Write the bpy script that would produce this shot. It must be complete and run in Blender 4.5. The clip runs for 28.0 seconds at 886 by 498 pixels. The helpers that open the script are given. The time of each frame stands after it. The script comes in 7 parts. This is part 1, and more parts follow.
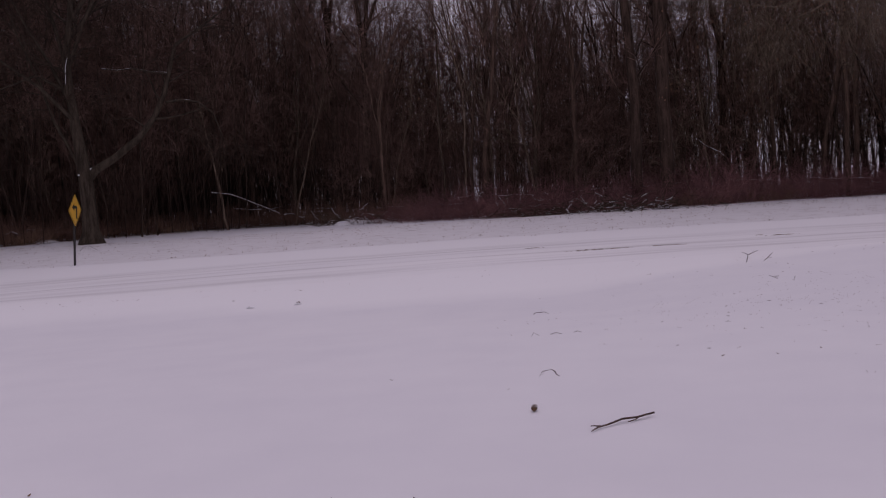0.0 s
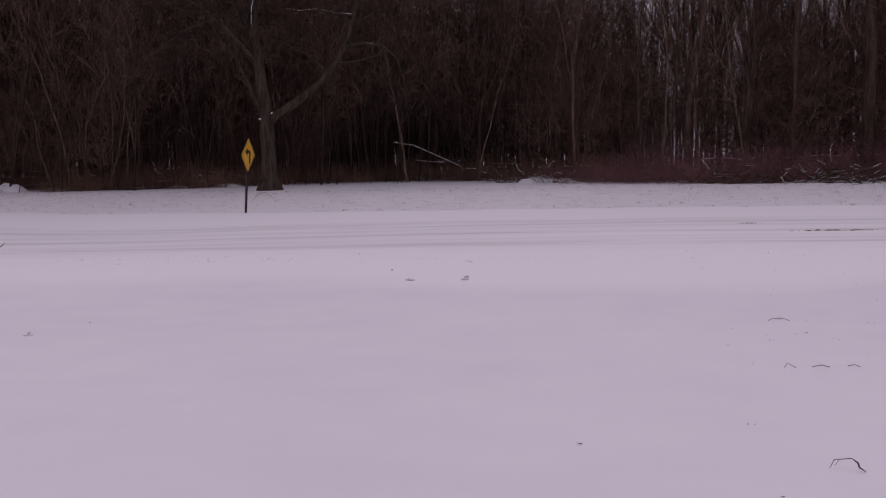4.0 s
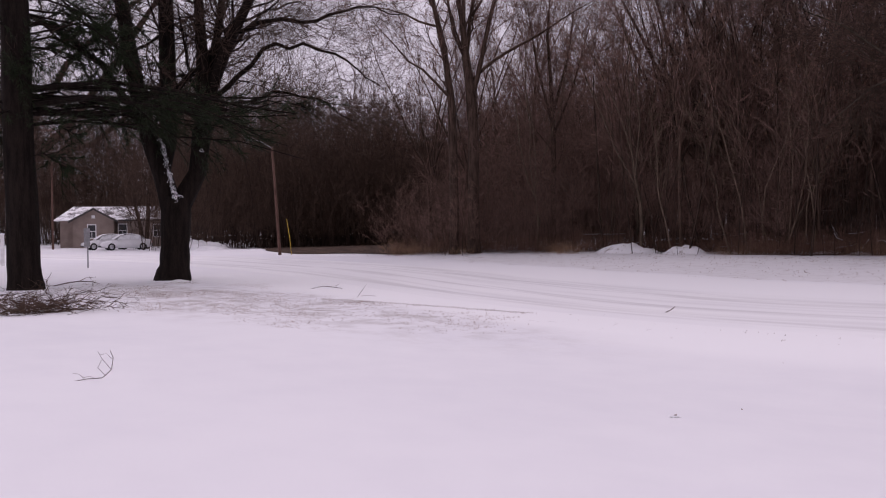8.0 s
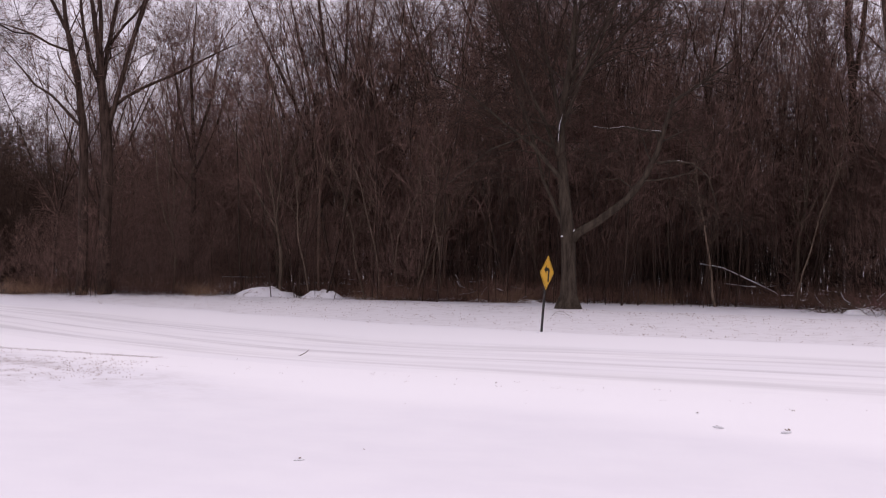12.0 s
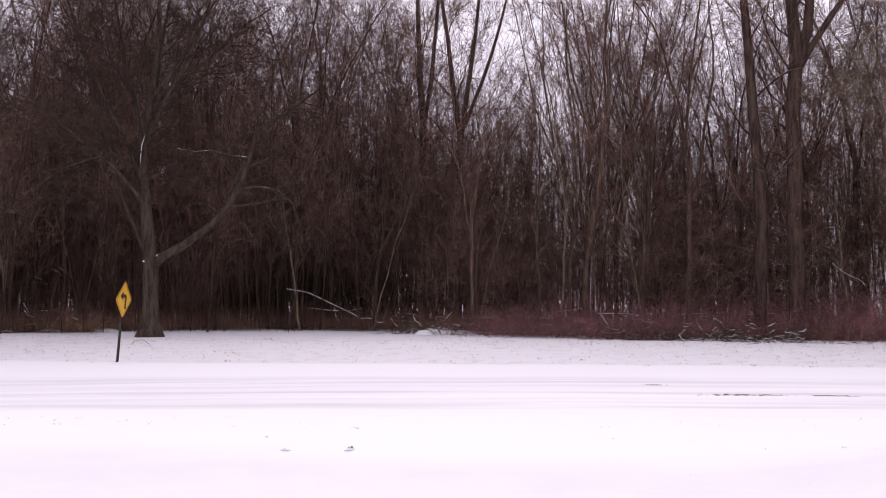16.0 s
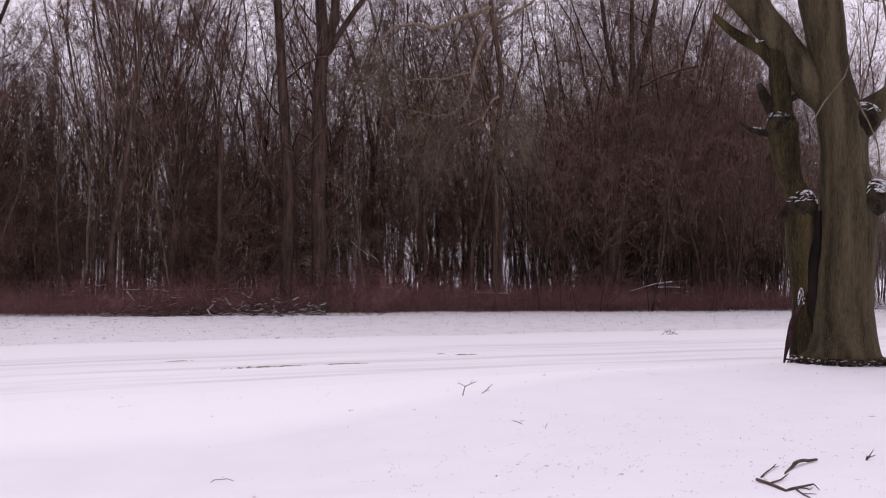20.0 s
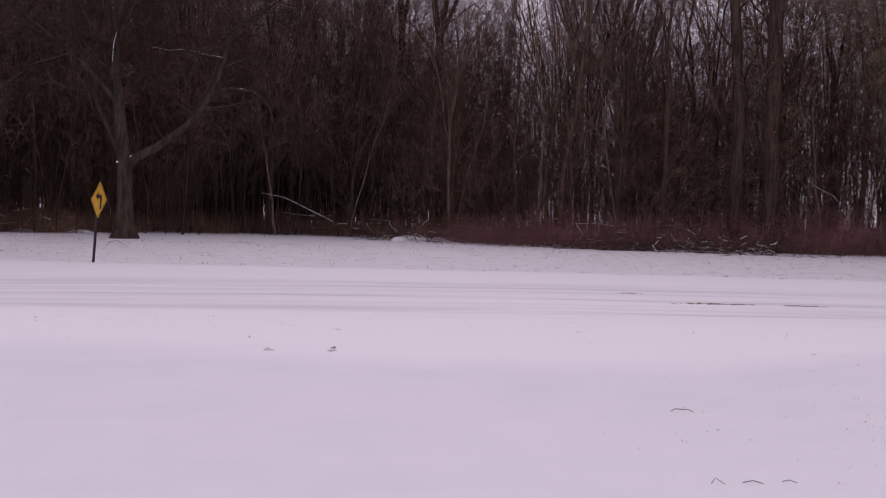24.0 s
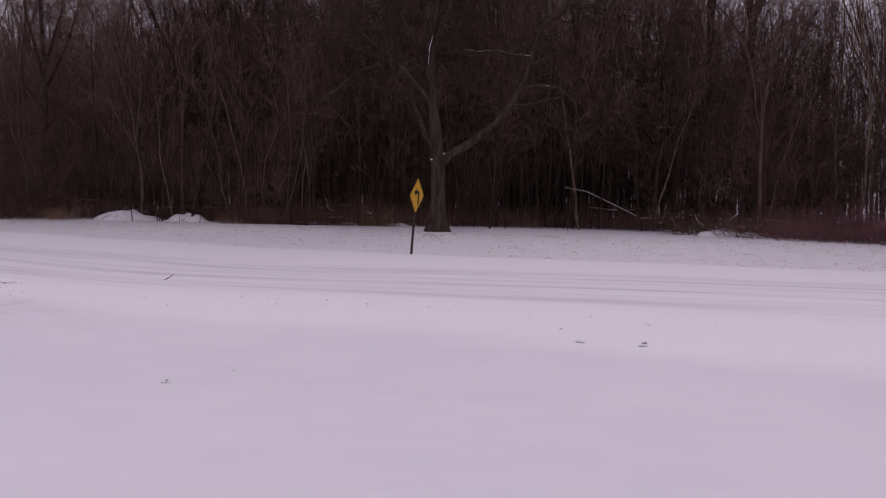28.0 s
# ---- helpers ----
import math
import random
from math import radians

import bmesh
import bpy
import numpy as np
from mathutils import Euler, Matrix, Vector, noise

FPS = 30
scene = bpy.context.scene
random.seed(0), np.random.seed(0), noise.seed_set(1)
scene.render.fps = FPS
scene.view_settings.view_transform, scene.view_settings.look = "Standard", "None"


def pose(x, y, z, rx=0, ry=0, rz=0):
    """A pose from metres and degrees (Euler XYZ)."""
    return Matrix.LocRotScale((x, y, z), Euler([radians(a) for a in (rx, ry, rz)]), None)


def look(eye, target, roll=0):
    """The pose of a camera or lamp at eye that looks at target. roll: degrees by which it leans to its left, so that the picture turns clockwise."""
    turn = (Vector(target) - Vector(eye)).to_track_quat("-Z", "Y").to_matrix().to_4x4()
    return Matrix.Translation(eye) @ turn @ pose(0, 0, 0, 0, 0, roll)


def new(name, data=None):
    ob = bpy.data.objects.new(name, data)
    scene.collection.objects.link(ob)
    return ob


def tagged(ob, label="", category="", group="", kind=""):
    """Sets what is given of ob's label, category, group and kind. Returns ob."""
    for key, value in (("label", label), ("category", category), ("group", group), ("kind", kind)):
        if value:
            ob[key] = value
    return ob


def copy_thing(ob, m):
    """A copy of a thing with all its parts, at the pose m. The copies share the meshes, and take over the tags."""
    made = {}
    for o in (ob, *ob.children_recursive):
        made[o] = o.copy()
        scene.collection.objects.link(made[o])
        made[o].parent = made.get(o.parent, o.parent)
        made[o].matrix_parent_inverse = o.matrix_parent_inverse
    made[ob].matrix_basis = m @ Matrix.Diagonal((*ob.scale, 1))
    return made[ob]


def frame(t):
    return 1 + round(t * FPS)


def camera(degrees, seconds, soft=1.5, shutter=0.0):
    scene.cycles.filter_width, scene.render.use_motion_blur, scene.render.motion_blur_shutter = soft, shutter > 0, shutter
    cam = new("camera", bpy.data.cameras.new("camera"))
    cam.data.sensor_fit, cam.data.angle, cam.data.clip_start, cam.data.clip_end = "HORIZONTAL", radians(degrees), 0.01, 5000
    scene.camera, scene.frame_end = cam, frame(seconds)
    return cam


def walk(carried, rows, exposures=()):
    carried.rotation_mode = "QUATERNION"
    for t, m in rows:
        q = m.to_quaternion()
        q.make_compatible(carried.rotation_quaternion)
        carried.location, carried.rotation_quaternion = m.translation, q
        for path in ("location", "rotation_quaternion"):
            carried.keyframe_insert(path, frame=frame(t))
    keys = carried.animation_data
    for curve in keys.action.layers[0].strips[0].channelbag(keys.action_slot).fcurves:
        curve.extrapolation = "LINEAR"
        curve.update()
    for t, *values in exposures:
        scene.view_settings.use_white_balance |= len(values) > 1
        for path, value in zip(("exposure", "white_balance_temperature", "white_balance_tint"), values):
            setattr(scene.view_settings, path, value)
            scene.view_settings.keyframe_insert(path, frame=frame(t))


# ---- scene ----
cam = camera(50.6, 28.0, 1.1)
PATH = [
    (0, (0.239, -3.999, 1.527), (0.384, -2.008, 1.399), -3.5),
    (0.5, (0.259, -3.736, 1.507), (0.35, -1.741, 1.391), 2.8),
    (1, (0.219, -3.444, 1.526), (0.403, -1.456, 1.401), 1.4),
    (1.5, (0.268, -3.124, 1.534), (0.338, -1.131, 1.389), 1.0),
    (2, (0.229, -2.787, 1.513), (0.186, -0.803, 1.266), 0.6),
    (2.5, (0.228, -2.427, 1.507), (0.297, -0.446, 1.242), -0.0),
    (4.5, (0.175, -1.172, 1.546), (-0.324, 0.759, 1.398), -1.2),
    (5, (0.098, -0.971, 1.567), (-0.721, 0.852, 1.494), -0.8),
    (5.5, (0.056, -0.748, 1.583), (-1.045, 0.922, 1.575), -0.8),
    (6, (-0.113, -0.612, 1.59), (-1.299, 0.997, 1.637), -0.8),
    (6.5, (-0.137, -0.467, 1.608), (-1.521, 0.974, 1.7), -0.4),
    (7, (-0.107, -0.408, 1.622), (-1.56, 0.964, 1.706), 0.2),
    (7.5, (-0.117, -0.403, 1.617), (-1.594, 0.945, 1.634), -0.3),
    (8, (-0.126, -0.406, 1.616), (-1.586, 0.961, 1.563), -0.6),
    (8.5, (-0.134, -0.375, 1.614), (-1.559, 1.026, 1.542), -0.9),
    (9, (-0.13, -0.352, 1.607), (-1.486, 1.117, 1.548), -0.6),
    (9.5, (-0.117, -0.356, 1.624), (-1.391, 1.186, 1.594), -0.1),
    (10, (-0.11, -0.353, 1.625), (-1.363, 1.206, 1.627), 0.2),
    (10.5, (-0.109, -0.339, 1.62), (-1.272, 1.288, 1.645), 1.0),
    (11, (-0.077, -0.363, 1.623), (-1.142, 1.329, 1.665), 0.7),
    (11.5, (-0.062, -0.355, 1.62), (-1.018, 1.402, 1.666), 0.8),
    (12, (-0.042, -0.343, 1.617), (-0.896, 1.466, 1.659), 1.0),
    (12.5, (-0.023, -0.315, 1.61), (-0.736, 1.553, 1.64), 1.4),
    (13, (0.027, -0.32, 1.618), (-0.476, 1.616, 1.638), 1.4),
    (13.5, (0.088, -0.344, 1.622), (-0.188, 1.637, 1.634), 0.9),
    (15.5, (0.178, -0.193, 1.608), (0.075, 1.802, 1.718), 0.3),
    (16, (0.205, -0.149, 1.607), (0.176, 1.848, 1.714), 0.3),
    (16.5, (0.257, -0.143, 1.605), (0.385, 1.85, 1.71), 0.7),
    (17, (0.266, -0.15, 1.599), (0.644, 1.813, 1.672), 1.1),
    (17.5, (0.235, -0.163, 1.609), (0.769, 1.764, 1.668), -0.5),
    (18, (0.243, -0.144, 1.611), (0.878, 1.751, 1.675), -0.5),
    (18.5, (0.227, -0.202, 1.627), (0.965, 1.655, 1.697), -0.4),
    (19, (0.258, -0.218, 1.624), (1.115, 1.587, 1.699), -0.4),
    (19.5, (0.272, -0.236, 1.631), (1.185, 1.543, 1.692), -0.5),
    (20, (0.282, -0.257, 1.622), (1.196, 1.522, 1.68), 0.2),
    (20.5, (0.275, -0.248, 1.611), (1.217, 1.516, 1.59), 0.5),
    (21, (0.241, -0.217, 1.608), (1.099, 1.589, 1.557), 0.9),
    (21.5, (0.215, -0.216, 1.603), (0.946, 1.644, 1.528), 0.7),
    (23.5, (0.136, -0.188, 1.579), (0.413, 1.791, 1.489), 0.3),
    (24, (0.08, -0.176, 1.555), (0.111, 1.822, 1.468), 1.4),
    (24.5, (0.038, -0.188, 1.554), (-0.232, 1.791, 1.449), 1.3),
    (25, (0.046, -0.279, 1.564), (-0.325, 1.683, 1.446), 2.2),
    (25.5, (0.005, -0.278, 1.544), (-0.469, 1.66, 1.4), 1.2),
    (26, (-0.031, -0.277, 1.548), (-0.675, 1.609, 1.37), -0.0),
    (26.5, (-0.056, -0.287, 1.55), (-0.796, 1.561, 1.363), -0.3),
    (27, (-0.093, -0.304, 1.562), (-0.872, 1.533, 1.429), 1.7),
    (27.5, (-0.087, -0.314, 1.556), (-0.874, 1.52, 1.42), 3.4),
    (28, (-0.051, -0.335, 1.571), (-0.643, 1.572, 1.457), 1.1),
]
walk(cam, [(t, look(eye, target, roll)) for t, eye, target, roll in PATH],
     exposures=[(0, -0.36, 6320, 38), (0.4, -0.12, 6320, 38), (1.0, -0.02, 6320, 38), (2.0, -0.29, 6320, 38), (5, 0.06, 6350, 38), (6, 0.62, 6370, 33.5), (7, 0.88, 6460, 31), (8, 0.42, 6400, 33.5), (9, 0.38, 6390, 34), (11, 0.66, 6460, 31), (12, 0.72, 6460, 31), (13.5, 0.6, 6460, 31), (15.5, 1.02, 6390, 29), (17, 0.9, 6390, 29), (17.5, 0.76, 6390, 29), (18, 0.8, 6390, 29), (20, 0.73, 6360, 30), (21.5, 0.25, 6360, 35), (23.5, 0.08, 6450, 37), (24, 0.2, 6390, 37.5), (25, 0.15, 6340, 38), (27, -0.07, 6290, 38), (28, 0.03, 6360, 38)])

# ---- light: an overcast winter sky with a weak wide sun ----
world = bpy.data.worlds.new("overcast_sky")
scene.world = world
world.use_nodes = True
wn, wl = world.node_tree.nodes, world.node_tree.links
wn.clear()
sky = wn.new("ShaderNodeTexSky")
sky.sky_type = "NISHITA"
sky.sun_disc = False
sky.sun_elevation = radians(52)
sky.sun_rotation = radians(10)
sky.air_density, sky.dust_density = 1.2, 3.0
fade = wn.new("ShaderNodeHueSaturation")
fade.inputs["Saturation"].default_value = 0.15
cloud_noise = wn.new("ShaderNodeTexNoise")
cloud_noise.inputs["Scale"].default_value = 2.2
cloud_noise.inputs["Detail"].default_value = 4
cloud_ramp = wn.new("ShaderNodeMapRange")
cloud_ramp.inputs["To Min"].default_value, cloud_ramp.inputs["To Max"].default_value = 0.85, 1.15
cloud_mix = wn.new("ShaderNodeMix")
cloud_mix.data_type, cloud_mix.blend_type = "RGBA", "MULTIPLY"
cloud_mix.inputs["Factor"].default_value = 1.0
back = wn.new("ShaderNodeBackground")
back.inputs["Strength"].default_value = 0.1
wout = wn.new("ShaderNodeOutputWorld")
wl.new(sky.outputs[0], fade.inputs["Color"])
wl.new(cloud_noise.outputs["Fac"], cloud_ramp.inputs["Value"])
cover = wn.new("ShaderNodeMix")
cover.data_type = "RGBA"
cover.inputs["Factor"].default_value = 0.8
cover.inputs["B"].default_value = (4.75, 4.75, 4.92, 1)
wl.new(fade.outputs[0], cover.inputs["A"])
wl.new(cover.outputs["Result"], cloud_mix.inputs["A"])
wl.new(cloud_ramp.outputs[0], cloud_mix.inputs["B"])
wl.new(cloud_mix.outputs["Result"], back.inputs["Color"])
wl.new(back.outputs[0], wout.inputs["Surface"])

sun_data = bpy.data.lights.new("sun", "SUN")
sun_data.energy, sun_data.angle, sun_data.color = 0.55, radians(60), (1.0, 0.96, 0.92)
sun_lamp = new("sun", sun_data)
sun_lamp.matrix_world = look((0, 0, 0), (-0.11, -0.61, -0.79))


# ---- materials ----
def mat(name, a, b, scale=6.0, rough=0.85, bump=0.3, fine=40.0, stretch=(1, 1, 1), vary=0.0, spec=0.12, metal=0.0, low=0.35, high=0.65, where="Object"):
    """A surface of two colours mixed by noise at two scales, with fine relief and a shift of brightness from thing to thing."""
    m = bpy.data.materials.new(name)
    m.use_nodes = True
    n, l = m.node_tree.nodes, m.node_tree.links
    p = n["Principled BSDF"]
    p.inputs["Roughness"].default_value = rough
    p.inputs["Metallic"].default_value = metal
    p.inputs["Specular IOR Level"].default_value = spec
    tc, mp = n.new("ShaderNodeTexCoord"), n.new("ShaderNodeMapping")
    mp.inputs["Scale"].default_value = stretch
    l.new(tc.outputs[where], mp.inputs["Vector"])
    big, small = n.new("ShaderNodeTexNoise"), n.new("ShaderNodeTexNoise")
    big.inputs["Scale"].default_value, small.inputs["Scale"].default_value = scale, fine
    big.inputs["Detail"].default_value, small.inputs["Detail"].default_value = 5, 3
    l.new(mp.outputs[0], big.inputs["Vector"])
    l.new(mp.outputs[0], small.inputs["Vector"])
    half = n.new("ShaderNodeMix")
    half.inputs["Factor"].default_value = 0.35
    l.new(big.outputs["Fac"], half.inputs["A"])
    l.new(small.outputs["Fac"], half.inputs["B"])
    ramp = n.new("ShaderNodeMapRange")
    ramp.interpolation_type = "SMOOTHSTEP"
    ramp.inputs["From Min"].default_value, ramp.inputs["From Max"].default_value = low, high
    l.new(half.outputs["Result"], ramp.inputs["Value"])
    mix = n.new("ShaderNodeMix")
    mix.data_type = "RGBA"
    mix.inputs["A"].default_value, mix.inputs["B"].default_value = (*a, 1), (*b, 1)
    l.new(ramp.outputs[0], mix.inputs["Factor"])
    colour = mix.outputs["Result"]
    if vary:
        info, vr, hs = n.new("ShaderNodeObjectInfo"), n.new("ShaderNodeMapRange"), n.new("ShaderNodeHueSaturation")
        vr.inputs["To Min"].default_value, vr.inputs["To Max"].default_value = 1 - vary, 1 + vary
        l.new(info.outputs["Random"], vr.inputs["Value"])
        l.new(vr.outputs[0], hs.inputs["Value"])
        l.new(colour, hs.inputs["Color"])
        colour = hs.outputs[0]
    l.new(colour, p.inputs["Base Color"])
    if bump:
        bp = n.new("ShaderNodeBump")
        bp.inputs["Strength"].default_value, bp.inputs["Distance"].default_value = bump, 0.02
        l.new(half.outputs["Result"], bp.inputs["Height"])
        l.new(bp.outputs[0], p.inputs["Normal"])
    return m


SNOW = mat("snow", (0.765, 0.765, 0.795), (0.815, 0.815, 0.835), 0.22, 0.75, 0.05, 1.7, stretch=(0.8, 1, 1), low=0.28, high=0.66)
SNOW_THIN = mat("thin_snow_over_grass", (0.70, 0.69, 0.69), (0.79, 0.785, 0.795), 2.2, 0.8, 0.06, 11.0, low=0.3, high=0.55)
SNOW_ROAD = mat("driven_snow", (0.83, 0.83, 0.845), (0.88, 0.88, 0.885), 0.5, 0.65, 0.3, 6.0, stretch=(0.25, 1, 1), low=0.3, high=0.7)
SNOW_CAP = mat("snow_cap", (0.78, 0.79, 0.82), (0.86, 0.86, 0.87), 4.0, 0.7, 0.3, 30.0)
SNOW_PATCHY = mat("snow_patches_on_bark", (0.02, 0.016, 0.011), (0.80, 0.80, 0.82), 9.0, 0.85, 0.8, 34.0, stretch=(1, 1, 1.6), low=0.47, high=0.6)
SNOW_DIRTY = mat("old_snow_with_grit", (0.34, 0.29, 0.26), (0.85, 0.85, 0.87), 3.5, 0.75, 0.8, 16.0, low=0.36, high=0.47)
LITTER = mat("leaf_litter", (0.034, 0.022, 0.017), (0.1, 0.068, 0.05), 1.4, 0.95, 0.7, 18.0)
LITTER_SNOW = mat("leaf_litter_with_snow", (0.045, 0.03, 0.025), (0.72, 0.72, 0.74), 0.35, 0.9, 0.7, 5.0, low=0.40, high=0.52)
GRAVEL = mat("bare_gravel", (0.1, 0.072, 0.046), (0.32, 0.26, 0.19), 9.0, 0.95, 0.8, 40.0)
BARK = mat("dark_bark", (0.049, 0.032, 0.024), (0.14, 0.092, 0.069), 3.0, 0.95, 0.8, 22.0, stretch=(3, 3, 0.5), vary=0.35)
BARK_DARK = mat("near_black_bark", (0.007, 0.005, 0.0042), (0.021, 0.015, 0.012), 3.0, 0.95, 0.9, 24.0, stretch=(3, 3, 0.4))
BARK_GREY = mat("grey_bark", (0.052, 0.038, 0.028), (0.14, 0.104, 0.076), 3.0, 0.95, 0.8, 26.0, stretch=(3, 3, 0.5), vary=0.25)
BARK_ROAD = mat("grey_brown_bark", (0.028, 0.021, 0.0155), (0.085, 0.066, 0.049), 3.0, 0.95, 0.8, 24.0, stretch=(3, 3, 0.5))
BARK_TAN = mat("tan_bark", (0.075, 0.053, 0.038), (0.19, 0.14, 0.102), 4.0, 0.9, 0.6, 26.0, stretch=(3, 3, 0.5), vary=0.3)
BARK_EDGE = mat("brown_black_bark", (0.030, 0.020, 0.0155), (0.088, 0.058, 0.044), 3.0, 0.95, 0.8, 22.0, stretch=(3, 3, 0.5))
BARK_PALE = mat("weathered_pale_bark", (0.075, 0.053, 0.038), (0.18, 0.132, 0.097), 4.0, 0.9, 0.6, 26.0, stretch=(3, 3, 0.5), vary=0.35)
# moss tint, with the second stem's shade darkened into the colour
BARK_MOSS_SHADE = mat("shaded_mossy_bark", (0.013, 0.0105, 0.0065), (0.085, 0.066, 0.027), 1.1, 0.95, 0.9, 20.0, stretch=(3.0, 3.0, 0.45), low=0.36, high=0.68)
# dark bark for knobs and stubs; the knobs' shadow is in the colour
BARK_KNOB = mat("shaded_black_brown_bark", (0.009, 0.0072, 0.005), (0.042, 0.033, 0.021), 5.0, 0.9, 0.9, 30.0, stretch=(1.4, 1.4, 0.8))
BARK_WEEP = mat("pale_tan_bark", (0.13, 0.098, 0.07), (0.29, 0.22, 0.16), 4.0, 0.9, 0.5, 26.0, stretch=(3, 3, 0.5))
BARK_MOSS = mat("grey_olive_bark", (0.018, 0.0138, 0.0075), (0.108, 0.086, 0.05), 1.3, 0.95, 0.9, 20.0, stretch=(3.2, 3.2, 0.25), low=0.3, high=0.7)
TWIG = mat("brown_twigs", (0.095, 0.058, 0.046), (0.225, 0.14, 0.111), 2.0, 0.95, 0.0, 8.0, vary=0.22)
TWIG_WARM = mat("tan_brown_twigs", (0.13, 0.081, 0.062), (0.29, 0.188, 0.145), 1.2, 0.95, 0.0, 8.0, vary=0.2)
TWIG_PALE = mat("pale_twigs", (0.12, 0.09, 0.062), (0.26, 0.2, 0.14), 2.0, 0.9, 0.0, 8.0, vary=0.2)
BRUSH_RED = mat("red_brush_stems", (0.115, 0.053, 0.055), (0.34, 0.175, 0.168), 0.9, 0.85, 0.0, 6.0, vary=0.3)
BARK_RED = mat("red_brown_bark", (0.022, 0.010, 0.010), (0.07, 0.034, 0.033), 6.0, 0.9, 0.8, 30.0, stretch=(3, 3, 0.6))
BRUSH_BROWN = mat("brown_brush_stems", (0.09, 0.05, 0.038), (0.23, 0.135, 0.10), 0.9, 0.9, 0.0, 6.0, vary=0.25)
BRUSH_TAN = mat("dead_grass", (0.19, 0.115, 0.07), (0.38, 0.25, 0.16), 2.0, 0.9, 0.0, 8.0, vary=0.25)
LEAF_DEAD = mat("dead_leaf", (0.10, 0.055, 0.03), (0.25, 0.15, 0.09), 12.0, 0.85, 0.3, 50.0, vary=0.3)
LEAF_RUST = mat("rusty_leaf", (0.12, 0.066, 0.042), (0.28, 0.16, 0.10), 0.6, 0.85, 0.0, 20.0)
NEEDLE = mat("pine_needles", (0.01, 0.017, 0.007), (0.028, 0.042, 0.017), 3.0, 0.7, 0.0, 12.0, vary=0.2)
STICK = mat("wet_stick_bark", (0.055, 0.036, 0.032), (0.16, 0.108, 0.092), 20.0, 0.8, 0.6, 90.0)
SIGN_YELLOW = mat("yellow_sign_face", (0.62, 0.33, 0.012), (0.72, 0.40, 0.02), 4.0, 0.45, 0.05, 30.0, spec=0.5)
SIGN_BLACK = mat("black_sign_paint", (0.012, 0.012, 0.012), (0.03, 0.03, 0.03), 6.0, 0.5, 0.05, 30.0)
METAL_DARK = mat("weathered_steel", (0.035, 0.032, 0.030), (0.09, 0.08, 0.075), 12.0, 0.6, 0.2, 60.0, metal=0.5)
METAL_GREY = mat("galvanised_plate", (0.24, 0.24, 0.25), (0.36, 0.36, 0.37), 8.0, 0.55, 0.1, 60.0, metal=0.4)
POLE_WOOD = mat("brown_pole_wood", (0.08, 0.045, 0.035), (0.17, 0.1, 0.08), 4.0, 0.9, 0.5, 26.0, stretch=(4, 4, 0.4))
YELLOW_PLASTIC = mat("yellow_plastic", (0.55, 0.36, 0.05), (0.66, 0.46, 0.08), 6.0, 0.5, 0.05, 30.0)
WHITE_PAINT = mat("white_paint", (0.70, 0.70, 0.70), (0.82, 0.82, 0.82), 6.0, 0.6, 0.1, 40.0)
SIDING = mat("beige_siding", (0.23, 0.18, 0.155), (0.3, 0.24, 0.21), 1.2, 0.85, 0.15, 20.0)
ROOF_DARK = mat("roof_shingle", (0.05, 0.045, 0.045), (0.12, 0.11, 0.105), 6.0, 0.9, 0.5, 40.0)
ROOF_SNOW = mat("snow_patched_roof", (0.16, 0.15, 0.15), (0.84, 0.84, 0.86), 1.1, 0.75, 0.4, 6.0, low=0.42, high=0.53)
CAR_WHITE = mat("white_car_paint", (0.74, 0.74, 0.75), (0.80, 0.80, 0.81), 2.0, 0.25, 0.0, 10.0, spec=0.5)
CAR_GLASS = mat("frosted_car_glass", (0.45, 0.46, 0.47), (0.76, 0.77, 0.79), 2.5, 0.25, 0.0, 14.0, spec=0.5, low=0.3, high=0.6)
WINDOW_GLASS = mat("dark_window_glass", (0.03, 0.032, 0.036), (0.07, 0.072, 0.078), 2.0, 0.08, 0.0, 8.0, spec=0.6)
RUBBER = mat("tyre_rubber", (0.015, 0.015, 0.015), (0.04, 0.04, 0.04), 8.0, 0.85, 0.2, 40.0)
RIM = mat("alloy_rim", (0.35, 0.35, 0.36), (0.5, 0.5, 0.51), 8.0, 0.35, 0.0, 30.0, metal=0.8)
LAMP_RED = mat("red_tail_lamp", (0.30, 0.015, 0.012), (0.42, 0.02, 0.018), 5.0, 0.25, 0.0, 20.0, spec=0.6)
LAMP_CLEAR = mat("clear_head_lamp", (0.5, 0.5, 0.5), (0.7, 0.7, 0.7), 5.0, 0.15, 0.0, 20.0, spec=0.6)


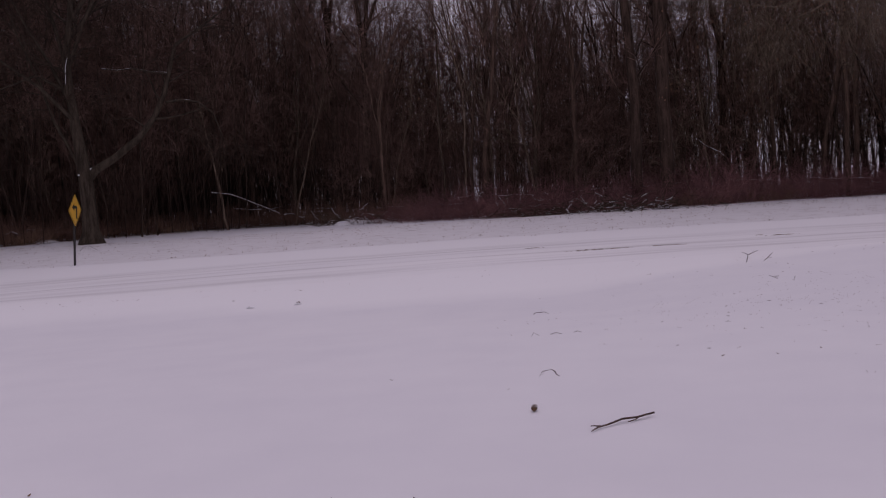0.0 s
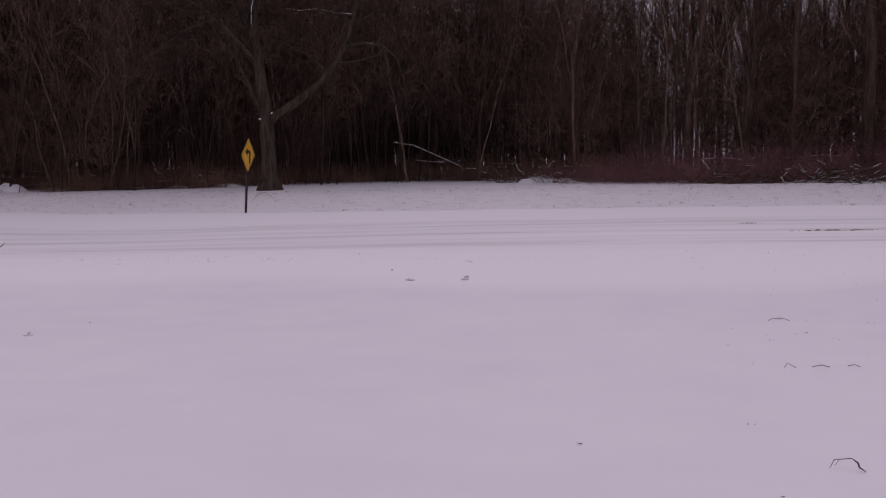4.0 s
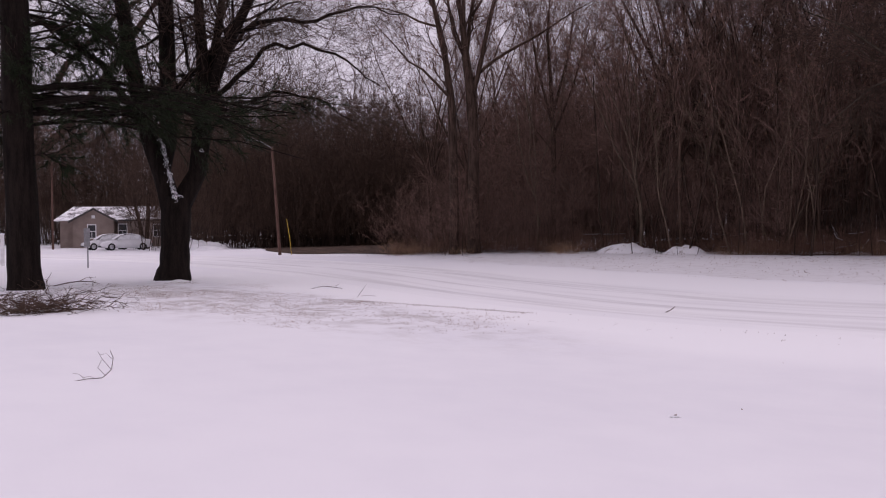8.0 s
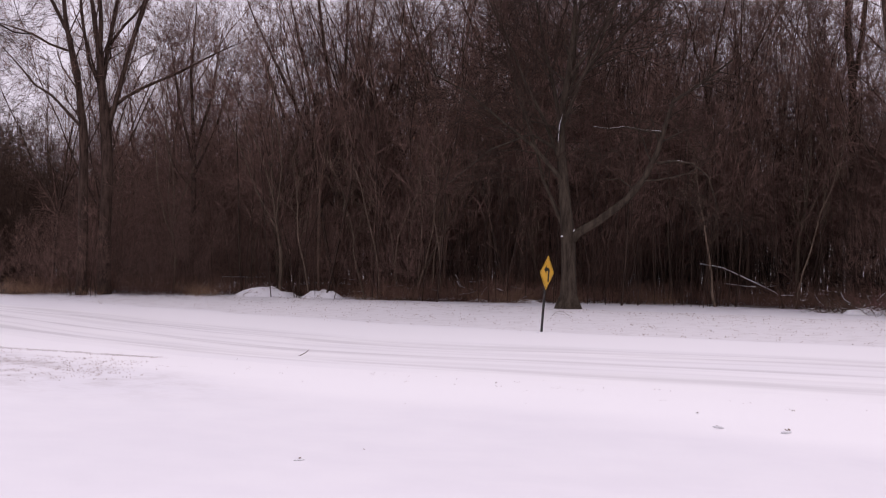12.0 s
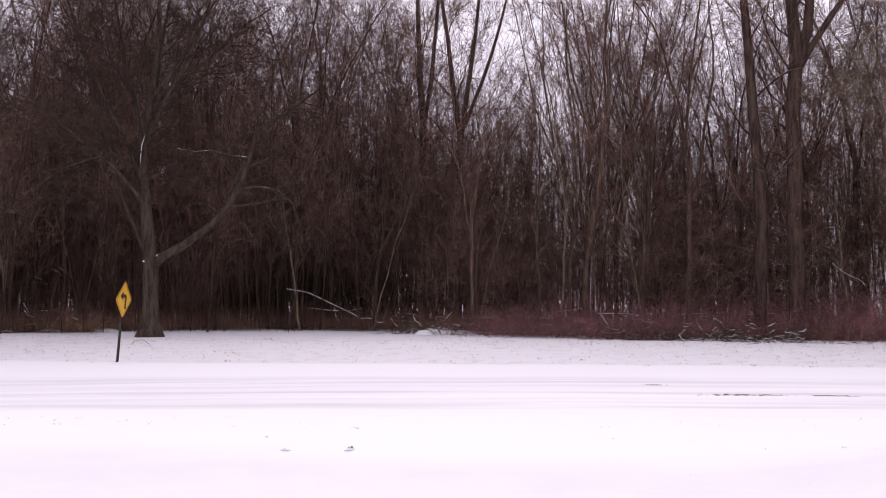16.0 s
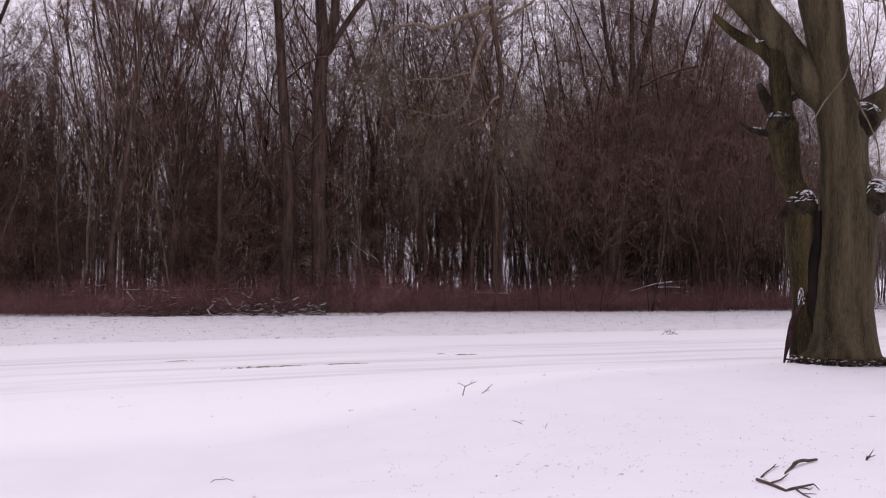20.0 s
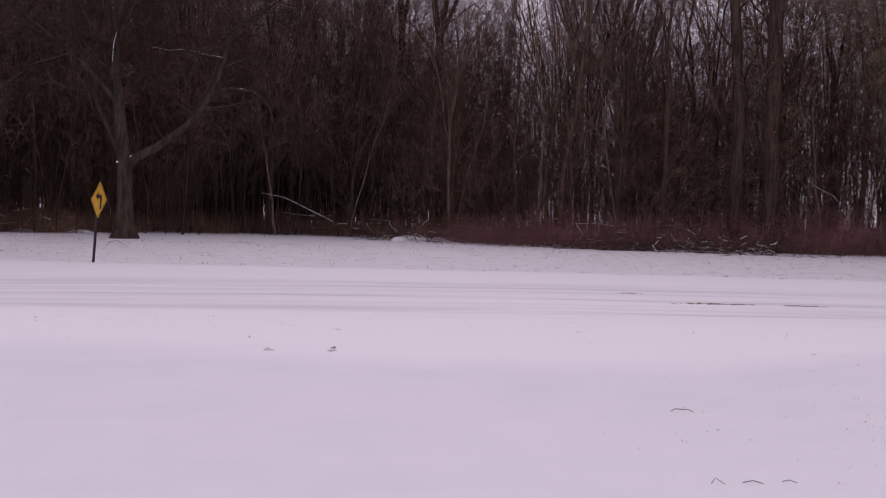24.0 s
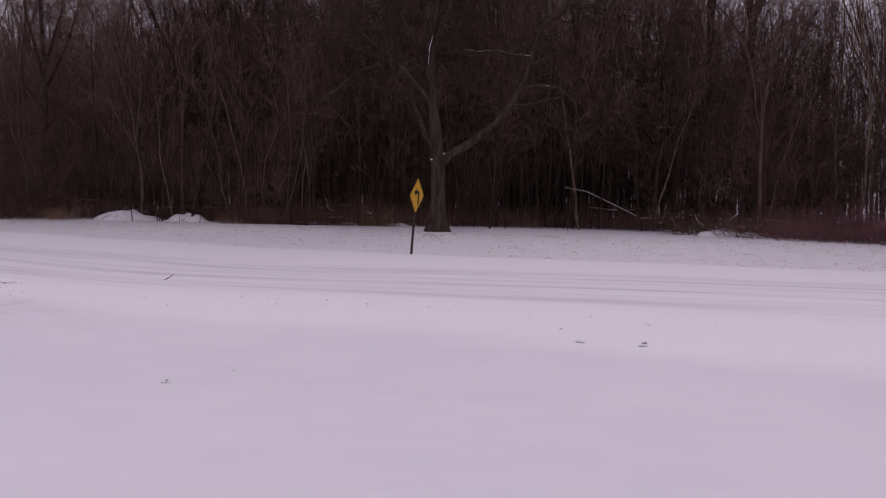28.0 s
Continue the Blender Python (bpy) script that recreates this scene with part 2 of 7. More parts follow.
def grass_and_tree_shade():
    """On the lawn's snow: brown grass in ragged patches, with the shade painted grey, in a stretch under the trees."""
    n, l = SNOW.node_tree.nodes, SNOW.node_tree.links
    p = n["Principled BSDF"]
    tc, mp, far = n.new("ShaderNodeTexCoord"), n.new("ShaderNodeMapping"), n.new("ShaderNodeVectorMath")
    mp.vector_type = "TEXTURE"
    mp.inputs["Location"].default_value, mp.inputs["Scale"].default_value = (-18.5, 10.4, 0), (10.5, 3.3, 50)
    far.operation = "LENGTH"
    l.new(tc.outputs["Object"], mp.inputs["Vector"])
    l.new(mp.outputs[0], far.inputs[0])
    fall, tex, cut, mul = n.new("ShaderNodeMapRange"), n.new("ShaderNodeTexNoise"), n.new("ShaderNodeMapRange"), n.new("ShaderNodeMath")
    fall.interpolation_type = cut.interpolation_type = "SMOOTHSTEP"
    fall.inputs["From Min"].default_value, fall.inputs["From Max"].default_value = 1.15, 0.3
    l.new(far.outputs["Value"], fall.inputs["Value"])
    tex.inputs["Scale"].default_value, tex.inputs["Detail"].default_value, tex.inputs["Roughness"].default_value = 1.6, 8, 0.7
    l.new(tc.outputs["Object"], tex.inputs["Vector"])
    cut.inputs["From Min"].default_value, cut.inputs["From Max"].default_value, cut.inputs["To Max"].default_value = 0.42, 0.66, 0.7
    l.new(tex.outputs["Fac"], cut.inputs["Value"])
    mul.operation = "MULTIPLY"
    l.new(fall.outputs[0], mul.inputs[0])
    l.new(cut.outputs[0], mul.inputs[1])
    mix = n.new("ShaderNodeMix")
    mix.data_type = "RGBA"
    # grey-brown for both the grass and the trees' painted shade
    mix.inputs["B"].default_value = (0.40, 0.37, 0.35, 1)
    l.new(mul.outputs[0], mix.inputs["Factor"])
    l.new(p.inputs["Base Color"].links[0].from_socket, mix.inputs["A"])
    l.new(mix.outputs["Result"], p.inputs["Base Color"])


grass_and_tree_shade()


def slope_light():
    """On the lawn's snow: slope light painted whiter over the shoulder, up to the crest of the lawn."""
    n, l = SNOW.node_tree.nodes, SNOW.node_tree.links
    p = n["Principled BSDF"]
    at, mix = n.new("ShaderNodeAttribute"), n.new("ShaderNodeMix")
    at.attribute_name = "ploughed_lit"
    mix.data_type = "RGBA"
    mix.inputs["B"].default_value = (0.875, 0.875, 0.885, 1)
    l.new(at.outputs["Fac"], mix.inputs["Factor"])
    l.new(p.inputs["Base Color"].links[0].from_socket, mix.inputs["A"])
    l.new(mix.outputs["Result"], p.inputs["Base Color"])


slope_light()


# ---- building helpers ----
class Shape:
    """Gathers vertices and faces for one mesh."""

    def __init__(self):
        self.v, self.f = [], []

    def tube(self, pts, radii, sides=6, cap=True, rag=0.0, rng=random):
        n0 = len(self.v)
        prev = None
        side = None
        for i, p in enumerate(pts):
            a = pts[max(i - 1, 0)]
            b = pts[min(i + 1, len(pts) - 1)]
            d = (b - a)
            d = d.normalized() if d.length > 1e-9 else Vector((0, 0, 1))
            if side is None:
                side = d.orthogonal().normalized()
            else:
                side = (side - d * side.dot(d))
                side = side.normalized() if side.length > 1e-6 else d.orthogonal().normalized()
            up = d.cross(side)
            for k in range(sides):
                w = 2 * math.pi * k / sides
                r = radii[i] * (1 + (rng.uniform(-rag, rag) if rag else 0))
                self.v.append(p + side * (math.cos(w) * r) + up * (math.sin(w) * r))
        for i in range(len(pts) - 1):
            for k in range(sides):
                a, b = n0 + i * sides + k, n0 + i * sides + (k + 1) % sides
                self.f.append((a, b, b + sides, a + sides))
        if cap and sides > 3:
            self.f.append(tuple(range(n0 + sides - 1, n0 - 1, -1)))
            self.f.append(tuple(range(n0 + (len(pts) - 1) * sides, n0 + len(pts) * sides)))

    def spike(self, p, d, r):
        """A thin three-sided point from p along d: a twig's end."""
        o = d.orthogonal().normalized() * r
        n = len(self.v)
        self.v += [p + o, p - o * 0.6, p + d.cross(o).normalized() * r, p + d]
        self.f += [(n, n + 1, n + 3), (n + 1, n + 2, n + 3)]

    def box(self, x0, y0, z0, x1, y1, z1):
        n = len(self.v)
        self.v += [Vector((x, y, z)) for z in (z0, z1) for x, y in ((x0, y0), (x1, y0), (x1, y1), (x0, y1))]
        self.f += [tuple(n + i for i in q) for q in ((3, 2, 1, 0), (4, 5, 6, 7), (0, 1, 5, 4), (1, 2, 6, 5), (2, 3, 7, 6), (3, 0, 4, 7))]

    def poly(self, pts, thick=None):
        """A flat polygon, or a slab when a thickness vector is given."""
        n, k = len(self.v), len(pts)
        self.v += [Vector(p) for p in pts]
        if thick is None:
            self.f.append(tuple(range(n, n + k)))
            return
        self.v += [Vector(p) + Vector(thick) for p in pts]
        self.f.append(tuple(range(n + k - 1, n - 1, -1)))
        self.f.append(tuple(range(n + k, n + 2 * k)))
        for i in range(k):
            j = (i + 1) % k
            self.f.append((n + i, n + j, n + k + j, n + k + i))

    def blob(self, c, rx, ry, rz, rings=5, sides=8, rag=0.15, rng=random, half=True):
        """A lumpy dome (half) or lump."""
        n0 = len(self.v)
        top = 0.5 * math.pi
        low = 0.0 if half else -0.5 * math.pi + 0.2
        for i in range(rings):
            a = low + (top - low) * i / rings
            for k in range(sides):
                w = 2 * math.pi * k / sides
                s = 1 + rng.uniform(-rag, rag)
                self.v.append(Vector((c[0] + rx * math.cos(a) * math.cos(w) * s, c[1] + ry * math.cos(a) * math.sin(w) * s, c[2] + rz * math.sin(a) * (1 + rng.uniform(-rag, rag) * 0.6) * (1 if i else 1))))
        self.v.append(Vector((c[0], c[1], c[2] + rz)))
        for i in range(rings - 1):
            for k in range(sides):
                a, b = n0 + i * sides + k, n0 + i * sides + (k + 1) % sides
                self.f.append((a, b, b + sides, a + sides))
        e = n0 + rings * sides
        for k in range(sides):
            self.f.append((n0 + (rings - 1) * sides + k, n0 + (rings - 1) * sides + (k + 1) % sides, e))
        self.f.append(tuple(range(n0 + sides - 1, n0 - 1, -1)))

    def mesh(self, name, material, smooth=True):
        me = bpy.data.meshes.new(name)
        me.from_pydata([tuple(p) for p in self.v], [], self.f)
        me.materials.append(material)
        if smooth:
            me.shade_smooth()
        return me


def thing(name, label, category, group="", at=None, kind=""):
    ob = new(name)
    ob.empty_display_size = 0.2
    if at is not None:
        ob.matrix_basis = at
    return tagged(ob, label, category, group, kind)


def part(name, shape, material, parent, label="", smooth=True):
    ob = new(name, shape.mesh(name, material, smooth))
    if parent is not None:
        ob.parent = parent
    if label:
        ob["label"] = label
    return ob


def solo(name, shape, material, label, category, group="", kind="", at=None, smooth=True):
    ob = new(name, shape.mesh(name, material, smooth))
    if at is not None:
        ob.matrix_basis = at
    return tagged(ob, label, category, group, kind)


def smooth_step(a, b, x):
    t = min(1.0, max(0.0, (x - a) / (b - a)))
    return t * t * (3 - 2 * t)


def along(table, x):
    """Straight between the rows of a small table."""
    if x <= table[0][0]:
        return table[0][1]
    for (a, p), (b, q) in zip(table, table[1:]):
        if x <= b:
            return p + (q - p) * (x - a) / (b - a)
    return table[-1][1]


# the road's middle and the edge of the woods, as y over x
ROAD = [(-110, 12), (-80, 17), (-60, 21), (-45, 22.6), (-32, 21.4), (-20, 19.0), (-10, 17.2), (0, 16.5), (10, 16.2), (20, 14.9), (40, 10.5), (80, 0)]
EDGE = [(-140, 100), (-100, 84), (-70, 70), (-50, 56), (-42, 44), (-37, 31.5), (-26, 32.5), (-21, 33.5), (-15, 36.2), (-9.5, 39.5), (-2, 38.6), (0.5, 36), (3, 34.5), (20, 32.5), (28, 29.5), (45, 24), (80, 14)]


# the crest of the lawn, from which it falls to the road, as y over x
CREST = [(-30, 13.5), (-18, 12.4), (-10, 10.9), (-4, 10.4), (3, 9.5), (5.5, 10.0), (8.2, 11.2), (13, 11.9), (20, 11.2), (40, 7)]


def ground(x, y):
    """Height of the snow: a lawn with a shallow swale, the road, its shoulder and the verge that climbs to the woods."""
    c = along(ROAD, x)
    d = y - c
    lawn = 0.10 * (1 - smooth_step(2, 6, y)) - 0.2 * smooth_step(5.0, 9.0, y) * (1 - smooth_step(-6.5, -4.6, d)) * (1 - smooth_step(2.6, 5.2, x)) * smooth_step(-14, -6, x)
    lawn += 0.08 * smooth_step(4, 9, x) * (1 - smooth_step(-4.5, -2.5, d))
    far = 0.27 * smooth_step(6.0, 12.5, d) * smooth_step(-75, -35, x) - 0.22 * smooth_step(-40, -80, x)
    berm = 0.05 * math.exp(-((d - 5.4) / 0.9) ** 2) * smooth_step(-60, -40, x)
    dip = -0.27 * math.exp(-((x + 13) / 9) ** 2) * math.exp(-(d / 6) ** 2)
    lawn += 0.035 * math.exp(-((y - along(CREST, x) + 0.5) / 0.9) ** 2) * smooth_step(-12, -6, x) * (1 - smooth_step(14, 20, x))
    roll = 0.010 * math.sin(0.31 * x + 0.2 * y) * math.sin(0.23 * y - 0.12 * x + 1) + 0.006 * math.sin(1.1 * x + 0.7 * y) * math.sin(0.9 * y - 0.4 * x)
    return lawn + far + berm + dip + roll


def on(x, y, rz=0.0, dz=0.0, s=1.0):
    return pose(x, y, ground(x, y) + dz, 0, 0, rz) @ Matrix.Scale(s, 4)


def graded(lo, hi, near, step, grow):
    """Grid lines that widen away from the near value."""
    out, x, s = [near], near, step
    while x < hi:
        x += s
        s *= grow
        out.append(min(x, hi))
    x, s = near, step
    while x > lo:
        x -= s
        s *= grow
        out.insert(0, max(x, lo))
    return out


# ---- the setting ----
def sheet(xs, ys, height):
    s = Shape()
    w = len(xs)
    s.v = [Vector((x, y, height(x, y))) for y in ys for x in xs]
    s.f = [(j * w + i, j * w + i + 1, (j + 1) * w + i + 1, (j + 1) * w + i) for j in range(len(ys) - 1) for i in range(w - 1)]
    return s


# where the slope's painted brightness lies, from the crest across the road
def ploughed_lit(x, y):
    d = y - along(ROAD, x)
    c = along(CREST, x) + 0.45 * noise.noise(Vector((x * 0.35, 3.3, 0.2)))
    return smooth_step(-0.1, 0.9, y - c) * (1 - smooth_step(6.0, 7.6, d)) * smooth_step(-34, -20, x)


lawn = solo("ground", sheet(graded(-900, 900, 0, 0.5, 1.03), graded(-700, 1100, 6, 0.4, 1.035), ground), SNOW,
     "smooth white snow covering a lawn and open ground", "snowy ground", kind="structure")
slope_mask = lawn.data.attributes.new("ploughed_lit", "FLOAT", "POINT")
slope_mask.data.foreach_set("value", [ploughed_lit(v.co.x, v.co.y) for v in lawn.data.vertices])


def strip(lo, hi, x0, x1, lift, step=0.8, wobble=0.0, seed=0, centre=ROAD):
    """A band along a line of the plan, from offset lo to offset hi, laid on the ground."""
    s = Shape()
    n = int((x1 - x0) / step)
    cross = max(2, int((hi - lo) / 0.5) + 1)
    for i in range(n + 1):
        x = x0 + (x1 - x0) * i / n
        for k in range(cross):
            o = lo + (hi - lo) * k / (cross - 1)
            if wobble and k in (0, cross - 1):
                o += wobble * (noise.noise(Vector((x * 0.6, seed + k, 0.3))) + 0.6 * noise.noise(Vector((x * 2.3, seed + k, 4.3))))
            y = along(centre, x) + o
            s.v.append(Vector((x, y, ground(x, y) + lift)))
    for i in range(n):
        for k in range(cross - 1):
            a = i * cross + k
            s.f.append((a, a + cross, a + cross + 1, a + 1))
    return s


# the wheel tracks: offset from the road's middle, half width, depth of grey
TRACKS = ((-2.2, 0.75, 0.34), (-1.4, 0.5, 0.17), (-0.25, 0.55, 0.38), (0.9, 0.6, 0.18), (1.8, 0.5, 0.36), (2.5, 0.65, 0.25))


def road_material():
    """Driven snow, greyed in bands along the wheel tracks, broken up along their length."""
    m = SNOW_ROAD.copy()
    m.name = "road_snow"
    n, l = m.node_tree.nodes, m.node_tree.links
    p = n["Principled BSDF"]
    uv = n.new("ShaderNodeUVMap")
    uv.uv_map = "along_across"
    sep = n.new("ShaderNodeSeparateXYZ")
    l.new(uv.outputs[0], sep.inputs[0])
    total = None
    for k, (o, w, a) in enumerate(TRACKS):
        mp, tex, mr = n.new("ShaderNodeMapping"), n.new("ShaderNodeTexNoise"), n.new("ShaderNodeMapRange")
        mp.inputs["Scale"].default_value = (0.16, 2.5, 1)
        mp.inputs["Location"].default_value = (k * 3.7, k * 1.3, 0)
        l.new(uv.outputs[0], mp.inputs["Vector"])
        tex.inputs["Scale"].default_value, tex.inputs["Detail"].default_value = 1.0, 4
        l.new(mp.outputs[0], tex.inputs["Vector"])
        mr.interpolation_type = "SMOOTHSTEP"
        mr.inputs["From Min"].default_value, mr.inputs["From Max"].default_value = 0.36, 0.62
        mr.inputs["To Max"].default_value = a
        l.new(tex.outputs["Fac"], mr.inputs["Value"])
        off, ab, band, mul = (n.new("ShaderNodeMath") for _ in range(4))
        off.operation, ab.operation, band.operation, mul.operation = "SUBTRACT", "ABSOLUTE", "DIVIDE", "MULTIPLY"
        off.inputs[1].default_value, band.inputs[1].default_value = o, w
        l.new(sep.outputs["Y"], off.inputs[0])
        l.new(off.outputs[0], ab.inputs[0])
        l.new(ab.outputs[0], band.inputs[0])
        fall = n.new("ShaderNodeMapRange")
        fall.interpolation_type = "SMOOTHSTEP"
        fall.inputs["From Min"].default_value, fall.inputs["From Max"].default_value = 1.0, 0.15
        l.new(band.outputs[0], fall.inputs["Value"])
        l.new(fall.outputs[0], mul.inputs[0])
        l.new(mr.outputs[0], mul.inputs[1])
        if total is None:
            total = mul.outputs[0]
        else:
            mx = n.new("ShaderNodeMath")
            mx.operation = "MAXIMUM"
            l.new(total, mx.inputs[0])
            l.new(mul.outputs[0], mx.inputs[1])
            total = mx.outputs[0]
    old = p.inputs["Base Color"].links[0].from_socket
    mix = n.new("ShaderNodeMix")
    mix.data_type = "RGBA"
    mix.inputs["B"].default_value = (0.40, 0.385, 0.39, 1)
    l.new(total, mix.inputs["Factor"])
    l.new(old, mix.inputs["A"])
    l.new(mix.outputs["Result"], p.inputs["Base Color"])
    return m


def road_shape():
    """The road's sheet with shallow ruts pressed into it, and a map of metres along and across."""
    s, uv = Shape(), []
    xs = [-105 + 180 * i / 260 for i in range(261)]
    across = [-3.9 + 7.8 * k / 60 for k in range(61)]
    for x in xs:
        for k, o in enumerate(across):
            if k in (0, 60):
                o += 0.3 * noise.noise(Vector((x * 0.6, k, 0.3)))
            rut = sum(0.005 * a * math.exp(-((o - c) / (w * 0.6)) ** 2) for c, w, a in TRACKS)
            y = along(ROAD, x) + o
            sink = 0.05 * smooth_step(3.0, 3.9, abs(o)) if x < 200 else 0
            s.v.append(Vector((x, y, ground(x, y) + 0.022 - rut - sink)))
            uv.append((x, o))
    s.f = [(i * 61 + k, i * 61 + 61 + k, i * 61 + 62 + k, i * 61 + k + 1) for i in range(260) for k in range(60)]
    return s, uv


shape, uv_rows = road_shape()
road = solo("road", shape, road_material(), "snow-covered road with grey pressed wheel tracks", "road", kind="structure")
layer = road.data.uv_layers.new(name="along_across")
for loop in road.data.loops:
    layer.data[loop.index].uv = uv_rows[loop.vertex_index]
def verge_shape():
    """Thin snow over grass; its edges dive under the deeper snow in a ragged line."""
    s, cols = Shape(), 34
    for i in range(261):
        x = -35 + 95 * i / 260
        for k in range(cols):
            o = 5.4 + 9.0 * k / (cols - 1)
            y = along(ROAD, x) + o
            dive = 0.07 * (1 - smooth_step(5.4, 7.0, o)) + 0.06 * (1 - smooth_step(-35, -28, x))
            rough = 0.006 * noise.noise(Vector((x * 0.5, y * 0.9, 3.1))) + 0.003 * noise.noise(Vector((x * 1.6, y * 2.2, 7.7)))
            s.v.append(Vector((x, y, ground(x, y) + 0.014 - dive + rough * (1 - smooth_step(8.2, 9.5, o)))))
    s.f = [(i * cols + k, (i + 1) * cols + k, (i + 1) * cols + k + 1, i * cols + k + 1) for i in range(260) for k in range(cols - 1)]
    return s


solo("verge", verge_shape(), SNOW_THIN, "thin snow over grass along the road", "snowy verge", kind="structure")
solo("forest_floor", strip(0.4, 70, -140, 80, 0.03, 1.6, 0.5, 12, EDGE), LITTER_SNOW, "brown leaf litter with thin snow under bare trees", "forest floor", kind="structure")


# ---- trees ----
def bent(rng, p, d, length, segs, wander, lift):
    """Points of a branch that wanders and is drawn up (or down) as it goes."""
    pts, d = [p.copy()], d.normalized()
    for _ in range(segs):
        d = (d + Vector((rng.gauss(0, wander), rng.gauss(0, wander), rng.gauss(0, wander) + lift))).normalized()
        pts.append(pts[-1] + d * (length / segs))
    return pts


def taper(r0, r1, n):
    return [r0 + (r1 - r0) * i / (n - 1) for i in range(n)]


def aside(rng, d, angle):
    """A direction that leaves d by the angle, to any side."""
    o = d.orthogonal().normalized()
    o.rotate(Matrix.Rotation(rng.uniform(0, 2 * math.pi), 3, d))
    return (d * math.cos(angle) + o * math.sin(angle)).normalized()


def at_of(pts, t):
    k = min(int(t * (len(pts) - 1)), len(pts) - 2)
    u = t * (len(pts) - 1) - k
    return pts[k].lerp(pts[k + 1], u), (pts[k + 1] - pts[k]).normalized()


def sprout(rng, wood, fine, pts, r, plan, level=0, lift=0.06, wander=0.16, spread=0.75, start=0.25, ends=0.015):
    """Side branches along a limb, level by level. plan: rows of count, length, segments, radius share."""
    if level >= len(plan):
        return
    count, length, segs, share = plan[level]
    for i in range(count):
        t = start + (1 - start) * (i + rng.random()) / count
        p, d = at_of(pts, min(t, 0.999))
        l = length * rng.uniform(0.55, 1.25) * (1.15 - 0.5 * t)
        r0 = max(r * share * (1.15 - 0.6 * t), 0.006)
        if segs < 2:
            fine.spike(p, aside(rng, d, spread * rng.uniform(0.5, 1.3)) * l + Vector((0, 0, lift * l)), max(r0, ends))
            continue
        q = bent(rng, p, aside(rng, d, spread * rng.uniform(0.6, 1.25)), l, segs, wander, lift)
        target = fine if r0 < 0.022 else wood
        target.tube(q, taper(r0, max(r0 * 0.35, 0.003), len(q)), 3 if r0 < 0.03 else 5, cap=False)
        sprout(rng, wood, fine, q, r0, plan, level + 1, lift, wander * 1.15, spread, 0.2, ends)


def wood_tree(seed, height, r, forks, fork_at, lean=0.03, open_angle=0.26, plan=((9, 3.2, 4, 0.3), (6, 1.7, 3, 0.5), (7, 1.05, 1, 0.7)), low=0, spread=0.78):
    """A woodland tree: a bare slim trunk that splits into rising leaders, with a fine broom of a crown. Gives the two meshes' shapes."""
    rng = random.Random(seed)
    wood, fine = Shape(), Shape()
    top = Vector((rng.uniform(-lean, lean), rng.uniform(-lean, lean), 1)).normalized()
    trunk = [Vector((0, 0, -0.15)), Vector((0, 0, 0.15))] + bent(rng, Vector((0, 0, 0.5)), top, height * fork_at, 8, 0.045, 0.03)
    radii = [r * 1.6, r * 1.3] + taper(r * 1.05, r * 0.8, len(trunk) - 2)
    wood.tube(trunk, radii, 8, cap=False)
    for k in range(low):
        p, d = at_of(trunk, rng.uniform(0.42, 0.98))
        q = bent(rng, p, aside(rng, d, rng.uniform(0.6, 1.1)), rng.uniform(1.0, 2.8), 4, 0.17, 0.08)
        wood.tube(q, taper(r * 0.16, 0.006, len(q)), 4, cap=False)
        sprout(rng, wood, fine, q, r * 0.16, ((7, 1.0, 2, 0.5), (6, 0.6, 1, 0.7)), 0, 0.03, 0.2, 0.75, 0.2, 0.0095)
    for k in range(forks):
        d = aside(rng, top, open_angle * rng.uniform(0.5, 1.3)) if forks > 1 else top
        q = bent(rng, trunk[-1 - k % 3], d, height * (1 - fork_at) * rng.uniform(0.75, 1.05), 9, 0.11, 0.04)
        r1 = r * (0.8 if forks == 1 else 0.6) * rng.uniform(0.75, 1.1)
        wood.tube(q, taper(r1, 0.014, len(q)), 6, cap=False)
        sprout(rng, wood, fine, q, r1, plan, 0, 0.06, 0.18, spread, 0.06, 0.0105)
    return wood, fine


def forest_tree(label, seed, bark, twig, **how):
    wood, fine = wood_tree(seed, **how)
    tree = thing("forest_tree", label, "tree", "woodland trees")
    part("trunk", wood, bark, tree)
    part("crown", fine, twig, tree)
    return tree


FINE = ((10, 2.7, 4, 0.32), (6, 1.5, 3, 0.5), (7, 1.0, 1, 0.7))
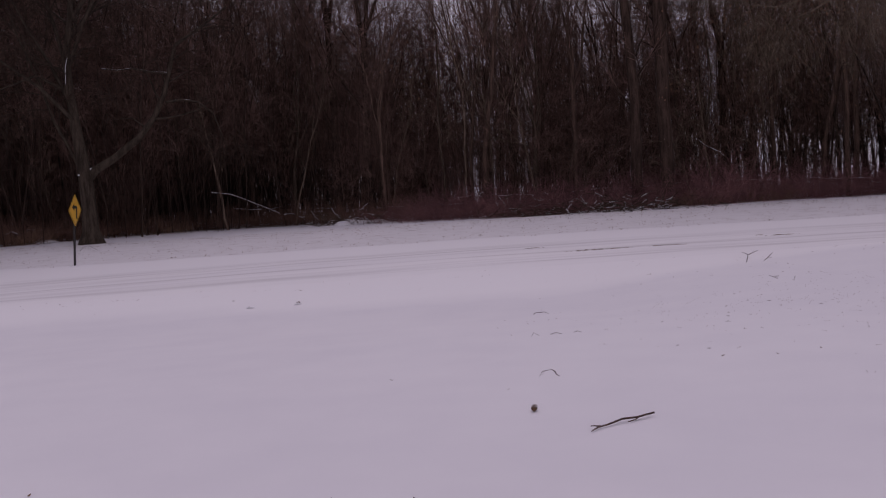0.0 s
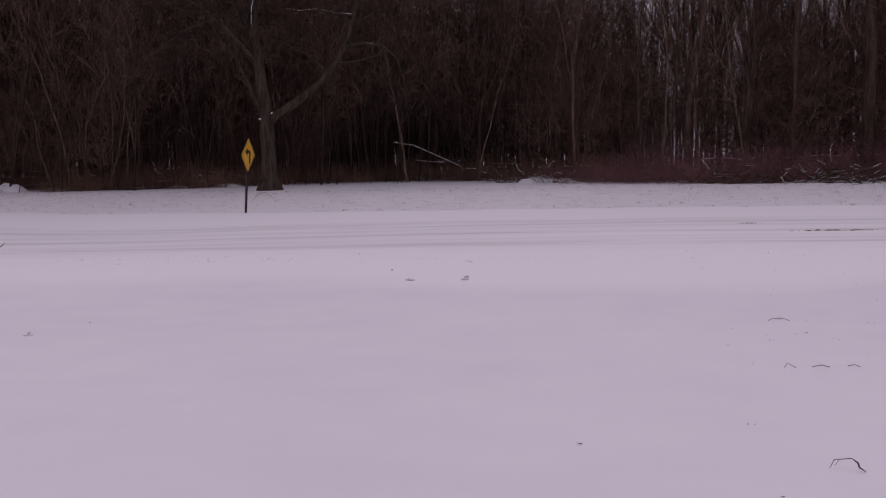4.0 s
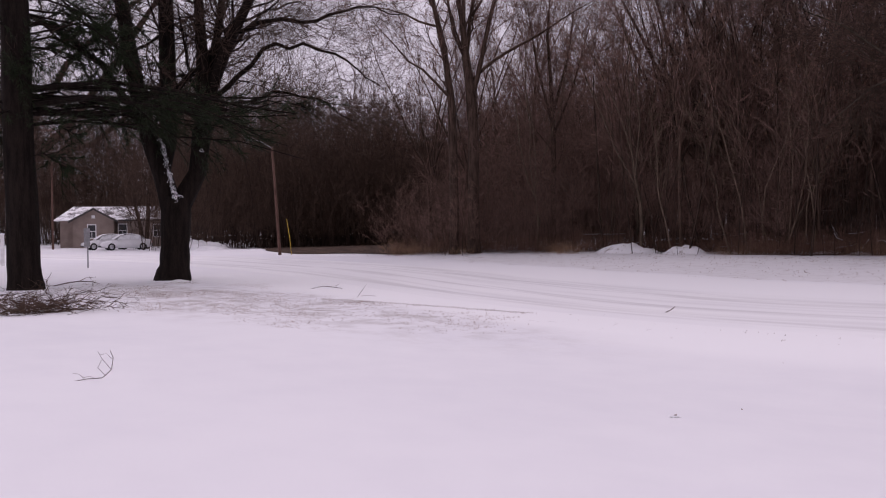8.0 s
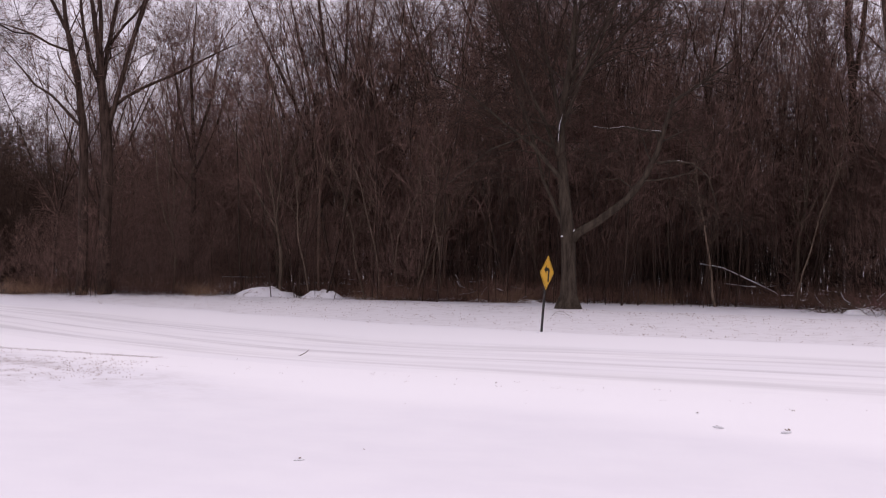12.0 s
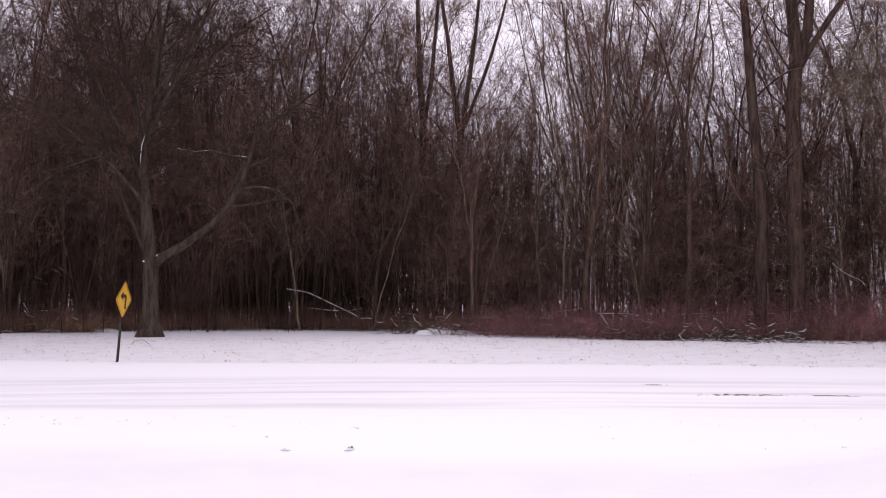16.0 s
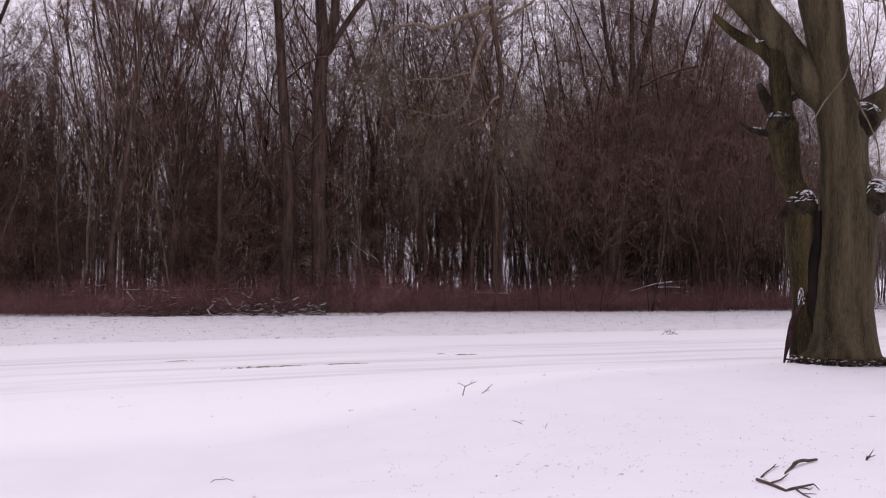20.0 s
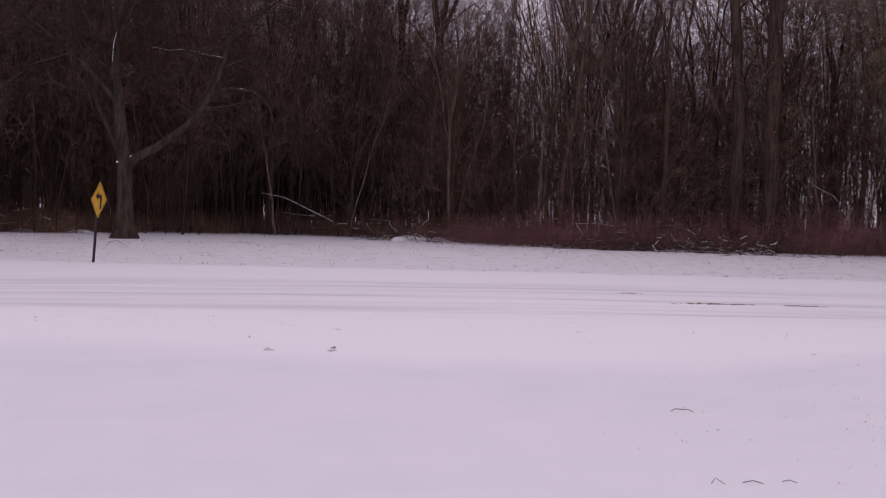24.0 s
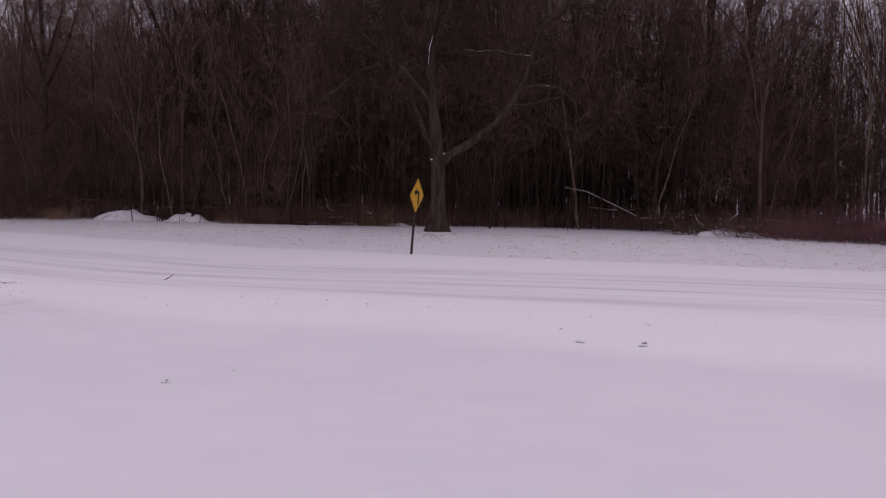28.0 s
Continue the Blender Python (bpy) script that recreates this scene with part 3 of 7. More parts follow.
KINDS = [
    forest_tree("tall bare dark-barked tree with upright limbs", 11, BARK, TWIG, height=19, r=0.11, forks=3, fork_at=0.34, low=9),
    forest_tree("slender bare grey-barked tree at the woods", 12, BARK, TWIG, height=16, r=0.075, forks=3, fork_at=0.4, open_angle=0.26, low=9, plan=FINE),
    forest_tree("bare dark tree with a spreading vase crown", 13, BARK_EDGE, TWIG, height=17, r=0.095, forks=5, fork_at=0.27, open_angle=0.36, low=9, plan=FINE),
    forest_tree("thin pale-barked tree with a crooked stem", 14, BARK_TAN, TWIG, height=13, r=0.055, forks=2, fork_at=0.45, lean=0.05, low=10, plan=((8, 2.0, 4, 0.4), (6, 1.1, 3, 0.5), (7, 0.95, 1, 0.7))),
    forest_tree("tall straight bare tree with a narrow crown", 15, BARK, TWIG, height=20, r=0.095, forks=3, fork_at=0.38, open_angle=0.22, low=10, plan=FINE),
    forest_tree("bare grey tree with many low limbs", 16, BARK_GREY, TWIG, height=14, r=0.09, forks=4, fork_at=0.24, open_angle=0.4, low=10),
    forest_tree("bare brown tree with a narrow broom of upright stems", 17, BARK, TWIG, height=17, r=0.075, forks=6, fork_at=0.26, open_angle=0.17, low=7, plan=((9, 1.8, 4, 0.34), (5, 1.1, 3, 0.5), (7, 0.95, 1, 0.7)), spread=0.5),
]
for tree in KINDS:
    tree.matrix_basis = pose(0, -400, -60)


def shrub_shape(seed, stems, height, spread, twigs):
    rng = random.Random(seed)
    wood, fine = Shape(), Shape()
    for _ in range(stems):
        w = rng.uniform(0, 2 * math.pi)
        b = Vector((math.cos(w), math.sin(w), 0)) * rng.uniform(0, spread * 0.6)
        d = Vector((math.cos(w) * rng.uniform(0, 0.6), math.sin(w) * rng.uniform(0, 0.6), 1))
        q = bent(rng, b - Vector((0, 0, 0.1)), d, height * rng.uniform(0.5, 1.1), 5, 0.13, 0.02)
        wood.tube(q, taper(rng.uniform(0.012, 0.03), 0.006, len(q)), 4, cap=False)
        sprout(rng, wood, fine, q, 0.02, ((twigs, height * 0.32, 2, 0.5), (8, height * 0.2, 1, 0.7)), 0, 0.03, 0.22, 0.8, 0.15)
    return wood, fine


def shrub(label, seed, bark, twig, stems, height, spread, twigs):
    wood, fine = shrub_shape(seed, stems, height, spread, twigs)
    b = thing("woodland_shrub", label, "shrub", "woodland shrubs")
    part("stem", wood, bark, b)
    part("crown", fine, twig, b)
    b.matrix_basis = pose(0, -400, -60)
    return b


SHRUBS = [
    shrub("dense bare brown shrub among the trees", 31, BARK, TWIG, 10, 5.0, 2.2, 9),
    shrub("bare thicket of fine brown stems", 32, BARK_GREY, TWIG, 14, 3.6, 2.4, 8),
    shrub("tall bare sapling clump with pale stems", 33, BARK_TAN, TWIG, 6, 6.5, 1.4, 8),
]

rng = random.Random(5)
taken = []


def clear(x, y, gap):
    if any((x - a) ** 2 + (y - b) ** 2 < gap * gap for a, b in taken):
        return False
    taken.append((x, y))
    return True


# a clump of upright stems that stands out at the edge of the woods
for x, y, w, s in ((4.7, 37.1, 20, 0.95), (5.6, 38.2, 140, 1.02), (6.6, 37.6, 250, 1.0), (7.6, 36.8, 80, 0.92), (8.3, 37.9, 200, 0.98)):
    taken.append((x, y))
    copy_thing(KINDS[6], on(x, y, w, 0.0, s))
# tall full-crowned trees that close the sky behind the sign
for k in range(16):
    x = -19 + 17 * (k + rng.random()) / 16
    y = along(EDGE, x) + 2.5 + 9 * rng.random()
    taken.append((x, y))
    copy_thing(KINDS[(0, 2, 5, 0)[k % 4]], on(x, y, rng.uniform(0, 360), 0.0, rng.uniform(1.0, 1.2)))
# how tall the woods stand, as a share over x: lower where the sky dips between the crowns
TALLNESS = [(-62, 0.9), (-38, 1.0), (-34, 0.85), (-27, 0.74), (-24, 0.86), (-21.5, 1.1), (-20, 1.18), (-4, 1.12), (-2, 0.8), (-0.5, 0.69), (3.5, 0.74), (5.5, 1.0), (12, 0.95), (16, 1.05), (32, 1.1), (39, 0.8)]
placed = 0
for k in range(2600):
    if placed >= 166:
        break
    x = rng.uniform(-62, 39)
    y = along(EDGE, x) + 0.8 + 20 * rng.random() ** 1.5
    if not clear(x, y, 1.25):
        continue
    copy_thing(KINDS[rng.choice((0, 0, 1, 1, 2, 3, 4, 4, 5, 6))], on(x, y, rng.uniform(0, 360), 0.0, along(TALLNESS, x) * rng.uniform(0.78, 1.1)))
    placed += 1
for k in range(70):
    x = rng.uniform(-60, 56)
    y = along(EDGE, x) + 0.9 + 15 * rng.random() ** 1.3
    copy_thing(SHRUBS[rng.choice((0, 0, 1, 1, 2))], on(x, y, rng.uniform(0, 360), 0.0, rng.uniform(0.75, 1.45)))
# dark vase-crowned trees along the stretch past the edge tree
crowns = random.Random(23)
for k in range(11):
    x = -28.5 + 11.5 * (k + crowns.random()) / 11
    copy_thing(KINDS[(2, 0, 2, 5)[k % 4]], on(x, along(EDGE, x) + 2.2 + 6.5 * crowns.random(), crowns.uniform(0, 360), 0.0, along([(-29, 0.74), (-25, 0.84), (-22, 0.98), (-16, 1.05)], x) * crowns.uniform(0.95, 1.05)))
for ob in KINDS + SHRUBS:
    for o in (*ob.children_recursive, ob):
        bpy.data.objects.remove(o)


def deep_woods(seed, wide, deep, stems):
    """A stretch of deep woods: many plain upright stems with a little branching, in one mesh."""
    rng = random.Random(seed)
    s = Shape()
    for _ in range(stems):
        b = Vector((rng.uniform(-wide / 2, wide / 2), rng.uniform(0, deep), -0.3))
        h = rng.uniform(8, 17)
        r = rng.uniform(0.03, 0.095)
        q = bent(rng, b, Vector((rng.gauss(0, 0.04), rng.gauss(0, 0.04), 1)), h, 5, 0.045, 0.03)
        s.tube(q, taper(r, 0.02, len(q)), 5, cap=False)
        for _ in range(rng.randint(8, 12)):
            p, d = at_of(q, rng.uniform(0.22, 0.97))
            l = rng.uniform(1.0, 3.2)
            e = bent(rng, p, aside(rng, d, rng.uniform(0.35, 0.9)), l, 2, 0.15, 0.12)
            s.tube(e, taper(r * 0.2, 0.006, len(e)), 3, cap=False)
            for _ in range(6):
                p2, d2 = at_of(e, rng.uniform(0.2, 0.99))
                s.spike(p2, aside(rng, d2, rng.uniform(0.3, 1.1)) * rng.uniform(0.8, 2.0), 0.017)
    return s.mesh("deep_woods", BARK)


WOODS = [deep_woods(61, 18, 24, 105), deep_woods(62, 18, 24, 105)]
for k, (x, dy) in enumerate([(-104, 3), (-88, 3), (-72, 4), (-56, 8), (-46, 14), (-34, 18), (-20, 16), (-6, 15), (9, 16), (24, 16), (39, 16), (54, 15), (-60, 24), (-30, 34), (-16, 30), (-3, 28), (26, 31)]):
    y = along(EDGE, x) + dy
    ob = new("deep_woods", WOODS[k % 2])
    ob.matrix_basis = on(x, y, 180 * (k % 3 == 1) + 6 * (k % 5) - 12) if k % 3 != 1 else pose(x, y + 24, ground(x, y), 0, 0, 180 + 5 * (k % 4))
    if x > 36:
        ob.matrix_basis = ob.matrix_basis @ Matrix.Diagonal((1, 1, 0.6, 1))
    tagged(ob, "deep bare winter woods of crowded dark stems", "woods", kind="stuff")
# the far woods that close the view behind the house
for k in range(9):
    a, far = radians(-47 - 5.0 * k), 114 + 6 * (k % 3)
    x, y = math.sin(a) * far, math.cos(a) * far
    ob = new("deep_woods", WOODS[k % 2])
    ob.matrix_basis = pose(x, y, ground(x, y), 0, 0, -math.degrees(a) + 5 * (k % 3 - 1)) @ Matrix.Diagonal((1.1, 1.0, 1.25 + 0.08 * (k % 4), 1))
    tagged(ob, "deep bare winter woods of crowded dark stems", "woods", kind="stuff")



def thicket(seed, wide, deep, stems, low=2.5, high=8.0, first=0.25, reach=1.0, near=0.35, open_to=1.25, r0=0.009, twig=TWIG, lean=0.08):
    """A belt of crowded upright saplings with hazes of fine twigs, in one mesh."""
    rng = random.Random(seed)
    stem, s = Shape(), Shape()
    for _ in range(stems):
        b = Vector((rng.uniform(-wide / 2, wide / 2), rng.uniform(0, deep), -0.2))
        h = rng.uniform(low, high)
        q = bent(rng, b, Vector((rng.gauss(0, lean), rng.gauss(0, lean), 1)), h, 6, lean + 0.03, 0.02)
        r = r0 * rng.uniform(0.7, 1.3) + (0.0008 + 0.0034 * (rng.random() > 0.85 and r0 > 0.006)) * h * rng.random()
        stem.tube(q, taper(r, 0.005, len(q)), 3, cap=False)
        for _ in range(rng.randint(11, 16)):
            p, d = at_of(q, rng.uniform(first, 0.99))
            e = aside(rng, d, rng.uniform(near, open_to)) * rng.uniform(0.45, 1.6) * reach
            s.spike(p, e, 0.011)
            for _ in range(5):
                s.spike(p + e * rng.uniform(0.2, 0.95), aside(rng, e.normalized(), rng.uniform(near, open_to)) * rng.uniform(0.3, 1.0) * reach, 0.009)
    # one mesh with two materials: darker bark on the stems
    n = len(s.v)
    me = bpy.data.meshes.new("thicket")
    me.from_pydata([tuple(p) for p in s.v + stem.v], [], s.f + [tuple(i + n for i in f) for f in stem.f])
    me.materials.append(twig)
    me.materials.append(BARK_EDGE)
    me.polygons.foreach_set("material_index", [0] * len(s.f) + [1] * len(stem.f))
    me.shade_smooth()
    return me


BELTS = [thicket(71, 12, 6, 100), thicket(72, 12, 6, 100)]
OPEN = [thicket(75, 12, 6, 80, 4.5, 10, 0.42), thicket(76, 12, 6, 80, 4.5, 10, 0.42)]
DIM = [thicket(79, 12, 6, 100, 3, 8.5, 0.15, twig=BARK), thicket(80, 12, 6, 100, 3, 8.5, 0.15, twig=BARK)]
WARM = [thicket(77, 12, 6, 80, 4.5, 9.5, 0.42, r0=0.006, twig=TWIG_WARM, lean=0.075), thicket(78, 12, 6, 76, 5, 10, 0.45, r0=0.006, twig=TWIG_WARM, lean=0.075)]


def belt(k, x, y, turn, s):
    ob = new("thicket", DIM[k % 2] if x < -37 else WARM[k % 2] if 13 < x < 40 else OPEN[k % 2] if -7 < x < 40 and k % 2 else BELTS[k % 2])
    m = pose(x, y, ground(x, y), 0, 0, turn) @ Matrix.Scale(s, 4)
    if k % 4 > 1:
        m = m @ pose(0, 6, 0, 0, 0, 180)
    ob.matrix_basis = m
    tagged(ob, "crowded brown saplings and brushwood under the trees", "thicket", kind="stuff")


for k in range(20):
    x = -33 + 9.2 * (k % 10) + 4 * (k // 10)
    belt(k, x, along(EDGE, x) + (2.2 if k < 10 else 8.5), -8 if x > 18 else 0, 0.85 + 0.1 * (k % 4))
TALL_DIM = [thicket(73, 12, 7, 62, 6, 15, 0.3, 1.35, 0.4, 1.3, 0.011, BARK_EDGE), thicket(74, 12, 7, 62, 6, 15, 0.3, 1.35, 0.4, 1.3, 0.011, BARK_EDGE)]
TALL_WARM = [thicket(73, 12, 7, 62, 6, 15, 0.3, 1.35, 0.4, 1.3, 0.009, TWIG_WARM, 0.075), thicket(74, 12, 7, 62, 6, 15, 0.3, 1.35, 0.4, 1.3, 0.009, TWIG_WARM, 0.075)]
TALL = [thicket(73, 12, 7, 62, 6, 15, 0.3, 1.35, 0.4, 1.3, 0.011), thicket(74, 12, 7, 62, 6, 15, 0.3, 1.35, 0.4, 1.3, 0.011)]
for k in range(16):
    x = -36 + 9.5 * (k % 11) + (3 if k > 10 else 0) + (38 if k > 10 else 0)
    if x > 33 or x == 14.5:
        continue
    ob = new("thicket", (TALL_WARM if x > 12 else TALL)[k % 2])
    ob.matrix_basis = on(x, along(EDGE, x) + (5 if k < 11 else 11), 7 * (k % 3 - 1), 0.0, (0.95 + 0.06 * (k % 4)) * along(TALLNESS, x))
    tagged(ob, "crowded slender bare trees with fine brown twigs", "thicket", kind="stuff")
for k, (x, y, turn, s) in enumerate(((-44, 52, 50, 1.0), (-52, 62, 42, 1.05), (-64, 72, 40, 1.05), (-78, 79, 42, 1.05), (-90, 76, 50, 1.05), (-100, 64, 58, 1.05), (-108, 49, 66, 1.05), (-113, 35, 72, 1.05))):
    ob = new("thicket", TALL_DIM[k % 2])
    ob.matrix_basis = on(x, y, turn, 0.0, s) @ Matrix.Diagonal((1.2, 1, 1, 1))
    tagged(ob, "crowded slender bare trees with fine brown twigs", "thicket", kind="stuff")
for k, (x, y, turn, s) in enumerate(((-41, 46, 55, 1.15), (-46, 54, 50, 1.3), (-53, 60, 40, 1.4), (-62, 67, 40, 1.5), (-74, 74, 42, 1.6), (-87, 74, 50, 1.7), (-98, 62, 58, 1.7), (-105, 48, 66, 1.7), (-110, 34, 72, 1.7))):
    belt(k, x, y, turn, s)
for k in range(12):
    a, far = radians(-43 - 4.4 * k), 104 + 5 * (k % 3)
    belt(k, math.sin(a) * far, math.cos(a) * far, -math.degrees(a), 2.5)
for k in range(8):
    a, far = radians(-43.5 - 2.6 * k), 84 + 8 * (k % 2)
    belt(k + 1, math.sin(a) * far, math.cos(a) * far, -math.degrees(a), 1.3)
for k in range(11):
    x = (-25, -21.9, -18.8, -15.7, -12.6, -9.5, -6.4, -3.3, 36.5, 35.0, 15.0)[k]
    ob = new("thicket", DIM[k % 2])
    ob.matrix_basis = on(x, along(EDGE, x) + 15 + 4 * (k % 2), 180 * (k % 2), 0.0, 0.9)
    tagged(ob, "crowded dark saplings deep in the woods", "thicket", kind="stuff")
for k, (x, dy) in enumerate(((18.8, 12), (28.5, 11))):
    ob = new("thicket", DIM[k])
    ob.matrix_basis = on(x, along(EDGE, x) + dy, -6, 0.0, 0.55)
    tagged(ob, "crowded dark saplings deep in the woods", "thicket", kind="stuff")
for k in range(14):
    a, far = radians(-51.2 - 1.9 * (k % 4) - 0.6 * (k // 4)), 68 + 5.5 * (k // 4)
    belt(2 * k, math.sin(a) * far, math.cos(a) * far, -math.degrees(a) + 6 * (k % 3 - 1), 1.15 + 0.2 * (k % 4))
for k, (x, dy, s) in enumerate(((27.5, 1.0, 0.85), (31.5, 1.5, 0.9), (35.5, 1.5, 0.9), (30, 6, 1.1), (25, 4, 1.1), (33.5, 5, 1.3), (32.5, 7, 1.4))):
    belt(2 * k + 1, x, along(EDGE, x) + dy, -20, s)
for k, x in enumerate((-35, -30.5, -27, -21, -13.5)):
    belt(k + 1, x, along(EDGE, x) + (-1.7 if x < -30 else 0.9 if -28 < x < -20 else 0.2), 4 * (k % 3 - 1), 0.55 + 0.06 * (k % 3))
for k, (x, dy) in enumerate(((-13, 2), (-6, 1.5), (-10, 7), (-2, 6), (25, 7), (-15, 8), (-9, 3), (-4, 10), (-11.5, 5), (-8, 8), (-13, 11), (26.5, 2), (30, 3), (33.5, 4), (29, 8), (33, 6), (34, 5), (32.5, 7), (-20, 3), (-18, 8), (-22, 9), (-19, 12), (27, 6))):
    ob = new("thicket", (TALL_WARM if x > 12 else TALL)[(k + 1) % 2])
    ob.matrix_basis = on(x, along(EDGE, x) + dy, 180 * (k % 2) + 9, 0.0, along(TALLNESS, x)) @ pose(0, -3.5, 0)
    tagged(ob, "crowded slender bare trees with fine brown twigs", "thicket", kind="stuff")


# the tree beside the warning sign
def roadside_tree():
    rng = random.Random(77)
    wood, fine, snow, rest = Shape(), Shape(), Shape(), Shape()

    def limb(pts, radii, sides, rag=0.0):
        one = Shape()
        one.tube(pts, radii, sides, cap=False, rag=rag, rng=rng)
        part("limb", one, BARK_ROAD, t)

    t = thing("roadside_tree", "bare grey roadside tree with one long low limb", "tree", at=on(-10.19, 31.62, 18))
    trunk = [Vector(p) for p in ((0, 0, -0.15), (0, 0, 0.12), (0, 0, 0.5), (0.0, 0, 1.4), (-0.03, 0, 2.5), (-0.1, 0.05, 3.2), (-0.2, 0.1, 4.2), (-0.32, 0.1, 5.6), (-0.36, 0.0, 6.8), (-0.1, -0.1, 8.4), (0.1, -0.2, 10.5), (0.0, -0.2, 13.0))]
    wood.tube(trunk, (0.6, 0.47, 0.31, 0.265, 0.255, 0.23, 0.19, 0.16, 0.13, 0.10, 0.07, 0.03), 12, cap=False, rag=0.03, rng=rng)
    low = [Vector(p) for p in ((0.0, 0, 2.35), (0.32, -0.1, 2.72), (1.05, -0.3, 3.15), (1.95, -0.6, 3.85), (2.5, -0.7, 4.55), (2.92, -0.8, 5.4), (3.15, -0.8, 6.2), (3.45, -0.8, 7.2), (4.5, -0.9, 7.9), (5.4, -1.0, 8.6))]
    limb(low, taper(0.17, 0.03, len(low)), 9, 0.05)
    flat = [Vector(p) for p in ((3.15, -0.8, 6.15), (2.5, -1.0, 6.18), (1.85, -1.1, 6.3), (1.3, -1.2, 6.22), (0.75, -1.3, 6.28))]
    limb(flat, taper(0.05, 0.014, 5), 5)
    bow = [Vector(p) for p in ((2.95, -0.8, 5.1), (3.5, -1.0, 5.15), (4.1, -1.1, 5.05), (4.6, -1.2, 4.6), (4.82, -1.2, 3.9), (5.0, -1.2, 3.3))]
    limb(bow, taper(0.05, 0.01, 6), 5)
    low_twig = [Vector(p) for p in ((2.2, -0.6, 4.2), (1.7, -0.8, 4.55), (1.1, -0.9, 4.5))]
    limb(low_twig, (0.035, 0.025, 0.01), 4)
    left = [Vector(p) for p in ((-0.05, 0, 2.5), (-0.5, 0.1, 3.6), (-0.95, 0.2, 4.6), (-1.3, 0.2, 6.0), (-1.9, 0.3, 7.6), (-2.3, 0.2, 9.4))]
    limb(left, taper(0.075, 0.02, 6), 6)
    arch = [Vector(p) for p in ((-0.32, 0.1, 5.6), (-1.4, -0.2, 6.2), (-2.8, -0.5, 5.6), (-4.2, -0.7, 4.4))]
    limb(arch, taper(0.07, 0.01, 4), 5)
    right = [Vector(p) for p in ((-0.1, -0.1, 8.2), (0.8, -0.3, 9.4), (1.6, -0.3, 11.0), (2.0, -0.3, 12.8))]
    limb(right, taper(0.08, 0.02, 4), 6)
    fans = []
    for u, a, z0, u1, z1, u2, z2 in ((-0.25, 0.1, 5.0, -1.6, 8.0, -3.2, 11.5), (-0.3, 0.2, 6.2, -1.0, 9.5, -1.8, 13.5), (-0.25, -0.2, 6.6, 0.9, 9.2, 2.4, 12.5), (-0.1, 0.1, 7.6, 1.8, 9.8, 4.2, 12.0), (-0.3, -0.2, 4.6, -2.4, 6.6, -4.8, 8.2), (0.0, 0.2, 8.2, 0.3, 11.0, 0.9, 14.5)):
        q = [Vector((u, a * 0.3, z0)), Vector(((u + u1) / 2, a, (z0 + z1) / 2 + 0.2)), Vector((u1, a * 2, z1)), Vector(((u1 + u2) / 2, a * 3, (z1 + z2) / 2 + 0.2)), Vector((u2, a * 4, z2))]
        limb(q, taper(0.08, 0.015, 5), 6)
        fans.append(q)
    for q in fans:
        sprout(rng, rest, fine, q, 0.07, ((16, 2.8, 4, 0.34), (7, 1.6, 3, 0.5), (8, 1.0, 1, 0.6)), 0, 0.03, 0.2, 0.85, 0.1, 0.0105)
    for q, r, c in ((trunk[6:], 0.15, 9), (low[2:], 0.12, 9), (left, 0.08, 8), (arch, 0.05, 7), (right, 0.07, 7), (bow, 0.04, 5), (flat, 0.04, 4)):
        sprout(rng, rest, fine, q, r, ((c, 1.9, 4, 0.32), (6, 1.1, 3, 0.5), (9, 0.6, 1, 0.6)), 0, -0.01, 0.18, 0.9)
    for q, rows in ((low[1:5], (0.13, 0.13, 0.11, 0.1)), (flat, (0.045, 0.04, 0.032, 0.024, 0.016)), (bow, (0.045, 0.04, 0.03, 0.022, 0.016, 0.01))):
        fine_q = [q[0]] + [p for a, b in zip(q, q[1:]) for p in (a.lerp(b, 0.33), a.lerp(b, 0.67), b)]
        fine_r = [along([(k * 3, r) for k, r in enumerate(rows)], k) for k in range(len(fine_q))]
        up = [p + Vector((0, -0.25 * r, 0.85 * r)) for p, r in zip(fine_q, fine_r)]
        snow.tube(up, [r * rng.choice((0.0, 0.05, 0.14, 0.26)) for r in fine_r], 6, rag=0.3, rng=rng)
    snow.blob((0.2, -0.05, 2.72), 0.12, 0.1, 0.1, 3, 7)
    snow.blob((-0.25, -0.12, 2.55), 0.05, 0.05, 0.06, 3, 6)
    snow.tube([Vector((-0.44, -0.1, 5.9)), Vector((-0.4, -0.12, 6.5)), Vector((-0.3, -0.12, 6.9))], (0.008, 0.016, 0.006), 5)
    part("trunk", wood, BARK_ROAD, t)
    part("branchwork", rest, BARK_ROAD, t)
    part("crown", fine, BARK_EDGE, t)
    part("snow_cap", snow, SNOW_CAP, t, "strip of snow on the limb")


roadside_tree()


def facing(x, y, dz=0.0):
    """A pose on the ground whose x runs to the right and y away, for one who stands on the lawn."""
    return pose(x, y, ground(x, y) + dz, 0, 0, -math.degrees(math.atan2(x, y)))


def limbs(shape, rng, rows, sides=9, rag=0.04):
    """Limbs from rows of (u, away, height, radius) nodes; gives the node lists back."""
    out = []
    for row in rows:
        pts = [Vector(n[:3]) for n in row]
        # one point halfway between two nodes, a little aside, rounds the bends
        q, r = [pts[0]], [row[0][3]]
        for a, b, m, n in zip(pts, pts[1:], row, row[1:]):
            q += [a.lerp(b, 0.5) + Vector((rng.gauss(0, 0.015), rng.gauss(0, 0.03), 0)) * (b - a).length * 0.5, b]
            r += [(m[3] + n[3]) / 2, n[3]]
        shape.tube(q, r, sides if row[0][3] > 0.08 else 6, cap=True, rag=rag, rng=rng)
        out.append(q)
    return out


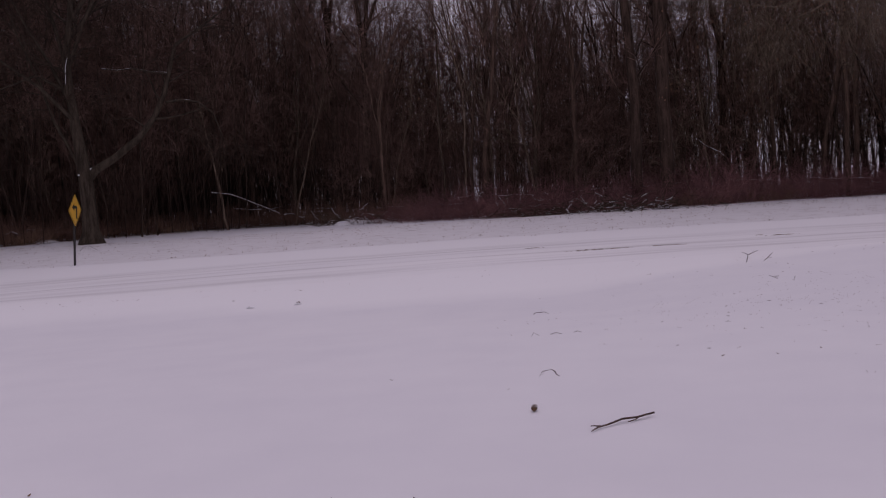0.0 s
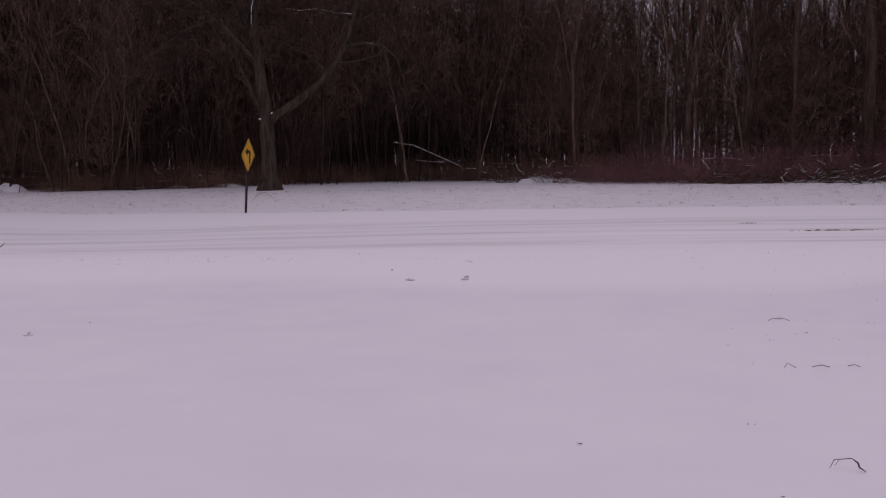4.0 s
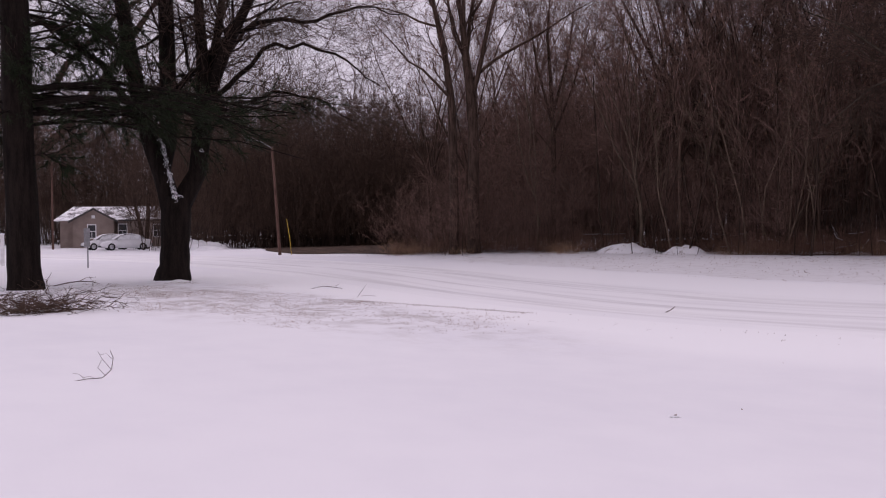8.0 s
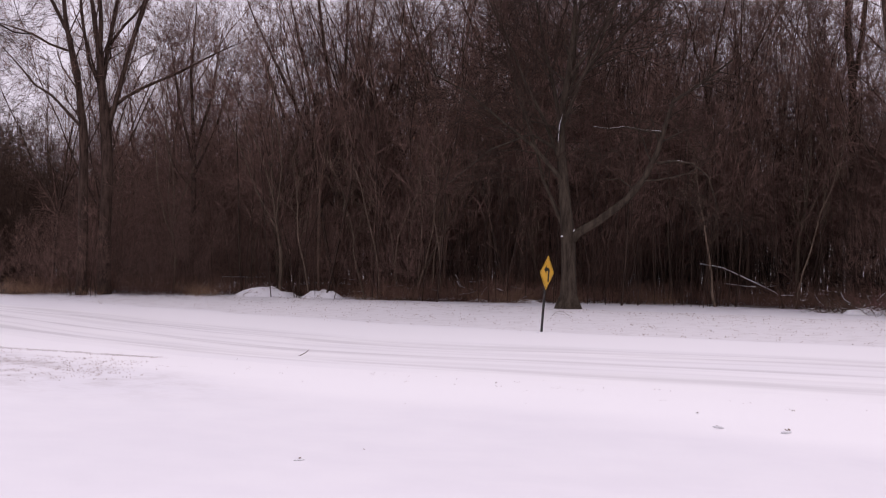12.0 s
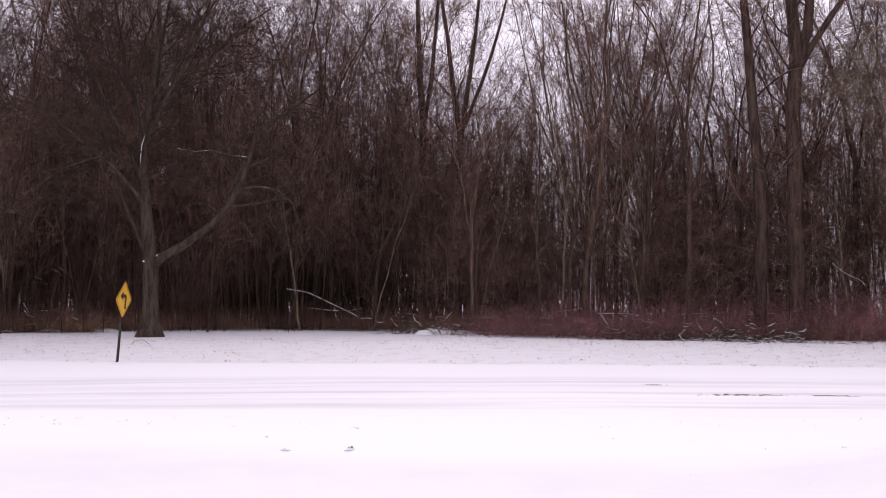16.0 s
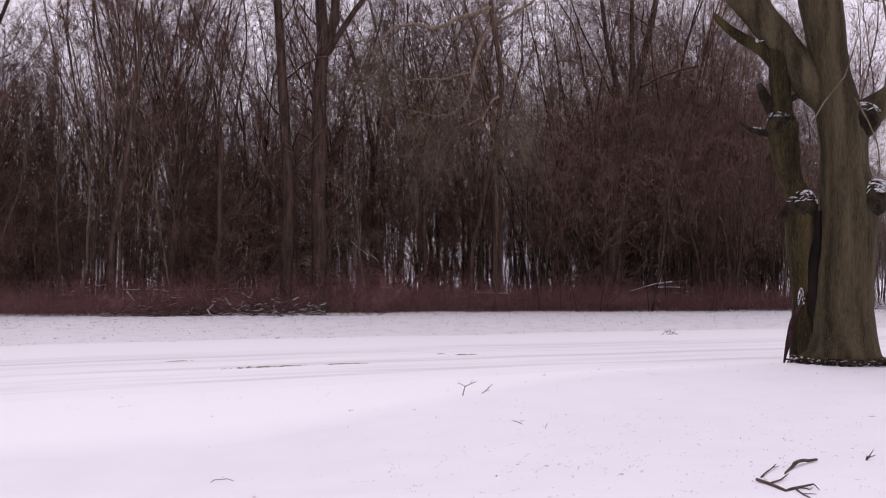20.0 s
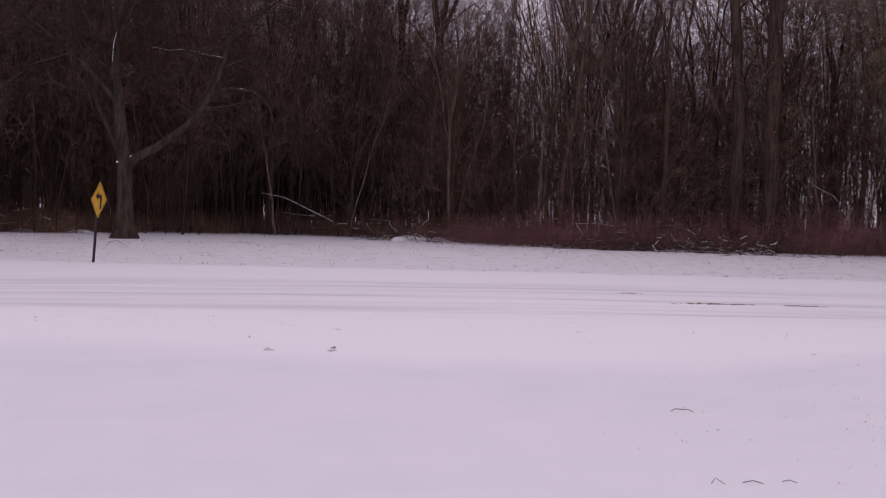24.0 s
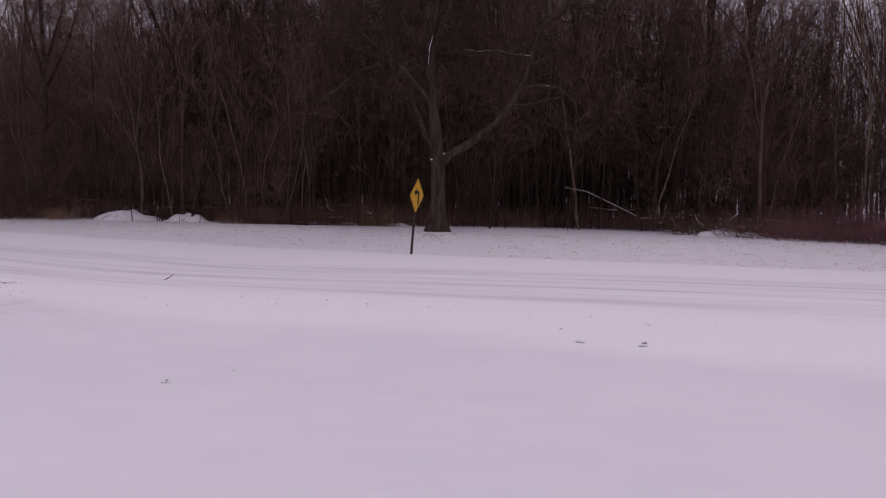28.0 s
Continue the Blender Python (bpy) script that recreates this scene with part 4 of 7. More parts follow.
def lace(shape, rng, c, rx, ry, rz, count):
    """Thin broken threads of snow caught on the upper side of a knob."""
    for _ in range(count):
        w, a = rng.uniform(0, 2 * math.pi), 0.5 * math.pi * (1 - rng.random() ** 0.8 * 0.9)
        dw, da = rng.uniform(0.2, 0.6), rng.uniform(-0.1, 0.3)
        r = rng.uniform(0.003, 0.0085)
        q = [Vector((c[0] + rx * math.cos(a + da * k / 3) * math.cos(w + dw * k / 3), c[1] + ry * math.cos(a + da * k / 3) * math.sin(w + dw * k / 3), c[2] + rz * math.sin(a + da * k / 3) + rng.gauss(0, 0.006))) for k in range(4)]
        shape.tube(q, [0.002, r, r * rng.uniform(0.5, 1.1), 0.002], 5, rag=0.3, rng=rng)


def flecks(shape, rng, c, rx, ry, rz, count, size):
    """Patchy snow on the upper side of a knob."""
    for _ in range(count):
        w, a = rng.uniform(0, 2 * math.pi), rng.uniform(0.1, 1.0) * 0.5 * math.pi
        q = size * rng.uniform(0.4, 1.0)
        shape.blob((c[0] + rx * math.cos(a) * math.cos(w), c[1] + ry * math.cos(a) * math.sin(w), c[2] + rz * math.sin(a) - 0.3 * q), q * rng.uniform(0.7, 1.8), q * 0.9, q * 0.6, 2, 5, 0.4, rng, half=False)


# the old double-stemmed tree by the road
def old_maple():
    rng = random.Random(91)
    t = thing("old_maple", "massive old tree with two mossy knobbed stems", "tree", at=facing(14.35, 11.53, -0.05))
    main, second, snow, fine, burrow, seam_strip = (Shape() for _ in range(6))
    a = limbs(main, rng, [[(0.0, 0, -0.15, 0.98), (0.0, 0, 0.06, 0.84), (0.01, 0, 0.25, 0.7), (0.03, 0, 0.6, 0.6), (0.04, 0, 1.0, 0.55), (0.09, 0, 1.55, 0.52), (0.14, 0, 2.05, 0.5), (0.2, 0, 2.55, 0.5), (0.16, 0, 3.1, 0.46), (0.12, 0, 3.6, 0.42), (0.11, 0, 4.1, 0.41), (0.03, 0, 4.6, 0.4), (-0.08, 0, 5.15, 0.35), (-0.14, 0, 5.7, 0.34), (-0.27, 0, 6.65, 0.38), (-0.4, 0.1, 8.0, 0.32), (-0.4, 0.2, 10.0, 0.22), (-0.1, 0.3, 13.0, 0.08)]] + [[(-0.1, 0.0, 4.6, 0.2), (-0.28, -0.05, 4.85, 0.26), (-0.47, -0.1, 5.12, 0.29), (-0.75, -0.12, 5.6, 0.29), (-1.04, -0.15, 6.06, 0.29), (-1.38, -0.2, 6.53, 0.29), (-1.75, -0.25, 6.98, 0.27), (-2.8, -0.5, 9.2, 0.14), (-3.4, -0.5, 12, 0.05)], [(0.09, 0.05, 4.1, 0.3), (0.37, 0.08, 4.38, 0.31), (0.63, 0.1, 4.6, 0.25), (0.93, 0.12, 4.83, 0.2), (1.47, 0.2, 5.22, 0.18), (2.4, 0.3, 6.8, 0.13), (3.0, 0.3, 9.5, 0.06)]], 18, 0.03)
    limbs(second, rng, [[(-0.44, -0.12, -0.1, 0.36), (-0.5, -0.14, 0.2, 0.33), (-0.54, -0.17, 0.5, 0.28), (-0.57, -0.18, 0.9, 0.21), (-0.59, -0.18, 1.15, 0.18), (-0.6, -0.18, 1.53, 0.19), (-0.62, -0.18, 2.05, 0.235), (-0.61, -0.18, 2.56, 0.275), (-0.6, -0.18, 2.85, 0.27), (-0.67, -0.18, 3.1, 0.22), (-0.74, -0.18, 3.25, 0.195), (-0.83, -0.18, 3.6, 0.23), (-0.88, -0.18, 4.03, 0.265), (-0.93, -0.18, 4.33, 0.3), (-0.92, -0.18, 4.6, 0.19), (-0.93, -0.18, 4.9, 0.175), (-0.95, -0.18, 5.2, 0.195), (-0.9, -0.18, 5.6, 0.23), (-0.95, -0.18, 5.9, 0.2)],
                        [(-0.95, -0.2, 5.5, 0.2), (-1.24, -0.22, 5.76, 0.12), (-1.54, -0.26, 5.96, 0.1), (-1.85, -0.3, 6.2, 0.085), (-2.1, -0.32, 6.48, 0.05)]], 14, 0.05)
    part("trunk", main, BARK_MOSS, t)
    part("second_stem", second, BARK_MOSS_SHADE, t, "knobbed mossy second stem, coloured darker for shade")
    for c, r in (((-0.58, -0.25, 2.84), 0.29), ((-0.93, -0.22, 4.33), 0.29), ((0.6, -0.14, 2.95), 0.29), ((0.36, -0.28, 2.66), 0.22), ((-0.86, -0.28, 2.72), 0.12), ((0.47, -0.05, 4.35), 0.26)):
        knob = Shape()
        knob.blob(c, r * 0.92, r * 0.85, r * 1.1, 8, 14, 0.12, rng, half=False)
        part("burl", knob, BARK_MOSS if c[0] == 0.36 else BARK_KNOB, t, "swollen knob on the bark")
    for row in ([(-1.05, -0.2, 4.22, 0.11), (-1.29, -0.3, 4.22, 0.06), (-1.5, -0.33, 4.3, 0.04), (-1.66, -0.35, 4.44, 0.02)], [(-1.08, -0.2, 4.6, 0.12), (-1.24, -0.3, 4.94, 0.09), (-1.31, -0.3, 5.12, 0.055)], [(-0.79, -0.1, 4.82, 0.055), (-0.52, -0.1, 4.95, 0.065), (-0.31, -0.1, 4.86, 0.055)]):
        stub = Shape()
        limbs(stub, rng, [row], 8)
        part("stub", stub, BARK_KNOB, t, "dark broken limb stub")
    for c, rx, ry, rz, count in (((-0.58, -0.25, 2.84), 0.27, 0.25, 0.32, 110), ((0.64, -0.14, 2.98), 0.27, 0.26, 0.32, 150), ((-0.95, -0.22, 4.36), 0.24, 0.26, 0.27, 40), ((0.43, -0.08, 4.45), 0.3, 0.26, 0.24, 120), ((-1.38, -0.28, 4.24), 0.15, 0.06, 0.08, 26), ((-0.6, -0.4, 0.98), 0.07, 0.06, 0.38, 40), ((-1.3, -0.25, 5.86), 0.25, 0.08, 0.1, 30)):
        lace(snow, rng, c, rx, ry, rz, count)
    # added near-black tube stands in for the shade between the stems
    limbs(seam_strip, rng, [[(-0.36, -0.34, 0.1, 0.05), (-0.4, -0.32, 0.5, 0.12), (-0.42, -0.27, 1.1, 0.13), (-0.4, -0.24, 1.7, 0.12), (-0.37, -0.22, 2.3, 0.12), (-0.36, -0.2, 2.75, 0.1)]], 12, 0.12)
    part("bark_seam", seam_strip, BARK_DARK, t, "dark strip standing for shade where two stems meet")
    limbs(burrow, rng, [[(-0.9, -0.5, -0.02, 0.012), (-0.86, -0.5, 0.2, 0.034), (-0.8, -0.48, 0.5, 0.055), (-0.74, -0.45, 0.8, 0.05), (-0.62, -0.4, 1.05, 0.035), (-0.52, -0.36, 1.25, 0.012)]], 8, 0.1)
    part("root_flap", burrow, BARK_RED, t, "loose red-brown strip of bark at the foot")
    hang = limbs(fine, rng, [[(-0.39, -0.5, 4.3, 0.016), (-0.19, -0.5, 4.67, 0.016), (0.15, -0.5, 5.1, 0.013), (0.37, -0.5, 5.8, 0.008)],
                             [(0.3, -0.4, 4.73, 0.02), (0.51, -0.5, 4.3, 0.014), (0.66, -0.5, 3.89, 0.012), (0.7, -0.5, 3.45, 0.008)],
                             [(0.8, 0.12, 4.75, 0.05), (0.9, -0.3, 5.7, 0.03), (0.75, -0.6, 6.5, 0.02), (1.5, -0.8, 7.0, 0.01)]], 6)
    for q, r, c in ((a[0][24:], 0.2, 8), (a[1][12:], 0.18, 10), (a[2][6:], 0.15, 12), (hang[2], 0.04, 5)):
        sprout(rng, fine, fine, q, r, ((c, 2.6, 4, 0.3), (6, 1.3, 3, 0.5), (8, 0.6, 1, 0.6)), 0, 0.0, 0.2, 0.9)
    part("snow_cap", snow, SNOW_CAP, t, "patchy snow on knobs and stubs")
    part("crown", fine, TWIG_PALE, t)
    ring = Shape()
    for k in range(620):
        w, d = rng.uniform(math.pi * 1.12, math.pi * 2.0), abs(rng.gauss(0, 0.08))
        c = Vector((0.0 + (0.8 + d * 0.6) * math.cos(w), (0.86 + d) * math.sin(w), rng.uniform(0.0, 0.15) - d * 0.3))
        e = Vector((rng.gauss(0, 1), rng.gauss(0, 1), rng.gauss(0, 0.3))).normalized() * rng.uniform(0.05, 0.16)
        ring.spike(c, e, rng.uniform(0.015, 0.035))
    dust = Shape()
    for k in range(150):
        w = rng.uniform(math.pi * 1.14, math.pi * 1.95)
        d = 0.82 + abs(rng.gauss(0, 0.07))
        q = rng.uniform(0.008, 0.022)
        dust.blob((-0.02 + d * math.cos(w), d * math.sin(w), rng.uniform(0.06, 0.17) - (d - 0.82) * 0.4), q * 2.2, q, q * 0.6, 2, 5, 0.4, rng, half=False)
    part("snow_dust", dust, SNOW_CAP, t, "snow caught in the litter round the foot")
    solo("leaf_litter", ring, LITTER, "dark bark crumbs and leaf litter round a tree foot", "leaf litter", kind="stuff", at=facing(14.35, 11.53, -0.03))


old_maple()


# the many-stemmed tree and the pine on the lawn
def lawn_maple():
    rng = random.Random(45)
    t = thing("lawn_maple", "large dark bare tree with fanning stems and snow in its fork", "tree", at=facing(-26.30, 12.95, -0.05))
    main, stems, fine, snow = Shape(), Shape(), Shape(), Shape()
    limbs(main, rng, [[(0, 0, -0.2, 0.72), (0, 0, 0.1, 0.56), (0.05, 0, 0.5, 0.45), (0.07, 0, 1.1, 0.42), (0.12, 0, 2.1, 0.46), (0.12, 0, 2.6, 0.42)]], 14, 0.05)
    rows = [[(0.0, 0, 2.2, 0.34), (-0.28, 0, 3.3, 0.28), (-0.62, 0.0, 4.3, 0.26), (-0.95, 0.1, 5.8, 0.24), (-1.35, 0.2, 8.4, 0.2), (-1.9, 0.3, 12, 0.08)], [(-0.25, 0.1, 3.2, 0.2), (-0.05, 0.1, 4.3, 0.24), (-0.05, 0.2, 6.0, 0.25), (-0.08, 0.3, 8.5, 0.23), (0.0, 0.4, 12.5, 0.1)], [(0.2, 0, 2.3, 0.34), (0.75, 0, 3.3, 0.27), (0.88, 0, 4.4, 0.29), (1.0, 0, 5.4, 0.26), (0.95, 0.1, 7.0, 0.18), (0.88, 0.2, 8.5, 0.15), (0.8, 0.3, 12, 0.05)]] + [[(1.0, 0, 5.2, 0.2), (1.35, -0.2, 6.3, 0.2), (1.9, -0.3, 7.6, 0.17), (2.4, -0.4, 8.6, 0.14), (3.2, -0.5, 11, 0.05)], [(1.0, 0, 5.5, 0.16), (1.25, 0.2, 6.6, 0.14), (1.55, 0.3, 8.3, 0.11), (1.7, 0.3, 11, 0.04)], [(-0.05, 0.2, 5.3, 0.12), (0.6, 0.0, 6.3, 0.1), (1.5, -0.1, 7.2, 0.09), (2.3, -0.2, 8.2, 0.06)], [(-0.95, 0, 5.2, 0.16), (-1.9, 0.2, 6.5, 0.13), (-3.1, 0.2, 7.4, 0.1), (-4.6, 0.2, 8.2, 0.06)], [(-0.7, 0, 4.7, 0.1), (-1.6, -0.2, 5.3, 0.09), (-2.8, -0.3, 5.2, 0.06), (-3.8, -0.3, 5.4, 0.03)]] + [[(1.0, 0, 5.2, 0.12), (1.7, -0.4, 5.9, 0.1), (2.7, -0.6, 7.0, 0.08), (3.9, -0.8, 7.2, 0.06), (5.2, -1.0, 6.7, 0.04), (6.2, -1.0, 6.0, 0.02)], [(0.95, 0, 5.0, 0.09), (1.9, -0.3, 5.4, 0.08), (3.0, -0.5, 5.75, 0.06), (4.2, -0.6, 5.6, 0.04), (5.4, -0.7, 4.9, 0.02)], [(1.9, -0.3, 7.5, 0.09), (3.0, -0.5, 7.9, 0.08), (4.3, -0.7, 7.9, 0.07), (5.6, -0.8, 8.4, 0.04), (7.0, -1, 8.2, 0.02)], [(1.3, 0.2, 6.3, 0.08), (2.1, 0.8, 7.5, 0.07), (3.0, 1.2, 8.6, 0.05), (4.2, 1.5, 9.0, 0.03)]]
    # the outer limbs are crooked: points between the nodes stray aside
    for k in range(5, len(rows)):
        row, out = rows[k], []
        for m, n in zip(row, row[1:]):
            l = math.dist(m[:3], n[:3])
            out.append(m[:3] + (m[3] * 0.8,))
            for f in (0.33, 0.67):
                out.append((m[0] + (n[0] - m[0]) * f + rng.gauss(0, 0.04) * l, m[1] + (n[1] - m[1]) * f + rng.gauss(0, 0.07) * l, m[2] + (n[2] - m[2]) * f + rng.gauss(0, 0.055) * l, (m[3] + (n[3] - m[3]) * f) * 0.8))
        rows[k] = out + [row[-1]]
    q = limbs(stems, rng, rows, 9, 0.04)
    for k, row in enumerate(q):
        sprout(rng, stems, fine, row, rows[k][1][3], ((12 if k < 8 else 14, 2.7, 5, 0.26), (7, 1.5, 4, 0.5), (7, 1.0, 2, 0.6)), 0, -0.02, 0.24, 0.9, 0.3 if k < 8 else 0.15)
    crust = Shape()
    limbs(crust, rng, [[(0.14, -0.34, 2.4, 0.09), (0.05, -0.32, 2.75, 0.075), (-0.05, -0.29, 3.2, 0.045), (-0.14, -0.26, 3.6, 0.035), (-0.22, -0.24, 4.0, 0.08), (-0.28, -0.24, 4.35, 0.04)]], 10, 0.2)
    part("snow_crust", crust, SNOW_PATCHY, t, "broken snow lying along the stem")
    for k in range(120):
        h = 2.5 + 1.8 * rng.random() ** 1.6
        u = 0.08 - 0.2 * (h - 2.5) + rng.gauss(0, 0.045)
        q = rng.uniform(0.006, 0.016)
        snow.blob((u, -0.43 + 0.06 * (h - 2.5), h), q * 0.8, q * 0.6, q * 1.8, 3, 6, 0.4, rng, half=False)
    flecks(snow, rng, (0.18, -0.38, 2.52), 0.14, 0.1, 0.1, 40, 0.025)
    flecks(snow, rng, (-0.3, -0.3, 4.15), 0.14, 0.06, 0.14, 34, 0.022)
    flecks(snow, rng, (0.86, -0.28, 3.85), 0.08, 0.05, 0.16, 34, 0.025)
    drift = Shape()
    for k in range(14):
        w = 2 * math.pi * k / 14
        drift.blob((0.62 * math.cos(w), 0.62 * math.sin(w), -0.02), 0.3 * rng.uniform(0.8, 1.3), 0.3, rng.uniform(0.06, 0.15), 4, 9, 0.15, rng)
    part("snow_collar", drift, SNOW_CAP, t, "low drift of snow round the foot")
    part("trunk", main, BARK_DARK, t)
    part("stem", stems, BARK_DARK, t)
    part("crown", fine, BARK_EDGE, t)
    part("snow_cap", snow, SNOW_CAP, t, "snow caught in the fork")


lawn_maple()


def pine():
    rng = random.Random(23)
    t = thing("pine_tree", "dark pine with a straight trunk and hanging green boughs", "tree", at=facing(-25.9, 8.5, -0.05))
    main, boughs, needles = Shape(), Shape(), Shape()
    limbs(main, rng, [[(0, 0, -0.2, 0.58), (0, 0, 0.15, 0.47), (-0.02, 0, 0.7, 0.42), (-0.05, 0, 2.5, 0.4), (-0.1, 0, 5, 0.38), (-0.15, 0, 9, 0.34), (-0.2, 0, 14, 0.2)]], 14, 0.05)
    rows = []
    for k in range(31):
        high = k % 2 == 0
        h = rng.uniform(5.6, 8.2) if high else rng.uniform(4.1, 5.5)
        w = rng.uniform(-0.7, 0.5) if k % 5 else rng.uniform(2.2, 4.0)
        l = rng.uniform(1.6, 3.6) if high or k % 5 == 0 else rng.uniform(3.4, 7.6)
        rows.append([(0, 0, h, 0.032), (math.cos(w) * l * 0.25, math.sin(w) * l * 0.25, h + rng.uniform(-0.1, 0.3), 0.028), (math.cos(w + 0.15) * l * 0.5, math.sin(w + 0.15) * l * 0.5, h + rng.uniform(-0.2, 0.4), 0.024), (math.cos(w - 0.1) * l * 0.75, math.sin(w - 0.1) * l * 0.75, h + rng.uniform(-0.5, 0.1), 0.016), (math.cos(w) * l, math.sin(w) * l, h - rng.uniform(0.6, 1.1), 0.012)])
    for k in range(18):
        h, w, l = rng.uniform(3.4, 9.0), rng.uniform(0, 6.3), rng.uniform(0.7, 1.8)
        rows.append([(0, 0, h, 0.02), (math.cos(w) * l * 0.5, math.sin(w) * l * 0.5, h + 0.1, 0.015), (math.cos(w) * l, math.sin(w) * l, h - 0.3, 0.008)])
    rows.append([(0, 0, 5.3, 0.08), (2.0, -0.6, 5.6, 0.07), (4.0, -1.0, 5.35, 0.05), (5.6, -1.2, 5.0, 0.035), (7.1, -1.3, 4.85, 0.015)])
    rows.append([(0, 0, 4.9, 0.08), (1.6, -0.8, 5.1, 0.06), (3.2, -1.3, 4.9, 0.04), (4.6, -1.5, 4.6, 0.015)])
    for h, l, w in ((5.0, 8.2, -0.06), (5.2, 7.8, 0.02), (4.7, 7.2, -0.12), (5.4, 8.6, -0.02), (4.9, 6.4, 0.06)):
        rows.append([(0, 0, h, 0.06)] + [(math.cos(w) * l * f, math.sin(w) * l * f + rng.gauss(0, 0.12), h + rng.gauss(0.05, 0.12), 0.06 - 0.05 * f) for f in (0.25, 0.5, 0.7, 0.85, 1.0)])
    for h, l, w in ((9.8, 5.2, -0.1), (10.1, 4.0, 0.1), (9.5, 3.0, -0.3), (9.9, 2.6, 2.6), (8.8, 2.4, 0.4)):
        rows.append([(0, 0, h, 0.05)] + [(math.cos(w) * l * f, math.sin(w) * l * f, h + rng.gauss(0.0, 0.12), 0.05 - 0.04 * f) for f in (0.3, 0.6, 0.8, 1.0)])
    q = limbs(boughs, rng, rows, 6, 0.05)
    for row in q:
        for _ in range(19):
            p, d = at_of(row, rng.uniform(0.3, 0.999))
            e = bent(rng, p, aside(rng, d, rng.uniform(0.4, 1.1)), rng.uniform(0.4, 1.1), 3, 0.22, -0.02)
            boughs.tube(e, (0.012, 0.01, 0.008, 0.005), 3, cap=False)
            for _ in range(26):
                p2, d2 = at_of(e, rng.uniform(0.15, 0.999))
                n = aside(rng, d2, rng.uniform(0.4, 1.2))
                o = n.orthogonal().normalized() * 0.008
                k0 = len(needles.v)
                needles.v += [p2 + o, p2 - o, p2 + n.cross(o).normalized() * 0.009, p2 + n * rng.uniform(0.16, 0.3) + Vector((0, 0, -0.02))]
                needles.f += [(k0, k0 + 1, k0 + 3), (k0 + 1, k0 + 2, k0 + 3), (k0 + 2, k0, k0 + 3)]
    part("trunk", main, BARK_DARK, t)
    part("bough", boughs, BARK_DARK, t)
    part("foliage", needles, NEEDLE, t, "dark green pine needles")


pine()


# tall trees that stand out along the edge of the woods
def edge_tree(x, y, seed, name, label, stems, bark=BARK_GREY, twig=TWIG, lift=0.05, many=11, trunk_bark=None):
    rng = random.Random(seed)
    t = thing(name, label, "tree", at=facing(x, y, -0.05))
    crown, fine = Shape(), Shape()
    for row in stems:
        stem = Shape()
        q = limbs(stem, rng, [row], 10, 0.04)[0]
        rooted = row[0][2] < 0
        part("trunk" if rooted else "limb", stem, trunk_bark or bark if rooted else bark, t)
        sprout(rng, crown, fine, q, row[1][3], ((many, 3.2, 5, 0.22), (7, 1.8, 3, 0.5), (9, 1.0, 1, 0.6)), 0, lift, 0.18, 0.7, 0.36, 0.009)
    part("branchwork", crown, bark, t)
    part("crown", fine, twig, t)


